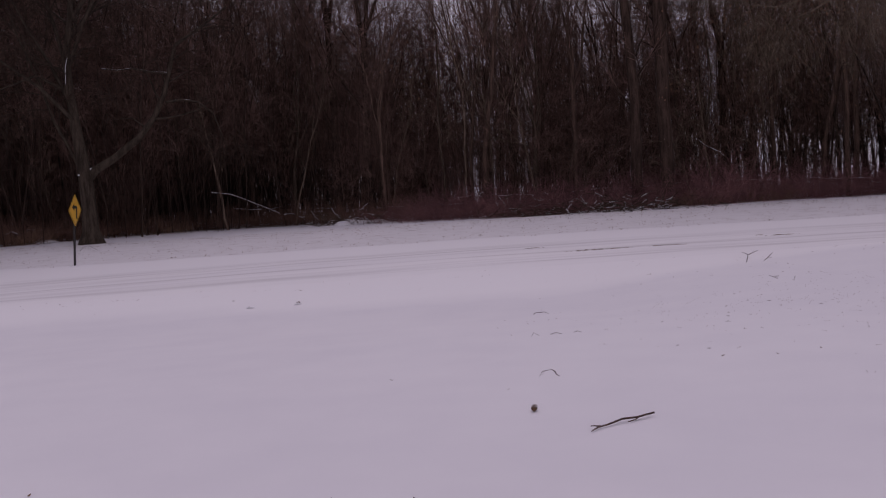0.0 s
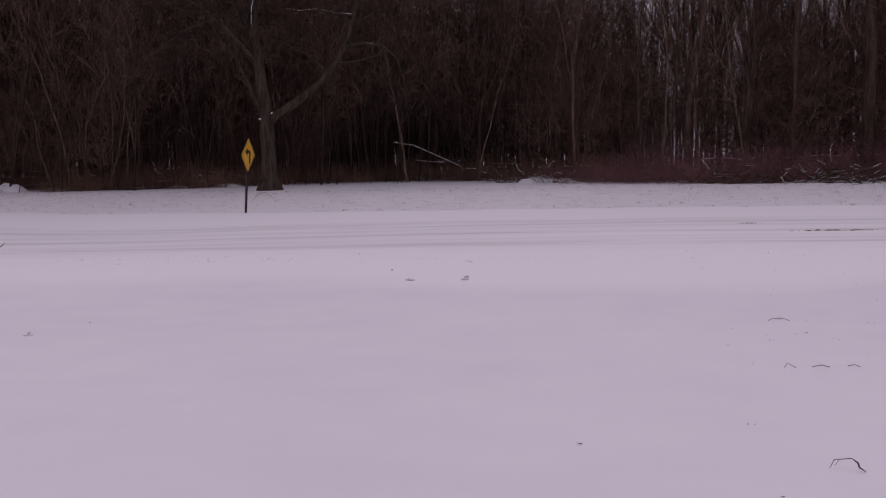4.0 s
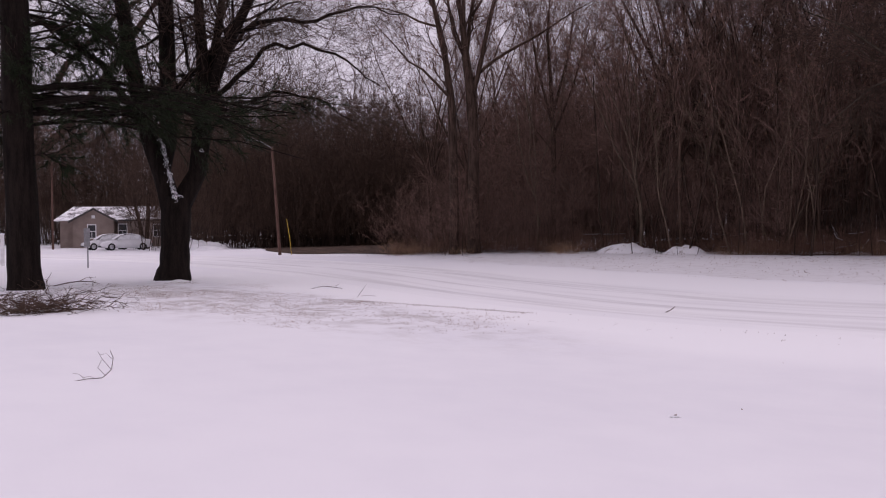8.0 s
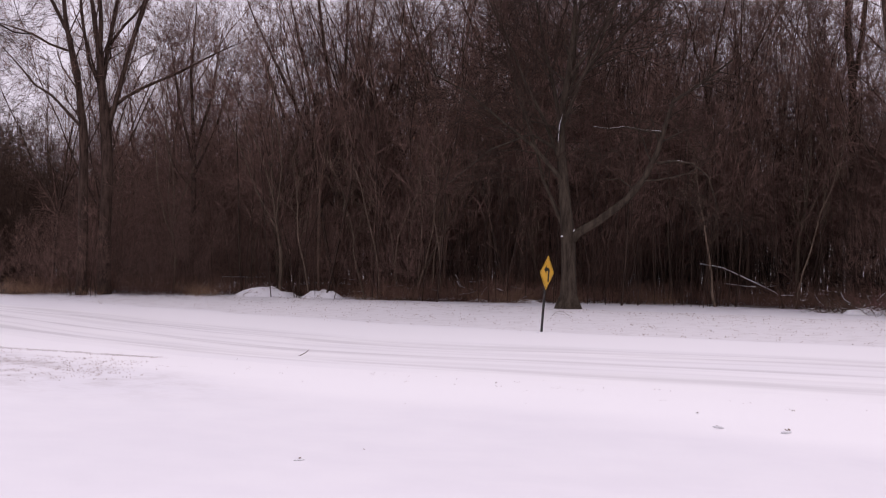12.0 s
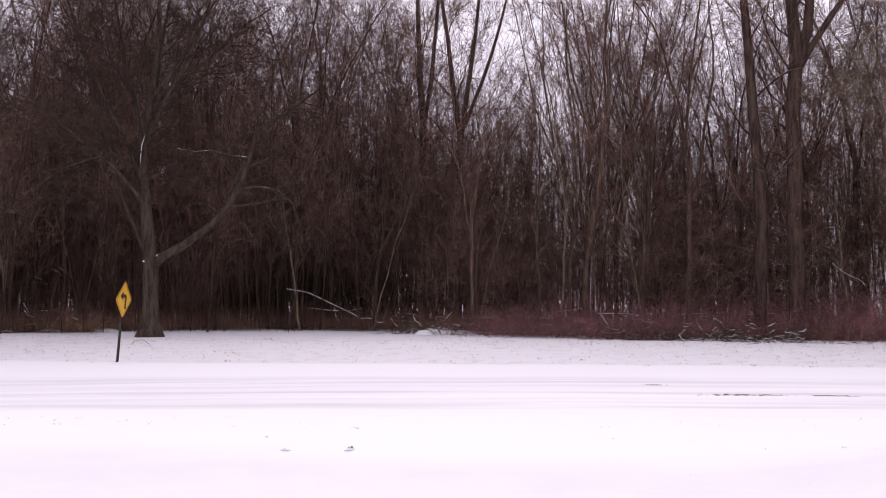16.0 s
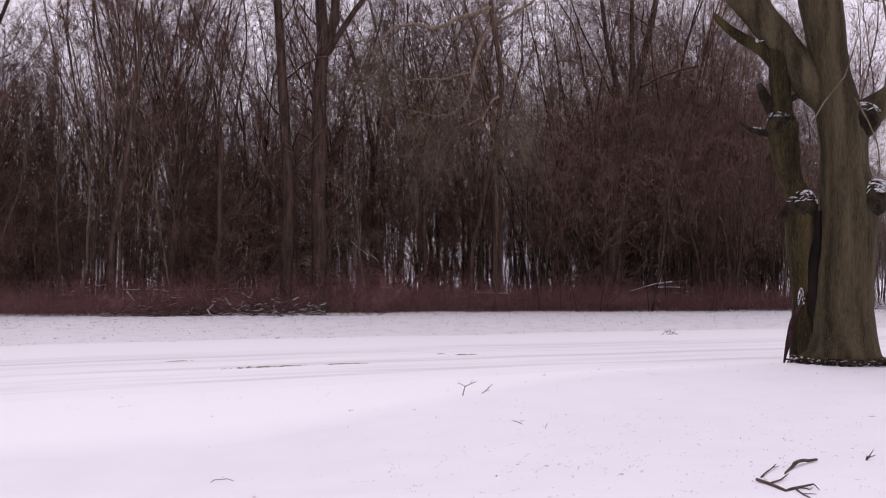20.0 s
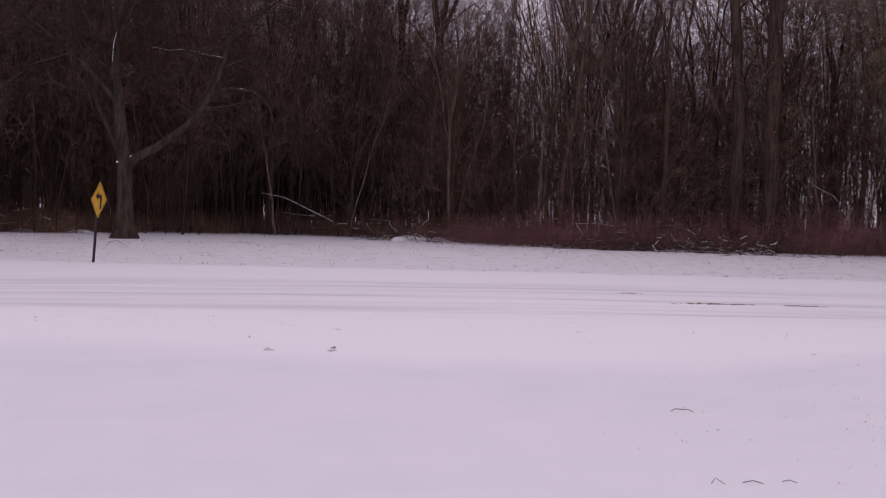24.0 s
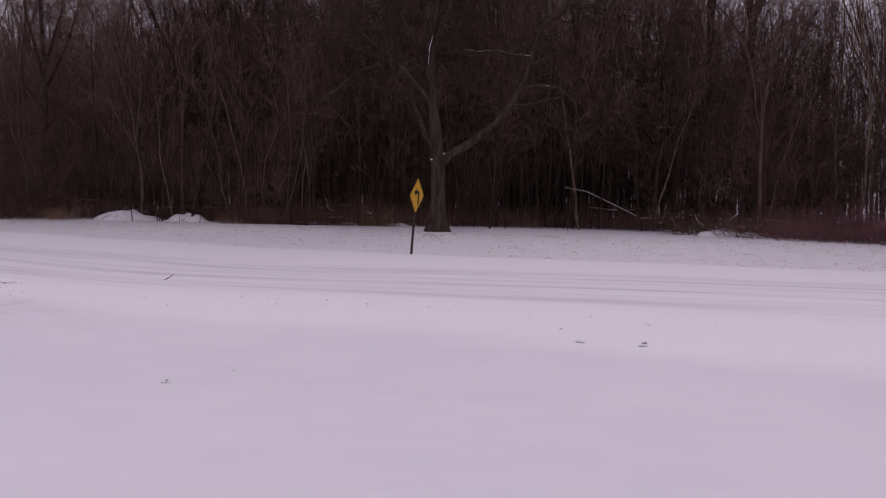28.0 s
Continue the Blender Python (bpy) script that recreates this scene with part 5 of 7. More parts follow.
edge_tree(-32.4, 31.4, 51, "edge_tree", "tall bare tree with two dark trunks and a fan crown", [
    [(-0.6, 0.2, -0.2, 0.29), (-0.62, 0.2, 0.6, 0.23), (-0.63, 0.2, 4.5, 0.21), (-0.67, 0.1, 7.25, 0.19), (-0.81, 0, 8.4, 0.16), (-1.0, 0, 9.7, 0.13), (-1.3, 0, 11.1, 0.115), (-1.57, 0, 12.5, 0.1), (-1.85, 0, 15, 0.06), (-2.0, 0, 18, 0.02)],
    [(-0.73, 0, 8.1, 0.09), (-0.95, 0.2, 10.0, 0.1), (-1.37, 0.2, 11.7, 0.09), (-2.07, 0.2, 13.1, 0.08), (-3.3, 0.2, 15.3, 0.05), (-4.6, 0.2, 17.5, 0.015)],
    [(-0.78, 0, 7.6, 0.07), (-1.36, -0.2, 8.2, 0.07), (-2.05, -0.3, 8.9, 0.06), (-2.74, -0.3, 9.3, 0.05), (-3.3, -0.3, 10.0, 0.04), (-4.4, -0.3, 11.2, 0.012)],
    [(-1.4, 0, 11.0, 0.055), (-2.2, 0.3, 11.3, 0.055), (-2.9, 0.4, 11.7, 0.045), (-3.6, 0.4, 11.9, 0.035), (-5.0, 0.4, 12.2, 0.012)],
    [(0.4, 0, -0.2, 0.37), (0.36, 0, 0.6, 0.29), (0.35, 0, 4.5, 0.26), (0.29, 0, 7.25, 0.25), (0.18, 0, 8.4, 0.23), (0.01, 0, 9.7, 0.19), (-0.05, 0, 10.7, 0.16), (-0.27, 0, 12.0, 0.12), (-0.41, 0, 13.1, 0.1), (-0.69, 0, 14.2, 0.085), (-1.0, 0, 15.8, 0.06), (-1.3, 0, 18.5, 0.02)],
    [(-0.02, 0, 10.5, 0.1), (-0.05, -0.3, 12.2, 0.1), (-0.14, -0.4, 13.4, 0.09), (0.05, -0.4, 14.5, 0.08), (0.3, -0.4, 18, 0.02)],
    [(0.1, 0, 9.8, 0.1), (0.28, 0.3, 11.4, 0.1), (0.5, 0.4, 12.8, 0.09), (0.7, 0.4, 14.2, 0.08), (0.8, 0.4, 18, 0.02)],
    [(0.35, 0.2, 11.5, 0.07), (0.97, 0.3, 12.5, 0.07), (1.66, 0.3, 13.4, 0.06), (2.35, 0.3, 14.2, 0.05), (3.8, 0.3, 15.7, 0.035), (5.0, 0.3, 17, 0.012)],
    [(0.3, 0, 7.6, 0.11), (0.56, -0.2, 8.4, 0.12), (0.84, -0.3, 9.6, 0.11), (1.1, -0.3, 10.9, 0.1), (1.44, -0.3, 12.2, 0.085), (1.8, -0.3, 13.6, 0.07), (1.95, -0.3, 17.5, 0.02)],
    [(0.86, -0.3, 9.6, 0.07), (1.27, -0.6, 11.4, 0.07), (1.7, -0.7, 12.8, 0.06), (2.2, -0.7, 14.5, 0.05), (3.3, -0.7, 17.0, 0.015)],
    [(0.3, 0, 8.4, 0.075), (1.1, -0.4, 9.05, 0.075), (1.95, -0.5, 9.6, 0.065), (3.3, -0.6, 10.3, 0.055), (4.55, -0.6, 11.1, 0.04), (6.5, -0.6, 12.2, 0.012)],
    [(-0.05, 0, 9.5, 0.07), (-0.54, -0.3, 10.6, 0.075), (-0.82, -0.4, 12.2, 0.07), (-0.97, -0.4, 13.9, 0.06), (-1.1, -0.4, 17, 0.015)]], BARK_EDGE, many=8)
edge_tree(11.6, 32.6, 52, "edge_tree", "tall bare tree with a pair of straight trunks", [
    [(-0.8, 0, -0.2, 0.28), (-0.8, 0, 0.6, 0.23), (-0.72, 0, 4, 0.2), (-0.95, 0, 8, 0.18), (-1.3, 0, 13, 0.14), (-1.7, 0, 19, 0.04)],
    [(0.45, 0, -0.2, 0.36), (0.4, 0, 0.6, 0.28), (0.35, 0, 4, 0.26), (0.35, 0, 8, 0.25), (0.5, 0, 10, 0.24), (0.3, 0, 13, 0.18), (0.0, 0, 19, 0.05)],
    [(0.45, 0, 9.2, 0.17), (0.9, 0, 11, 0.17), (1.2, 0, 14, 0.13), (1.4, 0, 19, 0.03)],
    [(0.5, 0, 9.4, 0.12), (1.6, 0, 11.2, 0.1), (3.2, 0, 13.5, 0.06), (4.4, 0, 16, 0.02)]], BARK_EDGE)
edge_tree(18.4, 31.2, 53, "edge_tree", "bare tree with pale drooping limbs", [[(0.3, 0.3, -0.2, 0.13), (0.3, 0.3, 0.6, 0.095), (0.27, 0.3, 2.4, 0.09), (0.33, 0.2, 4, 0.088), (0.24, 0.1, 5.6, 0.088), (0.3, 0, 6.6, 0.09), (0.4, 0, 7.6, 0.095), (0.54, 0, 8.9, 0.1), (0.38, 0, 10.2, 0.1), (0.15, 0, 11.3, 0.095), (0.08, 0, 12.4, 0.09), (0.3, 0, 17, 0.02)], [(0.1, 0, 11.9, 0.085), (-0.53, -0.3, 11.55, 0.085), (-1.2, -0.5, 11.35, 0.08), (-1.6, -0.6, 11.05, 0.08), (-2.12, -0.7, 10.9, 0.075), (-2.8, -0.8, 11.05, 0.06), (-3.6, -0.8, 10.95, 0.045), (-4.25, -0.9, 10.4, 0.03), (-4.4, -0.9, 9.8, 0.01)]] + [[(0.12, 0, 11.1, 0.07), (-0.3, -0.4, 10.4, 0.07), (-0.44, -0.6, 9.8, 0.065), (-0.6, -0.8, 9.1, 0.065), (-0.67, -0.9, 8.5, 0.06), (-0.95, -1.0, 7.9, 0.05), (-1.29, -1.0, 7.55, 0.045), (-2.0, -1.1, 7.45, 0.035), (-2.57, -1.1, 7.6, 0.025), (-3.4, -1.2, 7.72, 0.01)], [(-0.55, -0.7, 9.2, 0.05), (-1.1, -0.9, 9.05, 0.045), (-1.78, -1.0, 8.85, 0.035), (-2.5, -1.0, 8.9, 0.028), (-3.07, -1.1, 8.8, 0.02), (-3.4, -1.1, 8.1, 0.008)], [(0.45, 0, 8.4, 0.05), (0.19, -0.4, 8.2, 0.05), (-0.19, -0.7, 7.5, 0.04), (-0.66, -0.9, 7.2, 0.03), (-1.45, -1.0, 6.95, 0.01)]] + [[(0.45, 0, 9.9, 0.05), (1.02, -0.3, 9.25, 0.045), (1.33, -0.5, 8.1, 0.03), (1.03, -0.6, 7.3, 0.01)], [(0.2, 0, 11.2, 0.06), (1.6, 0, 12.0, 0.050), (3.2, 0, 13.4, 0.019)]], BARK_WEEP, TWIG_PALE, -0.06, 10, BARK)
edge_tree(-1.3, 40.9, 54, "edge_tree", "tall bare tree with close upright limbs", [
    [(0, 0, -0.2, 0.3), (0, 0, 0.6, 0.2), (0.05, 0, 5, 0.17), (0.0, 0, 9.3, 0.15), (-0.25, 0, 14, 0.1), (-0.3, 0, 19, 0.03)],
    [(0.0, 0, 9.0, 0.11), (0.35, 0, 11, 0.1), (0.6, 0, 14, 0.08), (0.9, 0, 19, 0.03)]], BARK_EDGE)
edge_tree(0.25, 39.3, 58, "edge_tree", "tall bare tree forking into dark rising limbs", [
    [(0, 0, -0.2, 0.289), (0, 0, 0.6, 0.187), (-0.05, 0, 4, 0.153), (0.1, 0, 8.2, 0.136), (-0.3, 0, 11, 0.102), (-0.7, 0, 14, 0.0765), (-1.0, 0, 18, 0.0255)],
    [(0.1, 0, 8.0, 0.111), (0.5, 0, 11, 0.0935), (0.85, 0, 14, 0.068), (1.1, 0, 18, 0.0255)],
    [(0.2, 0, 8.6, 0.085), (1.0, 0, 10.6, 0.0765), (1.75, 0, 13, 0.0595), (2.6, 0, 17, 0.017)]], BARK_EDGE)
edge_tree(-23.8, 38, 55, "edge_tree", "tall bare tree with a broad dark fan of limbs", [
    [(0, 0, -0.2, 0.264), (0, 0, 0.6, 0.178), (0.05, 0, 3, 0.165), (0.0, 0, 5.8, 0.132), (-0.3, 0, 9, 0.099), (-1.1, 0, 14.4, 0.0594), (-1.6, 0, 18, 0.0198)],
    [(0.0, 0, 4.6, 0.0924), (-1.3, 0, 7.6, 0.0858), (-2.8, 0, 10.6, 0.066), (-4.1, 0, 13.2, 0.0396), (-5.2, 0, 16, 0.0132)],
    [(0.0, 0, 5.4, 0.0858), (-0.9, 0, 8.4, 0.0792), (-1.9, 0, 12, 0.0594), (-2.7, 0, 15.5, 0.0198)],
    [(0.05, 0, 5.2, 0.0924), (0.3, 0, 9, 0.0792), (0.35, 0, 14, 0.0528), (0.5, 0, 18, 0.0198)],
    [(0.05, 0, 5.0, 0.0858), (0.9, 0, 8.6, 0.0726), (1.5, 0, 13, 0.0528), (2.0, 0, 17, 0.0198)]], BARK_EDGE)
edge_tree(-30.1, 35.1, 59, "edge_tree", "bare tree with a rounded brush of fine limbs", [
    [(0, 0, -0.2, 0.21), (0, 0, 0.6, 0.14), (0.05, 0, 4, 0.126), (0.0, 0, 7.0, 0.098), (-0.2, 0, 10.5, 0.07), (0.0, 0, 14, 0.021)],
    [(0.0, 0, 6.2, 0.077), (-0.7, 0, 9, 0.063), (-1.2, 0, 12.2, 0.021)],
    [(0.0, 0, 6.6, 0.077), (0.8, 0, 9.5, 0.063), (1.2, 0, 12.6, 0.021)],
    [(0.0, 0, 5.6, 0.07), (1.0, 0, 8, 0.056), (2.0, 0, 11.5, 0.014)]], BARK_EDGE)
edge_tree(24.5, 31.0, 56, "edge_tree", "leaning bare tree with spreading upper limbs", [
    [(-0.5, 0, -0.2, 0.36), (-0.5, 0, 0.6, 0.26), (0.1, 0, 4, 0.23), (0.5, 0, 8, 0.2), (1.4, 0, 12, 0.13), (2.4, 0, 17, 0.03)],
    [(0.4, 0, 7.5, 0.13), (-0.4, 0, 11, 0.11), (-1.0, 0, 16, 0.03)],
    [(0.5, 0, 8.2, 0.12), (0.6, 0, 12, 0.1), (0.5, 0, 17, 0.03)]], BARK_EDGE)
edge_tree(-76.0, 35.9, 57, "yard_tree", "bare brown tree standing in front of a house", [
    [(-0.35, 0, -0.2, 0.3), (-0.35, 0, 0.6, 0.2), (-0.6, 0, 2.6, 0.15), (-1.2, 0, 5, 0.12), (-2.0, 0, 9, 0.04)],
    [(0.0, 0, -0.1, 0.26), (0.05, 0, 1.5, 0.18), (0.2, 0, 4, 0.16), (0.5, 0, 7, 0.11), (0.6, 0, 11, 0.03)]], BARK_EDGE, BARK_EDGE)


edge_tree(-36.95, 12.15, 60, "yard_tree", "bare dark tree with limbs spreading behind a pine", [
    [(0, 0, -0.2, 0.4), (0, 0, 0.6, 0.28), (0.05, 0, 3, 0.25), (0.1, 0, 5.0, 0.22), (-0.2, 0, 8, 0.16), (-0.6, 0, 12, 0.1), (-1.0, 0, 16, 0.03)],
    [(0.1, 0, 3.8, 0.17), (1.8, 0, 5.6, 0.15), (3.6, 0, 8.2, 0.12), (5.6, 0, 11.4, 0.08), (7.0, 0, 14, 0.02)],
    [(0.2, 0, 5.0, 0.13), (1.8, 0, 8.0, 0.11), (3.8, 0, 10.2, 0.08), (5.4, 0, 11.2, 0.02)],
    [(0.1, 0, 4.4, 0.14), (-1.2, 0, 7.4, 0.12), (-2.0, 0, 11, 0.08), (-2.4, 0, 15, 0.02)],
    [(0.1, 0, 4.1, 0.12), (2.6, -0.3, 4.9, 0.1), (4.8, -0.4, 6.8, 0.08), (6.6, -0.4, 9.4, 0.02)]], BARK_EDGE, BARK_EDGE)


def dead_tree():
    """A dead leaning tree with snow along its bent limbs."""
    k, x, y = 1.1, -68.6, 46.0
    t = thing("dead_tree", "dark dead tree with snow along its bent limbs", "tree", at=on(x * k, y * k))
    r = random.Random(12)
    rows = [[(0.5, -0.2, 0.09), (0.4, 1.7, 0.08), (0.2, 3.4, 0.06), (-0.7, 5.4, 0.03), (-1.1, 6.2, 0.015)], [(0.3, 2.6, 0.05), (-1.0, 2.9, 0.04), (-3.4, 2.2, 0.02)], [(0.3, 2.9, 0.05), (1.8, 3.4, 0.04), (4.6, 3.6, 0.03), (6.1, 3.95, 0.015)], [(2.4, 3.5, 0.03), (3.4, 3.1, 0.025), (5.3, 2.7, 0.012)], [(12.7, 2.0, 0.05), (11.0, 2.9, 0.045), (9.6, 3.9, 0.035), (8.0, 4.7, 0.02)], [(9.8, 3.8, 0.03), (9.2, 3.3, 0.02), (9.0, 2.9, 0.01)]]
    for n, row in enumerate(rows):
        w, c = Shape(), Shape()
        q = limbs(w, r, [[(u * k, 0.1 * n, z * k, a) for u, z, a in row]], 7, 0.06)[0]
        b = part("limb" if n else "trunk", w, BARK_EDGE, t)
        c.tube([p + Vector((0, -0.02, 0.03)) for p in q[1:]], [r.choice((0.0, 0.004, 0.009, 0.014)) for _ in q[1:]], 5, rag=0.35, rng=r)
        part("snow_cap", c, SNOW_CAP, b, "broken strip of snow along the limb")


dead_tree()


# pale crooked saplings in front of the woods
def sapling(x, y, seed, height, lean, r=0.05):
    rng = random.Random(seed)
    s = thing("sapling", "thin pale crooked sapling at the edge of the woods", "sapling", "edge saplings", at=facing(x, y, -0.03))
    stem, fine = Shape(), Shape()
    q = bent(rng, Vector((0, 0, -0.1)), Vector((lean, 0, 1)), height, 9, 0.10, 0.03)
    stem.tube(q, taper(r, 0.012, len(q)), 6, cap=False)
    sprout(rng, stem, fine, q, r, ((8, 1.6, 4, 0.4), (4, 0.8, 3, 0.6), (3, 0.4, 2, 0.7)), 0, 0.05, 0.18, 0.7, 0.35)
    part("stem", stem, BARK_PALE, s)
    part("crown", fine, TWIG_PALE, s)


for k, (x, y, h, lean, r) in enumerate([(-22.2, 33.4, 6.5, -0.12, 0.055), (-19.9, 34.2, 6.5, -0.15, 0.05), (-19.3, 34.3, 7.5, -0.18, 0.05), (-18.2, 35.0, 7, 0.02, 0.06), (-17.4, 35.2, 6, 0.1, 0.045), (-17.0, 35.4, 8, -0.05, 0.06), (-6.2, 38.5, 6.5, -0.12, 0.09), (-13.2, 37.8, 5, -0.1, 0.04), (-3.2, 38.8, 7.5, 0.0, 0.06), (1.2, 37.8, 8.5, 0.02, 0.07), (3.4, 36.3, 9, 0.04, 0.075), (4.2, 36.5, 9.5, 0.05, 0.08), (5.4, 35.5, 8, 0.1, 0.06), (7.4, 35.2, 8, 0.02, 0.06), (13.6, 32.0, 5.0, -0.05, 0.045), (12.9, 32.0, 3.0, -0.25, 0.03)] + [(15.5, 33.5, 6, 0.03, 0.05), (27.0, 31.0, 6.0, 0.05, 0.05)]):
    sapling(x, y, 300 + k, h, lean, r * 0.72)


# ---- brush along the edge of the woods ----
def bramble_shape(seed, wide, high, stems):
    rng = random.Random(seed)
    s = Shape()
    for _ in range(stems):
        b = Vector((rng.gauss(0, wide * 0.4), rng.gauss(0, wide * 0.25), -0.05))
        w = rng.uniform(0, 2 * math.pi)
        q = bent(rng, b, Vector((math.cos(w) * 0.7, math.sin(w) * 0.7, 1)), high * rng.uniform(0.7, 1.7), 3, 0.16, -0.16)
        r = rng.uniform(0.003, 0.007)
        s.tube(q, taper(r, r * 0.4, len(q)), 3, cap=False)
        for _ in range(7):
            p, d = at_of(q, rng.uniform(0.3, 0.99))
            s.spike(p, aside(rng, d, 0.8) * rng.uniform(0.2, 0.5), r * 0.8)
    return s


RED = [bramble_shape(k, 2.4, 1.3, 160).mesh("red_brush", BRUSH_RED) for k in (81, 82, 83)]
TAN = [bramble_shape(k, 2.2, 0.75, 70).mesh("tan_brush", BRUSH_TAN) for k in (84, 85)]
DARK = [bramble_shape(k, 2.6, 1.0, 130).mesh("brown_brush", BRUSH_BROWN) for k in (86, 87)]
rng = random.Random(8)


def brush(name, meshes, x, y, s, label, group, sz=1.0):
    ob = new(name, rng.choice(meshes))
    ob.matrix_basis = on(x, y, rng.uniform(-25, 25) + 180 * rng.randint(0, 1), 0.0, s) @ Matrix.Diagonal((1, 1, sz, 1))
    return tagged(ob, label, "brush", group)


for k in range(64):
    x = 1.6 + 31.7 * (k + rng.random()) / 64
    y = along(EDGE, x) - rng.uniform(-1.2, 1.7) - (0.6 if 3 < x < 12 else 0)
    high = (0.85 + 0.3 * math.sin(x * 1.9) + rng.uniform(-0.2, 0.25)) if x < 14 else rng.uniform(0.65, 1.0)
    brush("red_brush", RED, x, y, rng.uniform(0.8, 1.15), "low tangled reddish-purple winter brush", "brush along the woods", high)
for k in range(56):
    x = -36 + 38 * (k + rng.random()) / 56
    brush("brown_brush", DARK, x, along(EDGE, x) + rng.uniform(0.0, 1.6) + (1.4 if -26.4 < x < -20 else 0), rng.uniform(0.6, 1.0), "low brown winter brush in front of the trees", "brush along the woods", rng.uniform(0.75, 1.2))
for k in range(54):
    x = rng.choice((rng.uniform(-25, -8), rng.uniform(-25, -8), rng.uniform(-25, -3), rng.uniform(12, 18), rng.uniform(-36, 34)))
    if -26 < x < -20.4:
        x -= 14
    brush("dead_grass_tuft", TAN if k % 3 else DARK, x, along(EDGE, x) - rng.uniform(-0.2, 1.3), rng.uniform(0.4, 0.85), "tuft of dead tan grass at the woods", "dead grass tufts")


def sticks(seed, count, wide, deep, high, length, r0=0.03, snowy=0.0):
    """A tangle of sticks, and the snow that lies along some of them."""
    rng = random.Random(seed)
    s, snow = Shape(), Shape()
    for _ in range(count):
        p = Vector((rng.gauss(0, wide * 0.3), rng.gauss(0, deep * 0.3), abs(rng.gauss(0, high * 0.5))))
        w = rng.gauss(0, 0.6) + (math.pi if rng.random() < 0.5 else 0)
        q = bent(rng, p, Vector((math.cos(w), math.sin(w), rng.gauss(0.05, 0.2))), length * rng.uniform(0.4, 1.3), 5, 0.26, -0.02)
        for i, v in enumerate(q):
            v.z = max(v.z, 0.01)
        r = r0 * rng.uniform(0.25, 1.0)
        s.tube(q, taper(r, r * 0.3, len(q)), 5, cap=False)
        if rng.random() < snowy:
            k = rng.randint(0, 3)
            up = [v + Vector((0, -0.01, r * 0.8)) for v in q[k:k + 3]]
            snow.tube(up, [rng.uniform(0.4, 1.0) * (r * 0.45 + 0.004) for _ in up], 5, rag=0.3, rng=rng)
        for _ in range(3):
            a, d = at_of(q, rng.uniform(0.3, 0.99))
            e = bent(rng, a, aside(rng, d, 0.7), length * 0.25, 3, 0.2, 0.02)
            s.tube(e, taper(r * 0.45, 0.003, len(e)), 3, cap=False)
    return s, snow


def heap(name, label, x, y, wide, deep, high, seed, count, length, r0, bark, snowy):
    t = thing(name, label, "brush pile", at=facing(x, y))
    tangle, snow = sticks(seed, count, wide, deep, high, length, r0, snowy)
    part("branch_tangle", tangle, bark, t)
    part("snow_cap", snow, SNOW_CAP, t, "snow lying along the sticks")
    return t


def snow_lumps(x, y, wide, count, seed):
    """Lumps of snow lying among fallen branches."""
    r = random.Random(seed)
    for _ in range(count):
        s, q = Shape(), r.uniform(0.16, 0.44)
        s.blob((0, 0, -0.02), q * 1.5, q, q * r.uniform(0.4, 0.75), 5, 11, 0.22, r)
        solo("snow_lump", s, SNOW_CAP, "lump of snow among fallen branches", "snow lump", "snow lumps at the woods", at=facing(x + r.gauss(0, wide), y + r.gauss(0, 0.25)))


snow_lumps(-0.4, 35.75, 0.95, 13, 61)
snow_lumps(-15.6, 35.9, 1.2, 4, 63)


heap("brush_pile", "low heap of brown cut branches lying on snow", -18.8, 6.0, 2.4, 1.2, 0.32, 401, 460, 0.5, 0.011, BARK, 0.05)
heap("brush_pile", "snowy tangle of fallen branches at the edge of the woods", -0.4, 35.9, 3.2, 1.0, 0.32, 402, 130, 1.0, 0.022, BARK_GREY, 0.6)
heap("brush_pile", "snow-dusted dark brush heap in front of trees", 9.4, 30.5, 5.0, 1.4, 0.45, 403, 230, 0.9, 0.014, BARK_GREY, 0.4)
heap("brush_pile", "snow-dusted dark brush heap in front of trees", 6.6, 31.3, 3.0, 1.2, 0.3, 404, 60, 1.4, 0.022, BARK, 0.25)
heap("brush_pile", "loose pile of fallen limbs beside the sapling row", -15.6, 36.3, 3.6, 1.0, 0.35, 405, 46, 2.0, 0.035, BARK, 0.5)
heap("brush_pile", "snowy fallen branches at the foot of the woods", 22.8, 31.4, 3.2, 1.0, 0.35, 406, 40, 1.5, 0.03, BARK_TAN, 0.4)


def fallen_log(name, nodes, label, snow_r=0.06):
    t = thing(name, label, "fallen log", "fallen logs")
    w, s = Shape(), Shape()
    r = random.Random(len(nodes) + int(nodes[0][0] * 10))
    q = limbs(w, r, [nodes], 7, 0.08)[0]
    s.tube([p + Vector((0, -0.02, snow_r * 0.9)) for p in q[:-1]], [snow_r * r.uniform(0.55, 0.9) for _ in q[:-1]], 5, rag=0.25, rng=r)
    part("log", w, BARK, t)
    part("snow_cap", s, SNOW_CAP, t, "snow along the log")


fallen_log("fallen_log", [(-7.25, 41.0, 2.0, 0.02), (-6.3, 40.9, 1.85, 0.032), (-5.2, 40.7, 1.35, 0.04), (-4.1, 40.4, 0.85, 0.045), (-3.7, 40.3, 0.2, 0.05)], "fallen snow-covered log leaning in the woods", 0.026)
fallen_log("fallen_log", [(-4.9, 52, 0.5, 0.1), (-3.3, 52, 0.52, 0.1), (-2.0, 52.2, 0.5, 0.1)], "snow-topped log lying deep in the woods", 0.12)
fallen_log("fallen_log", [(-1.6, 53, 0.45, 0.1), (0.4, 53, 0.5, 0.12), (1.6, 53, 0.5, 0.1)], "snow-topped log lying deep in the woods", 0.12)
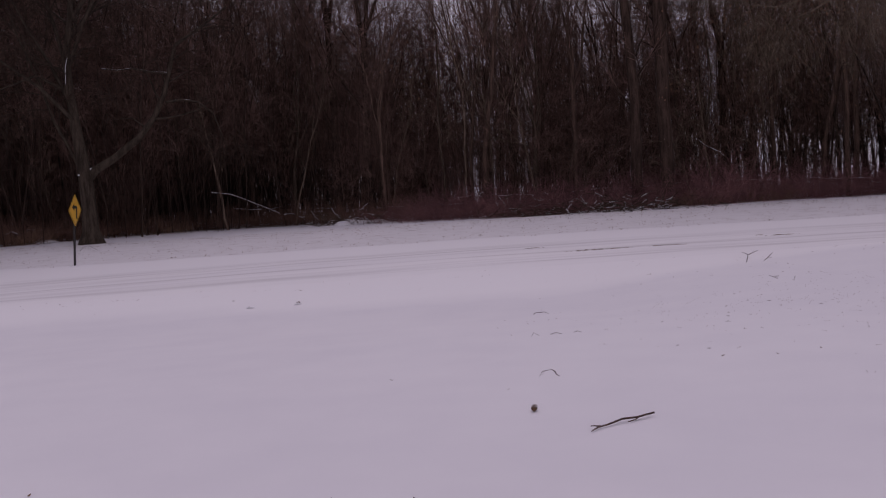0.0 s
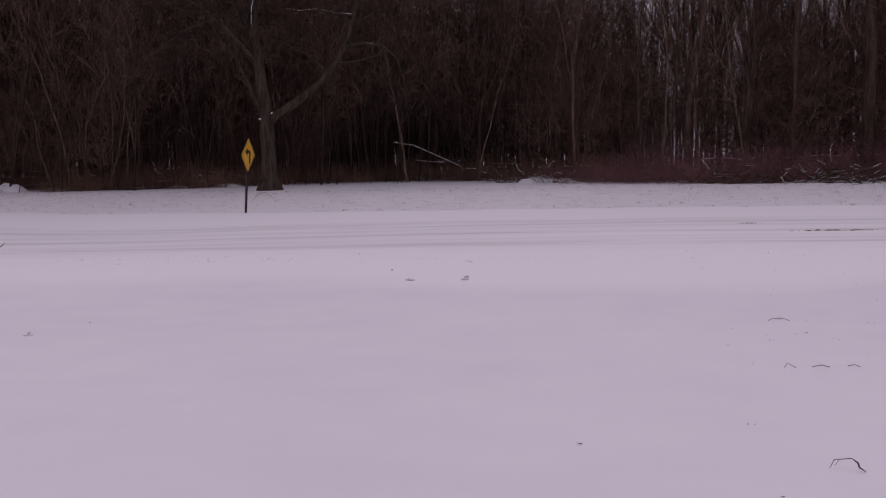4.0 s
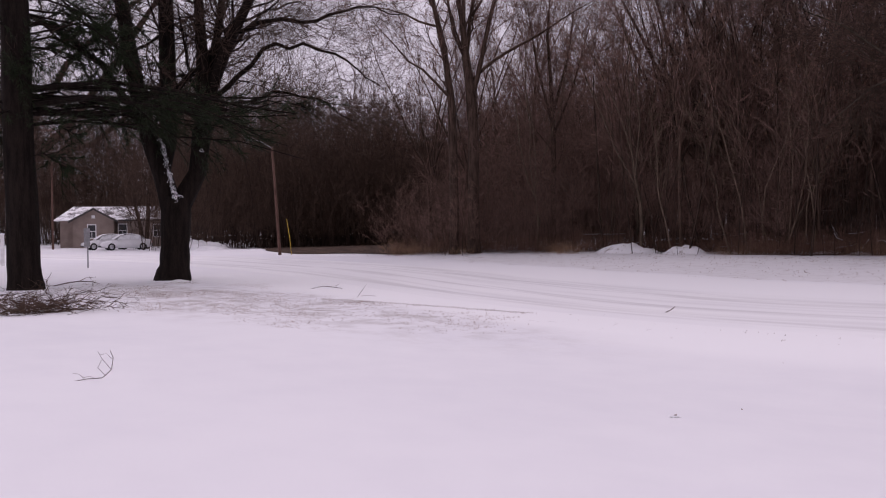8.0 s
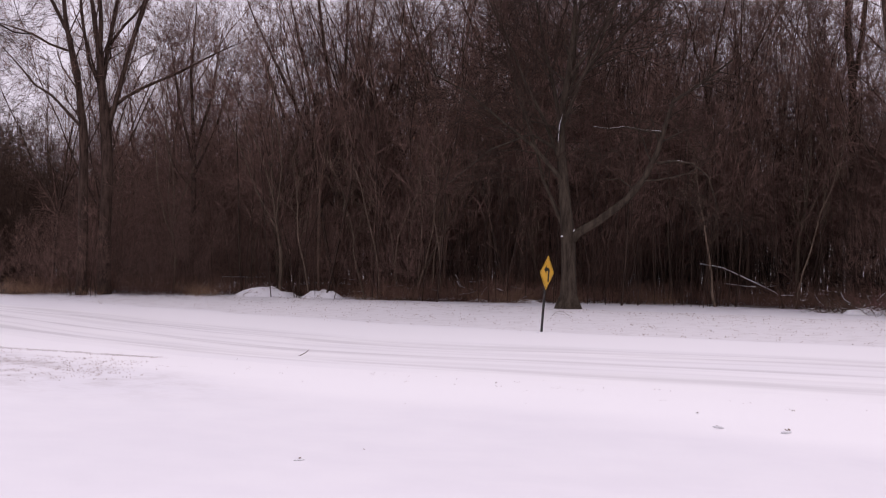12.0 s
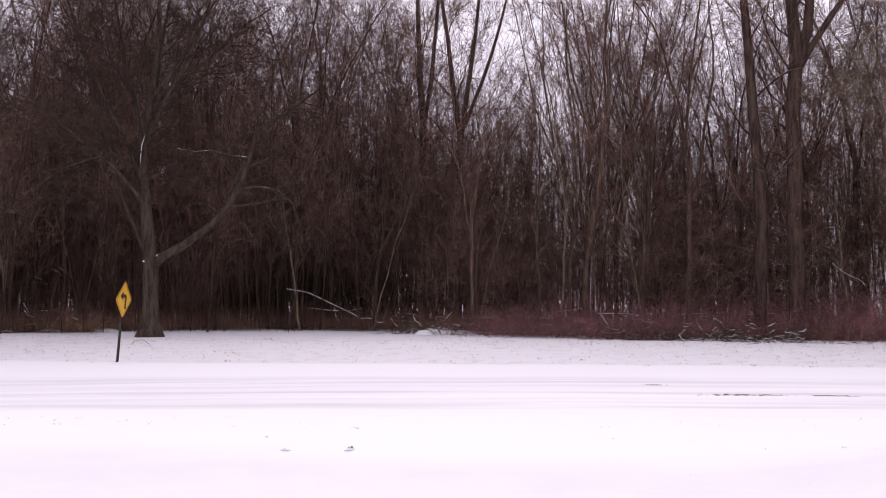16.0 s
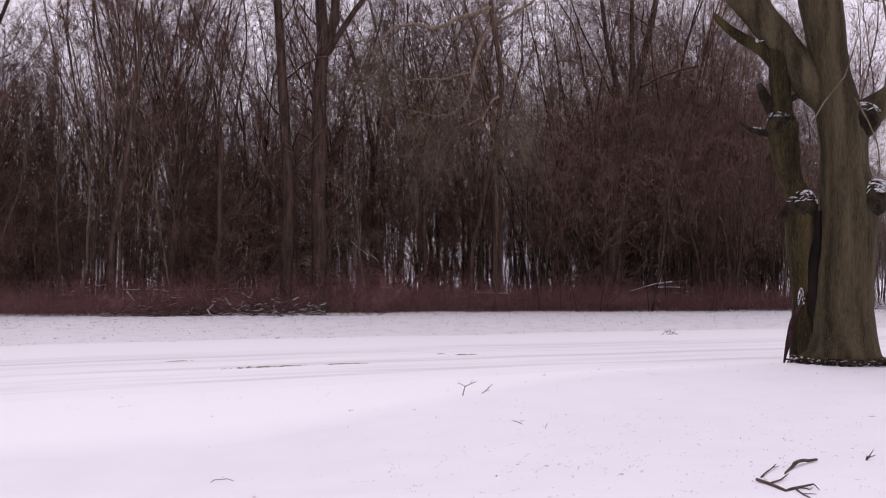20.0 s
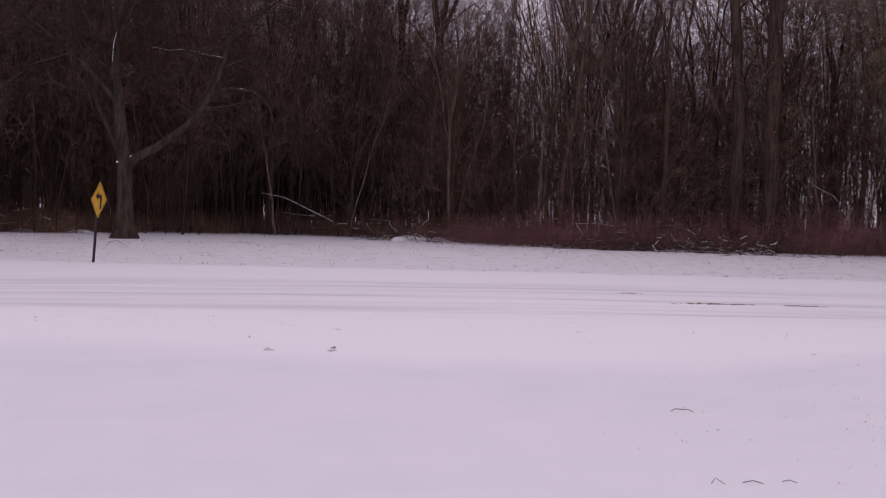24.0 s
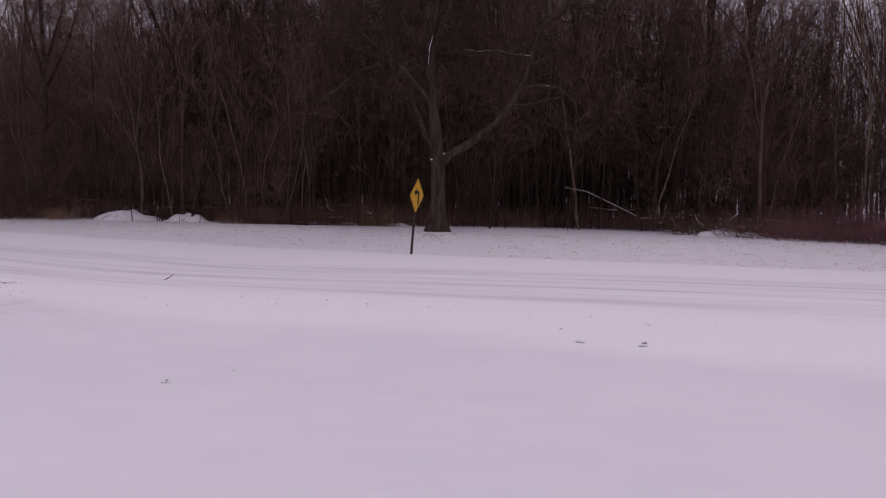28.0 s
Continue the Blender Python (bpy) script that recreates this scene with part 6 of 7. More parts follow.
fallen_log("fallen_log", [(2.2, 50, 0.4, 0.1), (4.2, 50, 0.5, 0.12), (6.4, 50.4, 0.45, 0.1)], "snow-topped log lying deep in the woods", 0.12)
fallen_log("fallen_log", [(-27.4, 40, 0.6, 0.1), (-25.2, 40.4, 0.66, 0.12), (-23.6, 40.4, 0.6, 0.1)], "snow-topped log lying deep in the woods", 0.1)
fallen_log("fallen_log", [(18.9, 33.4, 0.95, 0.03), (20.2, 33.4, 0.9, 0.035), (21.4, 33.2, 0.85, 0.03)], "thin snowy limb hanging in the brush", 0.035)
fallen_log("fallen_log", [(24.8, 30.6, 1.0, 0.05), (25.9, 30.4, 1.3, 0.05), (27.4, 30.0, 1.5, 0.03)], "pale fallen limb caught in the brush", 0.03)
fallen_log("fallen_log", [(13.1, 32.2, 2.9, 0.008), (13.5, 32.1, 2.55, 0.012), (14.0, 32.0, 2.3, 0.01), (14.25, 32.0, 1.95, 0.006)], "broken pale branch hanging on a sapling", 0.005)


rng = random.Random(29)
for k in range(44):
    x = rng.uniform(-34, 30)
    y = along(EDGE, x) + rng.uniform(1.0, 10)
    l, w, z = rng.uniform(0.5, 1.6), rng.gauss(0, 0.25), ground(x, y) + rng.uniform(0.15, 0.9)
    r0 = rng.uniform(0.03, 0.06)
    fallen_log("fallen_log", [(x - l, y, z, r0), (x, y + w, z + rng.gauss(0, 0.12), r0), (x + l, y + 2 * w, z + rng.gauss(0, 0.2), r0 * 0.7)], "snow-topped deadwood lying in the woods", r0 * 0.7)


def hanging_leaves(x, y, z, spread, count, seed):
    """Dead leaves that still cling to a tree, past counting."""
    r = random.Random(seed)
    s = Shape()
    for _ in range(count):
        c = Vector((x + r.gauss(0, spread), y + r.gauss(0, spread * 0.5), z + r.gauss(0, spread * 0.8)))
        q = Euler((r.uniform(0, 6), r.uniform(0, 6), r.uniform(0, 6))).to_matrix()
        l = r.uniform(0.03, 0.065)
        n = len(s.v)
        s.v += [c + q @ Vector(v) * l for v in ((-1, 0, 0), (0, -0.5, 0.2), (1, 0, 0), (0, 0.5, 0.2))]
        s.f += [(n, n + 1, n + 2), (n, n + 2, n + 3)]
    solo("hanging_leaves", s, LEAF_RUST, "rusty dead leaves still clinging to bare branches", "dead leaves", kind="stuff", smooth=False)


hanging_leaves(17.6, 30.6, 8.0, 0.8, 150, 1)
hanging_leaves(21.5, 30.0, 6.2, 1.5, 260, 2)
hanging_leaves(24.5, 29.4, 4.6, 1.6, 260, 3)
hanging_leaves(20.5, 30.2, 8.6, 1.8, 420, 6)
hanging_leaves(16.6, 30.6, 6.6, 1.1, 180, 7)
hanging_leaves(26.4, 29.0, 7.2, 1.6, 320, 8)
hanging_leaves(12.3, 31.9, 4.9, 0.3, 30, 4)
for k, (x, y, z, spread, count) in enumerate(((14.6, 31.6, 7.6, 1.3, 320), (18.8, 30.6, 7.6, 0.9, 300), (22.4, 30.6, 7.4, 1.4, 460), (23.8, 30.2, 5.6, 1.3, 420), (27.4, 29.0, 5.2, 1.6, 520), (29.4, 28.6, 6.6, 1.7, 560), (31.0, 28.0, 4.2, 1.4, 420), (20.4, 31.0, 5.2, 1.6, 260), (16.2, 31.6, 5.4, 1.6, 220), (2.6, 36.6, 7.0, 1.4, 120), (-19.0, 35.6, 6.4, 1.8, 260), (-16.6, 36.4, 7.6, 1.2, 220))):
    hanging_leaves(x, y, z, spread, count, 20 + k)
hanging_leaves(-15.5, 37.0, 7.2, 1.2, 120, 5)


# ---- snow heaps ----
def mound(name, x, y, rx, ry, rz, seed, label, material=SNOW_CAP):
    r = random.Random(seed)
    s = Shape()
    n = 15
    for a in range(n):
        for b in range(n):
            u, v = -1.25 + 2.5 * a / (n - 1), -1.25 + 2.5 * b / (n - 1)
            d = math.hypot(u, v)
            h = max(0.0, 1 - d * d * 0.72) ** 1.2 * (1 + 0.5 * noise.noise(Vector((u * 1.6 + seed * 7, v * 1.6, 0.5)))) + 0.2 * noise.noise(Vector((u * 5 + seed, v * 5, 2.5)))
            s.v.append(Vector((u * rx, v * ry, (h if d < 1.1 else -0.1) * rz - 0.02)))
    s.f = [(a * n + b, (a + 1) * n + b, (a + 1) * n + b + 1, a * n + b + 1) for a in range(n - 1) for b in range(n - 1)]
    return solo(name, s, material, label, "snow pile", "snow piles", at=facing(x, y))


mound("snow_pile", -24.3, 33.2, 1.2, 1.0, 0.5, 1, "ploughed snow pile with brown grit beside woods", SNOW_DIRTY)
mound("snow_pile", -21.75, 33.7, 0.8, 0.8, 0.38, 2, "small ploughed snow pile with brown grit", SNOW_DIRTY)
for k, (x, y, rx, rz) in enumerate(((-59.2, 32.6, 1.0, 0.3), (-60.6, 33.0, 1.5, 0.55), (-62.3, 33.6, 1.7, 0.72), (-64.2, 34.4, 1.5, 0.6), (-66.0, 35.2, 1.3, 0.4))):
    mound("snow_pile", x, y, rx, 1.1, rz, 3 + k, "lumpy ploughed snow bank beside a side road")

# bare ground under the trees beyond the light pole
BARE = [(-104, 64), (-75, 46), (-60, 37.5), (-50, 31.6), (-44, 29.8), (-36, 30.6)]


def between(near, far, x0, x1, lift, wobble, seed):
    """The ground between two lines of the plan."""
    s, n, k = Shape(), 60, 14
    for i in range(n + 1):
        x = x0 + (x1 - x0) * i / n
        a, b = along(near, x) + wobble * noise.noise(Vector((x * 0.3, seed, 0.7))), along(far, x) + 1.2
        for c in range(k + 1):
            y = a + (max(b, a + 0.2) - a) * c / k
            s.v.append(Vector((x, y, ground(x, y) + lift)))
    s.f = [(i * (k + 1) + c, (i + 1) * (k + 1) + c, (i + 1) * (k + 1) + c + 1, i * (k + 1) + c + 1) for i in range(n) for c in range(k)]
    return s


solo("bare_ground", between(BARE, EDGE, -104, -36, 0.02, 0.9, 5), LITTER, "bare brown leaf-strewn ground beside the woods", "bare ground", kind="structure")


# ---- warning sign ----
def warning_sign():
    lean = Matrix.Rotation(math.atan2(0.145, 2.09), 4, "Y")
    yaw = math.degrees(math.atan2(-0.08, 0.997))
    t = thing("warning_sign", "yellow diamond turn warning sign on a leaning dark post", "road sign", at=pose(-8.28, 23.3, ground(-8.28, 23.3) - 0.03) @ lean @ pose(0, 0, 0, 0, 0, yaw))
    post, plate, rim, arrow, bolts, snow = Shape(), Shape(), Shape(), Shape(), Shape(), Shape()
    for y0, y1 in ((-0.035, -0.025), (0.025, 0.035)):
        post.box(-0.02, y0, -0.3, 0.02, y1, 1.75)
    post.box(-0.02, -0.025, -0.3, -0.008, 0.025, 1.75)
    h, c = 0.475, 1.635
    k = 0.04

    def diamond(s, x, h, d):
        pts = []
        for a in range(4):
            for o in (-0.5, 0.0, 0.5):
                w = math.pi / 2 * a
                v = Vector((math.cos(w), math.sin(w)))
                n = Vector((-math.sin(w), math.cos(w)))
                p = v * (h - k + (0.012 if o == 0 else 0)) + n * (o * 2 * k * 0.7)
                pts.append((x, p[0], c + p[1]))
        s.poly(pts, (d, 0, 0))

    diamond(plate, 0.022, h, 0.004)
    # a thin black line inside the edge, made of four bars
    for a in range(4):
        w0, w1 = math.pi / 2 * a, math.pi / 2 * (a + 1)
        o, i = h - 0.05, h - 0.066
        rim.poly([(0.0262, math.cos(w0) * o, c + math.sin(w0) * o), (0.0262, math.cos(w1) * o, c + math.sin(w1) * o), (0.0262, math.cos(w1) * i, c + math.sin(w1) * i), (0.0262, math.cos(w0) * i, c + math.sin(w0) * i)], (0.0015, 0, 0))
    # the bent arrow: a shaft that rises, turns and ends in a head
    arrow.poly([(0.0265, 0.06, c - 0.24), (0.0265, 0.15, c - 0.24), (0.0265, 0.15, c + 0.07), (0.0265, 0.10, c + 0.13), (0.0265, -0.05, c + 0.13), (0.0265, -0.05, c + 0.045), (0.0265, 0.045, c + 0.045), (0.0265, 0.06, c + 0.02)], (0.002, 0, 0))
    arrow.poly([(0.0265, -0.05, c - 0.02), (0.0265, -0.05, c + 0.2), (0.0265, -0.21, c + 0.09)], (0.002, 0, 0))
    for z in (c - 0.32, c + 0.32):
        bolts.tube([Vector((0.02, 0, z)), Vector((0.031, 0, z))], (0.012, 0.012), 8)
    snow.blob((0, 0, 0.02), 0.12, 0.12, 0.05, 3, 9, 0.2)
    part("post", post, METAL_DARK, t, "dark steel channel post", smooth=False)
    p = part("plate", plate, SIGN_YELLOW, t, "yellow diamond plate", smooth=False)
    part("border", rim, SIGN_BLACK, p, smooth=False)
    part("arrow", arrow, SIGN_BLACK, p, "black bent arrow", smooth=False)
    part("bolt", bolts, METAL_GREY, p)
    part("snow_cap", snow, SNOW_CAP, t, "snow at the foot of the post")


warning_sign()


# ---- poles and posts ----
def light_pole(x, y, h, lean, label, arm):
    t = thing("light_pole" if arm else "utility_pole", label, "pole", at=facing(x, y))
    p, a, l, st = Shape(), Shape(), Shape(), Shape()
    p.tube([Vector((0, 0, -0.3)), Vector((lean * 0.5, 0, h * 0.5)), Vector((lean, 0, h))], (0.095, 0.08, 0.065), 10)
    part("pole", p, POLE_WOOD, t)
    if arm:
        a.tube([Vector((lean, -0.08, h - 0.1)), Vector((lean - 0.5, -0.1, h + 0.2)), Vector((lean - 1.05, -0.1, h + 0.42))], (0.028, 0.025, 0.022), 7)
        l.blob((lean - 1.2, -0.1, h + 0.36), 0.13, 0.06, 0.05, 4, 9, 0.03, random, half=False)
        part("arm", a, METAL_GREY, t)
        part("lamp_head", l, METAL_GREY, t)
    else:
        a.box(-0.75, -0.06, h - 0.35, 0.75, 0.06, h - 0.22)
        part("crossarm", a, POLE_WOOD, t, smooth=False)
        for u in (-0.65, 0.0, 0.65):
            st.tube([Vector((u, 0, h - 0.22)), Vector((u, 0, h - 0.05))], (0.03, 0.045), 7)
        part("insulator", st, METAL_GREY, t)


light_pole(-43.6, 28.1, 5.9, -0.36, "brown wooden light pole with a metal arm", True)
light_pole(-81.9, 30.2, 10.5, 0.05, "brown wooden utility pole near a house", False)

t = thing("marker_post", "thin leaning yellow plastic marker post in snow", "marker post", at=facing(-42.9, 28.4))
s = Shape()
s.tube([Vector((0, 0, -0.2)), Vector((-0.12, 0, 1.0)), Vector((-0.26, 0, 1.92))], (0.014, 0.014, 0.014), 7)
part("post", s, YELLOW_PLASTIC, t)
s = Shape()
s.tube([Vector((-0.26, 0, 1.9)), Vector((-0.266, 0, 1.97))], (0.017, 0.013), 7)
part("cap", s, YELLOW_PLASTIC, t)

t = thing("small_sign", "small grey sign seen edge-on on a steel post", "sign", at=facing(-37.6, 15.0))
s = Shape()
s.box(-0.03, -0.03, -0.2, 0.03, 0.03, 1.62)
part("post", s, METAL_GREY, t, smooth=False)
s = Shape()
s.box(-0.14, -0.055, 0.85, 0.1, -0.033, 1.6)
part("plate", s, METAL_GREY, t, smooth=False)

# a white board fence that ends in a capped post
t = thing("white_fence", "white board fence panel ending in a capped post", "fence", at=facing(-43.4, 13.6))
s = Shape()
s.box(-0.08, -0.08, -0.2, 0.08, 0.08, 1.36)
part("post", s, WHITE_PAINT, t, smooth=False)
s = Shape()
s.box(-0.1, -0.1, 1.36, 0.1, 0.1, 1.41)
part("cap", s, SNOW_CAP, t, smooth=False)
for k in range(17):
    s = Shape()
    s.box(-0.24 - 0.15 * k, -0.02, 0.04, -0.095 - 0.15 * k, 0.02, 1.28)
    part("board", s, WHITE_PAINT, t, smooth=False)
for z in (0.12, 1.18):
    s = Shape()
    s.box(-2.64, -0.045, z, -0.08, -0.021, z + 0.1)
    part("rail", s, WHITE_PAINT, t, smooth=False)


# ---- house ----
def house():
    t = thing("house", "small one-storey beige house with a snow-patched roof", "house", at=facing(-84.5, 36.6, -0.02))
    body, gable, roof, groof, snow, fascia = Shape(), Shape(), Shape(), Shape(), Shape(), Shape()
    z = 2.55
    body.box(-4.5, 0.9, -0.4, 6.2, 7.5, z)
    part("wall", body, SIDING, t, smooth=False)
    # front gable wing
    g0, g1, gz = -3.35, 0.15, 3.5
    gable.poly([(g0, -0.6, -0.4), (g1, -0.6, -0.4), (g1, -0.6, z), ((g0 + g1) / 2, -0.6, gz), (g0, -0.6, z)], (0, 1.6, 0))
    wing = part("gable_wing", gable, SIDING, t, smooth=False)
    # lap lines of the siding
    laps = Shape()
    for k in range(13):
        h = 0.05 + k * 0.19
        laps.box(g0, -0.617, h, g1, -0.6005, h + 0.02)
    part("siding_lap", laps, SIDING, wing, smooth=False)
    laps = Shape()
    for k in range(13):
        h = 0.05 + k * 0.19
        laps.box(g1 + 0.02, 0.883, h, 6.2, 0.8995, h + 0.02)
        laps.box(-4.5, 0.883, h, g0 - 0.02, 0.8995, h + 0.02)
    part("siding_lap", laps, SIDING, t, smooth=False)
    # main roof with a hipped end
    rz = 3.78
    a = [(-5.0, 0.4, z - 0.05), (6.7, 0.4, z - 0.05), (6.7, 4.2, rz), (-3.4, 4.2, rz)]
    roof.poly(a, (0, 0, 0.12))
    roof.poly([(6.7, 8.0, z - 0.05), (-5.0, 8.0, z - 0.05), (-3.4, 4.2, rz), (6.7, 4.2, rz)], (0, 0, 0.12))
    roof.poly([(-5.0, 8.0, z - 0.05), (-5.0, 0.4, z - 0.05), (-3.4, 4.2, rz)], (0, 0, 0.12))
    r = part("roof", roof, ROOF_SNOW, t, "dark shingle roof patched with snow", smooth=False)
    mid = (g0 + g1) / 2
    groof.poly([(g0 - 0.35, -0.95, z - 0.14), (mid, -0.95, gz + 0.1), (mid, 4.0, gz + 0.1), (g0 - 0.35, 1.6, z - 0.14)], (0, 0, 0.1))
    groof.poly([(mid, -0.95, gz + 0.1), (g1 + 0.35, -0.95, z - 0.14), (g1 + 0.35, 1.6, z - 0.14), (mid, 4.0, gz + 0.1)], (0, 0, 0.1))
    part("gable_roof", groof, ROOF_SNOW, t, smooth=False)
    for s0, s1 in (((g0 - 0.37, z - 0.15), (mid, gz + 0.09)), ((mid, gz + 0.09), (g1 + 0.37, z - 0.15))):
        fascia.poly([(s0[0], -0.99, s0[1] - 0.1), (s1[0], -0.99, s1[1] - 0.1), (s1[0], -0.99, s1[1] + 0.1), (s0[0], -0.99, s0[1] + 0.1)], (0, 0.035, 0))
    part("fascia", fascia, ROOF_DARK, t, smooth=False)
    soffit = Shape()
    soffit.box(g1 + 0.4, 0.36, z - 0.1, 6.7, 0.4, z + 0.06)
    part("gutter", soffit, ROOF_DARK, t, smooth=False)

    def window(x, y, z0, w, h):
        f, g, m = Shape(), Shape(), Shape()
        for b in ((x - w / 2 - 0.09, z0 - 0.09, x - w / 2, z0 + h + 0.09), (x + w / 2, z0 - 0.09, x + w / 2 + 0.09, z0 + h + 0.09), (x - w / 2, z0 - 0.09, x + w / 2, z0), (x - w / 2, z0 + h, x + w / 2, z0 + h + 0.09)):
            f.box(b[0], y - 0.06, b[1], b[2], y - 0.002, b[3])
        g.box(x - w / 2, y - 0.03, z0, x + w / 2, y - 0.004, z0 + h)
        m.box(x - w / 2, y - 0.05, z0 + h * 0.48, x + w / 2, y - 0.031, z0 + h * 0.54)
        m.box(x - 0.025, y - 0.045, z0, x + 0.025, y - 0.0312, z0 + h * 0.48)
        win = part("window", f, WHITE_PAINT, t, "white-framed sash window", smooth=False)
        part("pane", g, WINDOW_GLASS, win, smooth=False)
        part("glazing_bar", m, WHITE_PAINT, win, smooth=False)

    window(-1.75, -0.6, 0.95, 0.62, 1.15)
    window(0.95, 0.9, 1.0, 0.68, 1.15)
    window(4.05, 0.9, 1.0, 0.62, 1.1)
    v = Shape()
    v.box(mid - 0.15, -0.63, 2.72, mid + 0.15, -0.602, 3.0)
    part("gable_vent", v, WHITE_PAINT, t, smooth=False)


house()


# ---- cars ----
def car(x, y, yaw, label):
    t = thing("car", label, "car", "cars parked by the house", at=pose(x, y, ground(x, y), 0, 0, yaw) @ Matrix.Diagonal((0.86, 0.9, 0.9, 1)))
    body, glass, snow = Shape(), Shape(), Shape()
    # sections along the length: x, half width, sill, belt height
    secs = [(-2.32, 0.62, 0.42, 0.72), (-2.22, 0.78, 0.28, 0.92), (-1.75, 0.88, 0.22, 0.98), (-0.9, 0.9, 0.2, 0.98), (0.4, 0.9, 0.2, 0.95), (1.1, 0.9, 0.2, 0.90), (1.75, 0.87, 0.22, 0.80), (2.2, 0.76, 0.28, 0.68), (2.33, 0.58, 0.38, 0.55)]
    for px, w, a, b in secs:
        body.v += [Vector((px, -w * 0.92, a)), Vector((px, -w, a + (b - a) * 0.45)), Vector((px, -w * 0.93, b)), Vector((px, 0, b + 0.03)), Vector((px, w * 0.93, b)), Vector((px, w, a + (b - a) * 0.45)), Vector((px, w * 0.92, a)), Vector((px, 0, a))]
    for i in range(len(secs) - 1):
        for k in range(8):
            a, b = i * 8 + k, i * 8 + (k + 1) % 8
            body.f.append((a, b, b + 8, a + 8))
    body.f.append(tuple(range(7, -1, -1)))
    body.f.append(tuple(range(len(body.v) - 8, len(body.v))))
    part("body", body, CAR_WHITE, t)
    roof = Shape()
    hoop = [(-1.75, 0.80, 0.98), (-1.2, 0.66, 1.34), (-0.5, 0.62, 1.44), (0.2, 0.63, 1.43), (0.6, 0.66, 1.33), (1.25, 0.78, 0.93)]
    for px, w, h in hoop:
        roof.v += [Vector((px, -w, h)), Vector((px, -w * 0.6, h + 0.04)), Vector((px, w * 0.6, h + 0.04)), Vector((px, w, h))]
    for i in range(len(hoop) - 1):
        for k in range(3):
            a = i * 4 + k
            roof.f.append((a, a + 1, a + 5, a + 4))
    part("roof", roof, SNOW_CAP, t, "snow-covered roof and screens")
    for side in (-1, 1):
        g = Shape()
        g.poly([(-1.5, side * 0.86, 0.97), (0.95, side * 0.86, 0.95), (0.55, side * 0.69, 1.3), (-0.5, side * 0.645, 1.41), (-1.15, side * 0.69, 1.31)][::side], (0, side * 0.006, 0))
        part("side_window", g, CAR_GLASS, t, "frosted side window", smooth=False)
        p = Shape()
        p.box(-0.33, side * 0.70 - 0.05, 0.95, -0.26, side * 0.70 + 0.17 * (side > 0) + (0.0 if side > 0 else 0.05), 1.38)
        part("door_pillar", p, CAR_WHITE, t, smooth=False)
        m = Shape()
        m.blob((0.85, side * 1.0, 0.94), 0.1, 0.09, 0.1, 3, 8, 0.03, random, half=False)
        part("wing_mirror", m, CAR_WHITE, t)
        for px in (-1.4, 1.42):
            w = Shape()
            w.tube([Vector((px, side * 0.74, 0.32)), Vector((px, side * 0.93, 0.32))], (0.325, 0.325), 18)
            tyre = part("wheel", w, RUBBER, t)
            w = Shape()
            w.tube([Vector((px, side * 0.925, 0.32)), Vector((px, side * 0.94, 0.32))], (0.21, 0.19), 14)
            part("rim", w, RIM, tyre)
        l = Shape()
        l.box(-2.3, side * 0.62 - 0.12, 0.66, -2.2, side * 0.62 + 0.12, 0.82)
        part("tail_lamp", l, LAMP_RED, t, smooth=False)
        l = Shape()
        l.blob((2.1, side * 0.62, 0.58), 0.16, 0.13, 0.09, 3, 8, 0.03, random, half=False)
        part("head_lamp", l, LAMP_CLEAR, t)
    b = Shape()
    b.box(2.2, -0.6, 0.3, 2.36, 0.6, 0.42)
    part("grille", b, SIGN_BLACK, t, smooth=False)


car(-72.95, 32.65, 256, "white snow-dusted saloon car parked by a house")
car(-76.25, 32.55, 258, "white snow-dusted car parked beside another")


# ---- picnic tables under the far trees ----
def picnic_table(x, y, yaw):
    t = thing("picnic_table", "wooden picnic table with snow on top", "picnic table", "far picnic tables", at=on(x, y, yaw))
    top = Shape()
    top.box(-0.95, -0.38, 0.70, 0.95, 0.38, 0.75)
    part("tabletop", top, POLE_WOOD, t, smooth=False)
    for side in (-1, 1):
        b = Shape()
        b.box(-0.95, side * 0.75 - 0.13, 0.42, 0.95, side * 0.75 + 0.13, 0.47)
        part("bench", b, POLE_WOOD, t, smooth=False)
        for u in (-0.7, 0.7):
            l = Shape()
            l.tube([Vector((u, side * 0.72, -0.05)), Vector((u, side * 0.25, 0.72))], (0.045, 0.045), 4)
            part("leg", l, POLE_WOOD, t)
    s = Shape()
    s.box(-0.93, -0.36, 0.75, 0.93, 0.36, 0.86)
    part("snow_cap", s, SNOW_CAP, t, "slab of snow on the tabletop")


for x, y, w in ((-94, 55, 20), (-97, 56.5, 70), (-91.5, 55, -15)):
    picnic_table(x, y, w)


# ---- things lying on the lawn ----
def lay(x, y, rz=0.0, dz=0.0):
    return facing(x, y, dz) @ pose(0, 0, 0, 0, 0, rz)


t = thing("stick", "dark crooked stick lying on the snow", "stick", at=on(1.6, 1.27, 22, 0.008))
s = Shape()
rng = random.Random(3)
limbs(s, rng, [[(-0.25, -0.05, 0.0, 0.003), (-0.18, -0.015, 0.004, 0.005), (-0.1, 0.0, 0.004, 0.006), (0.02, 0.02, 0.014, 0.0065), (0.12, 0.015, 0.008, 0.007), (0.25, 0.02, 0.014, 0.0065)]], 8)
part("stem", s, STICK, t)
s = Shape()
limbs(s, rng, [[(-0.15, -0.005, 0.004, 0.004), (-0.19, 0.008, 0.01, 0.004), (-0.21, 0.01, 0.012, 0.003)], [(0.13, 0.01, 0.008, 0.004), (0.1, -0.005, 0.004, 0.0035), (0.03, -0.02, 0.002, 0.003)]], 6)
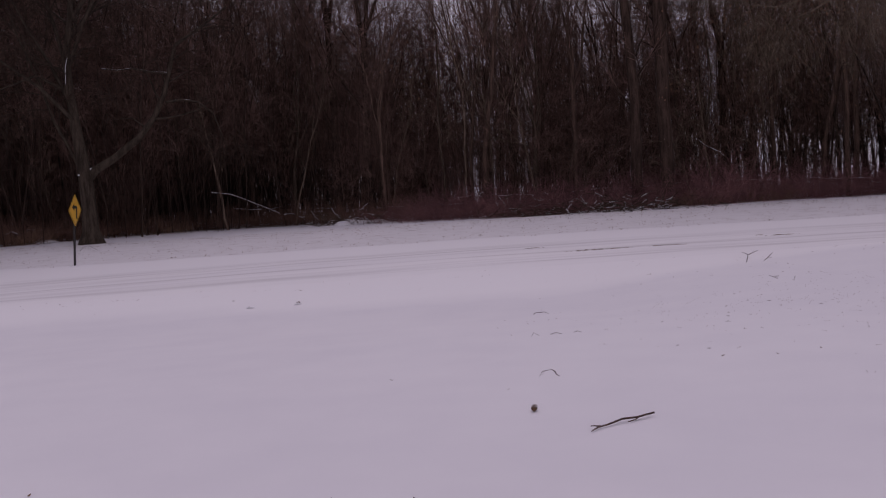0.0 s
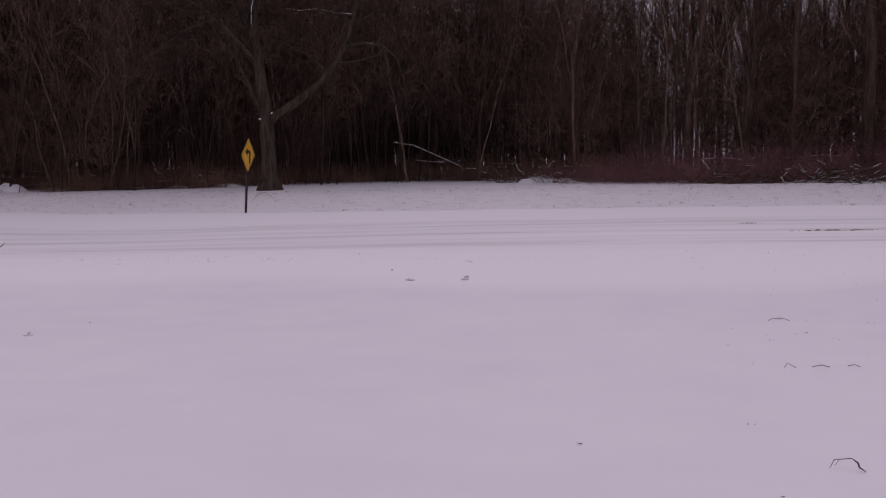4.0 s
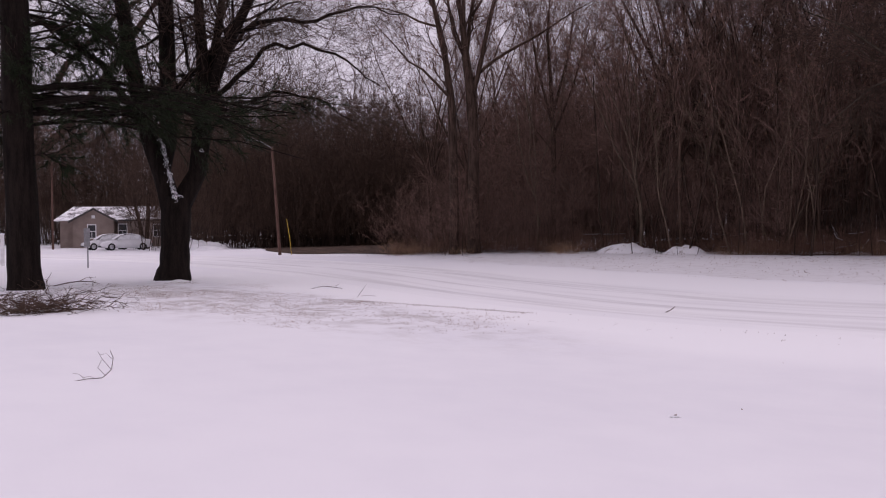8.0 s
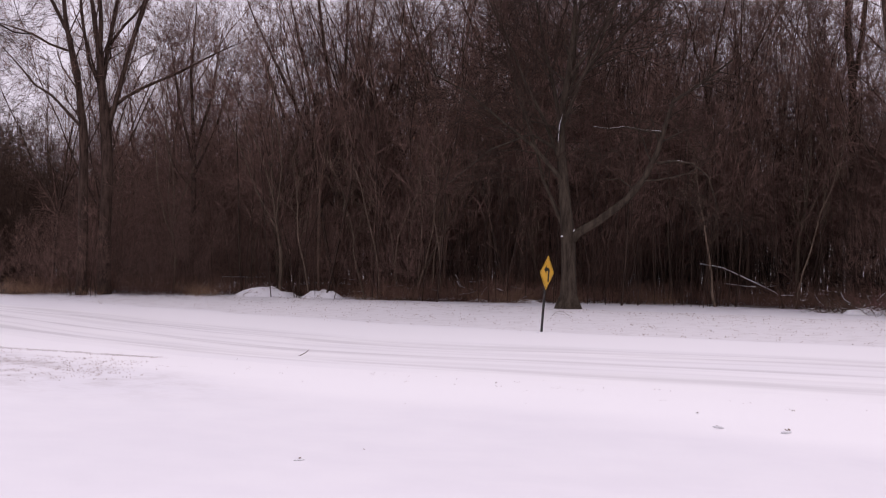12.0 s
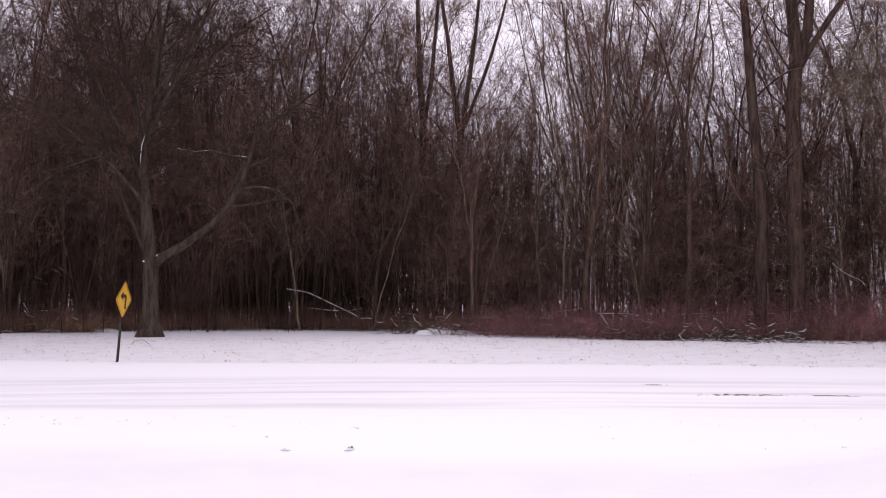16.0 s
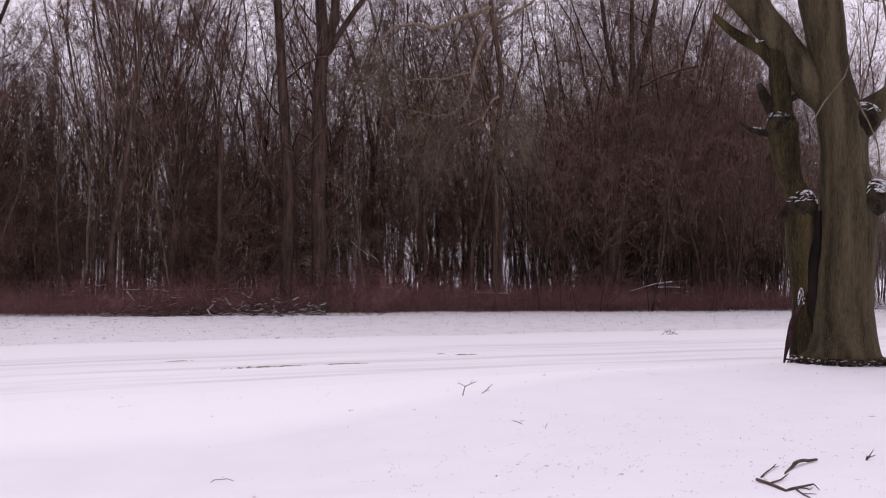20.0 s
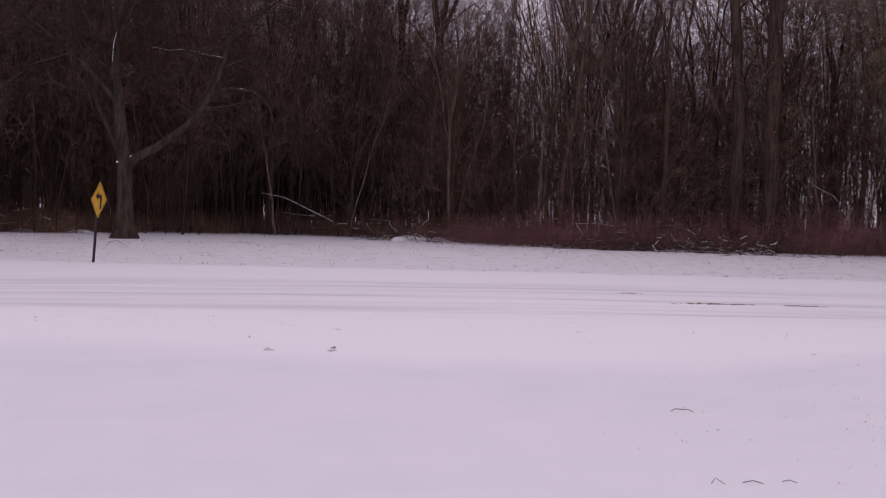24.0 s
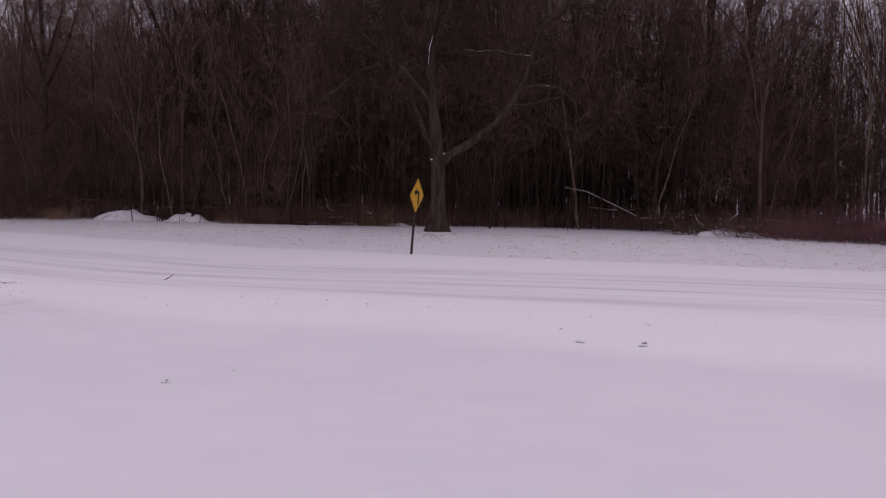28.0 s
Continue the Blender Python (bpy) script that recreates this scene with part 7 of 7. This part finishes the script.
part("fork", s, STICK, t)


def cone(x, y, rz, size, label, snowy):
    t = thing("pine_cone", label, "pine cone", "cones on the lawn", at=lay(x, y, rz, -0.004))
    core, scales, cap = Shape(), Shape(), Shape()
    core.tube([Vector((0, -size * 0.5, 0.02)), Vector((0, 0, 0.025)), Vector((0, size * 0.5, 0.02))], (size * 0.16, size * 0.22, size * 0.1), 8)
    for k in range(40):
        u, w = -0.48 + 0.96 * k / 40, k * 2.4
        r = size * (0.3 - 0.2 * abs(u + 0.1))
        p = Vector((math.cos(w) * r * 0.6, u * size, 0.025 + math.sin(w) * r * 0.6))
        o = Vector((math.cos(w), 0.45, math.sin(w))) * size * 0.17
        d = Vector((-math.sin(w), 0, math.cos(w))) * size * 0.08
        scales.poly([p - d, p + d, p + o + d * 0.7, p + o * 1.15, p + o - d * 0.7], (0, 0.004, 0))
    part("core", core, LEAF_DEAD, t)
    part("scale_cover", scales, LEAF_DEAD, t, smooth=False)
    if snowy:
        cap.blob((0, 0, 0.03), size * 0.35, size * 0.42, size * 0.2, 4, 9, 0.25)
        cap.blob((size * 0.4, -size * 0.25, -0.015), size * 0.45, size * 0.3, size * 0.12, 3, 9, 0.25)
        part("snow_cap", cap, SNOW_CAP, t, "dusting of snow")


cone(1.165, 1.72, 16, 0.055, "brown pine cone half sunk in snow", True)


def clump(x, y, size, seed, label):
    """A frozen clod of leaves with snow on it."""
    t = thing("leaf_clump", label, "leaf clump", "leaf clumps on the lawn", at=lay(x, y, 0, 0.0))
    r = random.Random(seed)
    leaves, cap = Shape(), Shape()
    for _ in range(6):
        c = Vector((r.gauss(0, size * 0.42), r.gauss(0, size * 0.25), abs(r.gauss(0.01, size * 0.2))))
        q = Euler((r.uniform(-0.9, 0.9), r.uniform(-0.9, 0.9), r.uniform(0, 6))).to_matrix()
        l = size * r.uniform(0.15, 0.3)
        leaves.poly([c + q @ Vector(v) * l for v in ((-1, 0, 0.1), (-0.4, -0.5, 0), (0.4, -0.45, 0.05), (1, 0, 0.2), (0.4, 0.5, 0.05), (-0.4, 0.5, 0))], q @ Vector((0, 0, 0.004)))
    for _ in range(12):
        cap.blob((r.gauss(0, size * 0.4), r.gauss(-0.01, size * 0.25), size * r.uniform(0.02, 0.2)), size * 0.35, size * 0.25, size * 0.16, 3, 8, 0.25, r)
    part("leaf_mass", leaves, LEAF_DEAD, t, smooth=False)
    part("snow_cap", cap, SNOW_CAP, t, "crust of snow")


for k, (x, y, z) in enumerate(((-1.77, 10.82, 0.06), (-1.03, 10.82, 0.07), (-2.1, 11.35, 0.025), (-4.66, 6.56, 0.05))):
    clump(x, y, z, 50 + k, "small clump of dead leaves crusted with snow")


def twig(name, x, y, rz, rows, label, category="twig", material=STICK, group="", size=0.7, thick=0.48):
    rows = [[(n[0] * size, n[1] * size, n[2] * size, n[3] * thick) for n in row] for row in rows]
    s = Shape()
    r = random.Random(int(abs(x * 100)))
    limbs(s, r, rows, 6, 0.05)
    return solo(name, s, material, label, category, group, at=lay(x, y, rz, 0.0))


twig("twig", 1.48, 2.79, 0, [[(-0.12, -0.03, 0.0, 0.003), (-0.1, 0, 0.05, 0.004), (0.0, 0.02, 0.07, 0.004), (0.04, 0.01, 0.05, 0.009), (0.05, 0, 0.025, 0.008), (0.09, 0, 0.005, 0.004)], [(0.0, 0.02, 0.07, 0.003), (-0.07, -0.01, 0.06, 0.003), (-0.09, -0.02, 0.02, 0.002)]], "thin arched twig poking out of snow")
twig("twig", 2.3, 7.8, 0, [[(-0.14, 0, 0.0, 0.006), (-0.08, 0, 0.04, 0.006), (0, 0, 0.03, 0.007), (0.06, 0, 0.045, 0.006), (0.14, 0, 0.01, 0.005)], [(-0.02, 0, 0.03, 0.004), (0.02, 0, 0.07, 0.003)]], "small grey twig lying on snow")
twig("twig", 1.97, 5.1, 0, [[(-0.08, 0, 0.0, 0.005), (0.0, 0, 0.025, 0.006), (0.08, 0, 0.01, 0.005)]], "short twig half buried in snow")
twig("twig", 2.2, 5.15, 5, [[(-0.06, 0, 0.0, 0.005), (0.0, 0, 0.02, 0.005), (0.06, 0, 0.0, 0.004)]], "short twig half buried in snow")
twig("twig", 1.76, 5.06, -5, [[(-0.06, 0, 0.0, 0.004), (-0.03, 0, 0.05, 0.003), (0.05, 0, 0.01, 0.004)]], "short twig half buried in snow")
twig("weed_stem", 6.21, 10.66, 0, [[(-0.03, 0, -0.03, 0.014), (0.0, 0, 0.1, 0.013), (0.02, 0, 0.17, 0.012), (0.12, 0, 0.22, 0.009), (0.24, 0, 0.27, 0.006)], [(0.02, 0, 0.17, 0.01), (-0.06, 0, 0.22, 0.007), (-0.12, 0, 0.23, 0.004)], [(0.12, 0, 0.22, 0.006), (0.16, 0, 0.3, 0.003)]], "brown dead weed stem sticking out of snow", "dead weed")
twig("weed_stem", 6.56, 10.66, 0, [[(-0.12, 0, -0.02, 0.01), (-0.02, 0, 0.05, 0.012), (0.04, 0, 0.12, 0.009), (0.1, 0, 0.17, 0.005)], [(-0.02, 0, 0.05, 0.007), (0.06, 0, 0.06, 0.004)]], "brown dead weed stem sticking out of snow", "dead weed")
twig("weed_stem", 5.66, 8.4, 0, [[(-0.1, 0, 0.06, 0.005), (0, 0, 0.03, 0.007), (0.08, 0, -0.01, 0.006)], [(0, 0, 0.03, 0.005), (0.09, 0, 0.07, 0.004)]], "thin forked twig on snow", "twig")
twig("weed_stem", 5.78, 8.05, 0, [[(-0.02, 0, -0.02, 0.007), (0.0, 0, 0.05, 0.006), (0.02, 0, 0.09, 0.004)]], "short twig standing in snow", "twig")


def branch(label, rows):
    """A fallen branch from rows of (x, y, height over the snow, radius) in the plan."""
    t = thing("fallen_branch", label, "branch")
    r = random.Random(len(rows) * 7)
    for k, row in enumerate(rows):
        s = Shape()
        limbs(s, r, [[(x, y, ground(x, y) + z * 0.6, w * 0.78) for x, y, z, w in row]], 8 if k == 0 else 6, 0.08)
        part("fork" if k else "stem", s, STICK, t)


branch("dark forked branch lying on the snow", [
    [(5.8, 5.14, 0.03, 0.018), (5.78, 5.0, 0.025, 0.017), (5.7, 4.76, 0.012, 0.015), (5.87, 4.78, 0.02, 0.012), (6.01, 4.78, 0.03, 0.008), (5.92, 4.65, 0.015, 0.004)],
    [(5.79, 5.0, 0.02, 0.011), (5.95, 5.04, 0.025, 0.009), (6.14, 5.14, 0.04, 0.004)],
    [(5.79, 4.74, 0.012, 0.009), (5.7, 4.6, 0.012, 0.008), (5.66, 4.5, 0.01, 0.005)],
    [(5.72, 4.62, 0.012, 0.005), (5.79, 4.56, 0.01, 0.003)],
    [(5.87, 4.78, 0.016, 0.008), (5.87, 4.69, 0.016, 0.006), (5.92, 4.71, 0.02, 0.003)]])
branch("dark crooked branch lying on the snow", [
    [(6.195, 5.23, 0.0, 0.009), (6.26, 5.27, 0.012, 0.01), (6.42, 5.36, 0.02, 0.018), (6.5, 5.4, 0.05, 0.021), (6.56, 5.42, 0.06, 0.019), (6.66, 5.45, 0.05, 0.019), (6.72, 5.45, 0.03, 0.018), (6.82, 5.455, 0.03, 0.015)]])
branch("dark forked twig lying on the snow", [
    [(5.93, 5.22, 0.012, 0.009), (6.1, 5.33, 0.02, 0.008), (6.3, 5.44, 0.035, 0.006), (6.36, 5.47, 0.045, 0.004)],
    [(6.25, 5.41, 0.03, 0.005), (6.35, 5.43, 0.03, 0.003)]])
branch("small dead sprig stuck in snow", [
    [(7.2, 5.26, 0.0, 0.014), (7.21, 5.26, 0.06, 0.012)],
    [(7.21, 5.26, 0.02, 0.008), (7.28, 5.28, 0.08, 0.006), (7.34, 5.3, 0.12, 0.003)],
    [(7.24, 5.27, 0.03, 0.007), (7.32, 5.27, 0.05, 0.004)]])
for x, y, z in ((9.35, 6.9, 0.05), (7.55, 5.69, 0.02), (6.34, 5.73, 0.02), (2.77, 3.8, 0.02), (2.94, 3.51, 0.022), (4.58, 6.69, 0.02), (4.75, 6.49, 0.03), (3.74, 5.15, 0.035), (3.91, 5.59, 0.025), (5.09, 5.91, 0.03), (3.18, 5.53, 0.018), (5.09, 9.84, 0.025)):
    twig("twig", x, y, 31 * x % 60 - 30, [[(-z, 0, 0.002, 0.003), (0, 0, 0.006, 0.0045), (z, 0, 0.003, 0.003)], [(0, 0, 0.005, 0.003), (z * 0.4, z * 0.4, 0.008, 0.002)]], "small dark bit of twig on snow", "twig")
twig("bare_twig", -9.5, 3.55, 0, [[(-0.3, 0, 0.0, 0.004), (-0.12, 0, 0.02, 0.005), (0.02, 0, 0.02, 0.006), (0.11, 0, 0.1, 0.005), (0.13, 0, 0.22, 0.004), (0.1, 0, 0.3, 0.003)],
                                     [(0.11, 0, 0.1, 0.004), (0.03, 0.02, 0.2, 0.003), (-0.02, 0.02, 0.29, 0.002)], [(0.13, 0, 0.2, 0.003), (0.06, -0.02, 0.27, 0.002), (0.0, -0.02, 0.26, 0.002)],
                                     [(0.05, 0, 0.04, 0.004), (-0.02, 0.03, 0.12, 0.003), (0.02, 0.04, 0.2, 0.002)], [(-0.15, 0, 0.02, 0.003), (-0.2, 0.03, 0.07, 0.002), (-0.26, 0.03, 0.08, 0.002)], [(-0.05, 0, 0.02, 0.003), (-0.1, -0.03, 0.05, 0.002), (-0.17, -0.04, 0.04, 0.002)]], "dead branched twig standing in the snow", "twig", size=1.0, thick=0.8)
twig("twig", -26.5, 10.1, 10, [[(-0.9, 0, 0.0, 0.03), (-0.4, 0, 0.1, 0.035), (0.1, 0, 0.16, 0.03), (0.6, 0, 0.12, 0.022), (0.9, 0, 0.02, 0.012)], [(0.1, 0, 0.16, 0.02), (0.4, 0.1, 0.28, 0.012), (0.8, 0.1, 0.3, 0.006)]], "long dead branch lying on the snow", "branch")
twig("twig", -10.85, 15.85, 0, [[(-0.18, 0, 0.0, 0.02), (-0.05, 0, 0.03, 0.022), (0.12, 0, 0.12, 0.018), (0.2, 0, 0.2, 0.01)]], "dark stick lying on the snowy road edge", "stick")
twig("twig", -20.5, 14.3, 0, [[(-0.5, 0, 0.0, 0.012), (0, 0, 0.1, 0.016), (0.4, 0, 0.05, 0.02), (0.7, 0, 0.0, 0.01)], [(0.4, 0, 0.05, 0.01), (0.6, 0, 0.18, 0.006)]], "dead branch lying on the snow", "branch")
twig("weed_stem", -17.6, 13.3, 0, [[(-0.15, 0, 0.0, 0.008), (0.0, 0, 0.2, 0.01), (0.15, 0, 0.42, 0.005)], [(0.0, 0, 0.05, 0.008), (0.3, 0, 0.06, 0.006), (0.5, 0, 0.03, 0.004)]], "thin dead weed standing in snow", "dead weed")
twig("twig", -9.1, 27.6, 0, [[(-0.45, 0, 0.0, 0.012), (-0.3, 0, 0.18, 0.012), (0.0, 0, 0.24, 0.012), (0.35, 0, 0.0, 0.01)]], "thin arched branch sticking out of the verge", "branch", BARK_TAN)
twig("weed_stem", 17.7, 19.95, 0, [[(-0.3, 0, 0.0, 0.015), (-0.1, 0, 0.14, 0.014), (0.05, 0, 0.12, 0.014), (0.35, 0, 0.0, 0.01)], [(-0.1, 0, 0.14, 0.009), (0.1, 0, 0.24, 0.005)], [(-0.05, 0.02, 0.0, 0.02), (-0.12, 0, 0.12, 0.018), (-0.2, 0.05, 0.2, 0.008)], [(0.0, 0.02, 0.0, 0.02), (0.04, 0, 0.14, 0.018), (0.0, 0.0, 0.24, 0.008)], [(0.08, 0.0, 0.0, 0.02), (0.14, 0.03, 0.1, 0.016), (0.24, 0.0, 0.16, 0.008)]], "dead branched weed on the road shoulder", "dead weed")

# loose dead leaves near the path of the lawn
leaf = Shape()
leaf.poly([(-0.028, 0, 0.004), (-0.012, -0.012, 0.0), (0.01, -0.011, 0.004), (0.03, 0.0, 0.014), (0.01, 0.012, 0.006), (-0.012, 0.011, 0.0)], (0, 0, 0.003))
leaf_mesh = leaf.mesh("dead_leaf", LEAF_DEAD, False)
rng = random.Random(17)
spots = [(-2.55, 0.9), (-1.95, 0.75), (-2.1, 0.8), (-1.6, 0.85), (-0.8, 0.5), (-0.05, 0.35), (-1.75, 0.1), (0.35, 0.25), (1.1, 2.4), (2.9, 3.1), (3.3, 3.0), (3.7, 3.1), (3.4, 4.2), (4.2, 6.4), (5.0, 6.0), (0.3, 3.1), (-4.6, 7.6), (3.6, 7.2)]
for _ in range(24):
    x = rng.uniform(2, 14)
    spots.append((x, rng.uniform(4.0, 11.5)))
for x, y in spots:
    ob = new("dead_leaf", leaf_mesh)
    ob.matrix_basis = on(x, y, rng.uniform(0, 360), 0.003, rng.uniform(0.3, 0.6))
    tagged(ob, "single brown dead leaf on snow", "leaf", "leaves on the lawn")


# specks of stubble that come through the snow, past counting
def specks(name, label, seed, count, where, size):
    r = random.Random(seed)
    s = Shape()
    for _ in range(count):
        x, y = where(r)
        z = ground(x, y) + 0.01
        for _ in range(r.choice((1, 1, 2, 3))):
            w, h, l = r.uniform(0, 6.3), size * r.uniform(0.3, 1.0), size * r.uniform(0.2, 0.9)
            d = Vector((math.cos(w), math.sin(w), 0))
            o = Vector((-d.y, d.x, 0)) * size * 0.12
            p = Vector((x + r.gauss(0, size), y + r.gauss(0, size), z))
            k = len(s.v)
            s.v += [p + o, p - o, p + d * size * 0.15, p + d * l + Vector((0, 0, h * 0.5))]
            s.f += [(k, k + 1, k + 3), (k + 1, k + 2, k + 3), (k + 2, k, k + 3)]
    solo(name, s, LEAF_DEAD, label, "stubble", kind="stuff", smooth=False)


def verge_spot(r):
    x = r.uniform(-34, 34)
    return x, along(ROAD, x) + 6.3 + 8 * r.random() ** 0.8


BARE_SPOTS = [(min(random.Random(k).gauss(-18.0, 3.8), -11.5), random.Random(k + 50).gauss(10.4, 1.4)) for k in range(46)]


def lawn_left(r):
    x, y = r.choice(BARE_SPOTS)
    return x + r.gauss(0, 0.55), y + r.gauss(0, 0.3)


def lawn_right(r):
    return r.gauss(5.8, 1.6), r.gauss(6.2, 1.6)


def shoulder(r):
    x = r.uniform(-14, 14)
    return x, along(ROAD, x) - 4.4 + r.gauss(0, 0.7)


specks("grass_stubble", "brown grass tips through thin snow on the verge", 71, 2700, verge_spot, 0.085)
specks("grass_stubble", "brown grass tips through thin snow under lawn trees", 72, 3400, lawn_left, 0.05)
specks("grass_stubble", "brown grass tips through thin snow", 73, 500, lawn_right, 0.025)
def lawn_edge(r):
    x = r.uniform(-17.6, -12.4)
    return x, along([(-19.6, 12.0), (-17.4, 12.2), (-15.4, 12.7), (-13.5, 13.2), (-10.5, 13.7)], x) + r.gauss(0, 0.09)


specks("grass_stubble", "line of grass tips along the lawn edge", 75, 480, lawn_edge, 0.04)
specks("road_grit", "dark bits of debris along the road shoulder", 74, 110, shoulder, 0.04)


# bare gravel showing through on the road
def gravel_patch(x, y, long, wide, seed):
    """Crumbs of gravel and clods, too many to count, spread over a worn spot."""
    r = random.Random(seed)
    s = Shape()
    for _ in range(int(60 + 380 * long)):
        a, b = r.gauss(0, long * 0.5), r.gauss(0, wide * 0.6)
        z = r.uniform(0.008, 0.02) if r.random() < 0.93 else r.uniform(0.02, 0.04)
        s.blob((a, b, 0.0), z * 1.5, z, z * 0.6, 2, 5, 0.3, r)
    solo("gravel_patch", s, GRAVEL, "bare gravel crumbs showing through the snowy road", "gravel patch", kind="stuff", at=on(x, y, -2, 0.014))


gravel_patch(5.2, 15.75, 0.6, 0.07, 1)
gravel_patch(6.5, 15.7, 0.35, 0.05, 2)
gravel_patch(9.1, 17.0, 0.08, 0.06, 3)
gravel_patch(9.5, 16.6, 0.32, 0.06, 4)
gravel_patch(3.9, 17.6, 0.25, 0.04, 5)
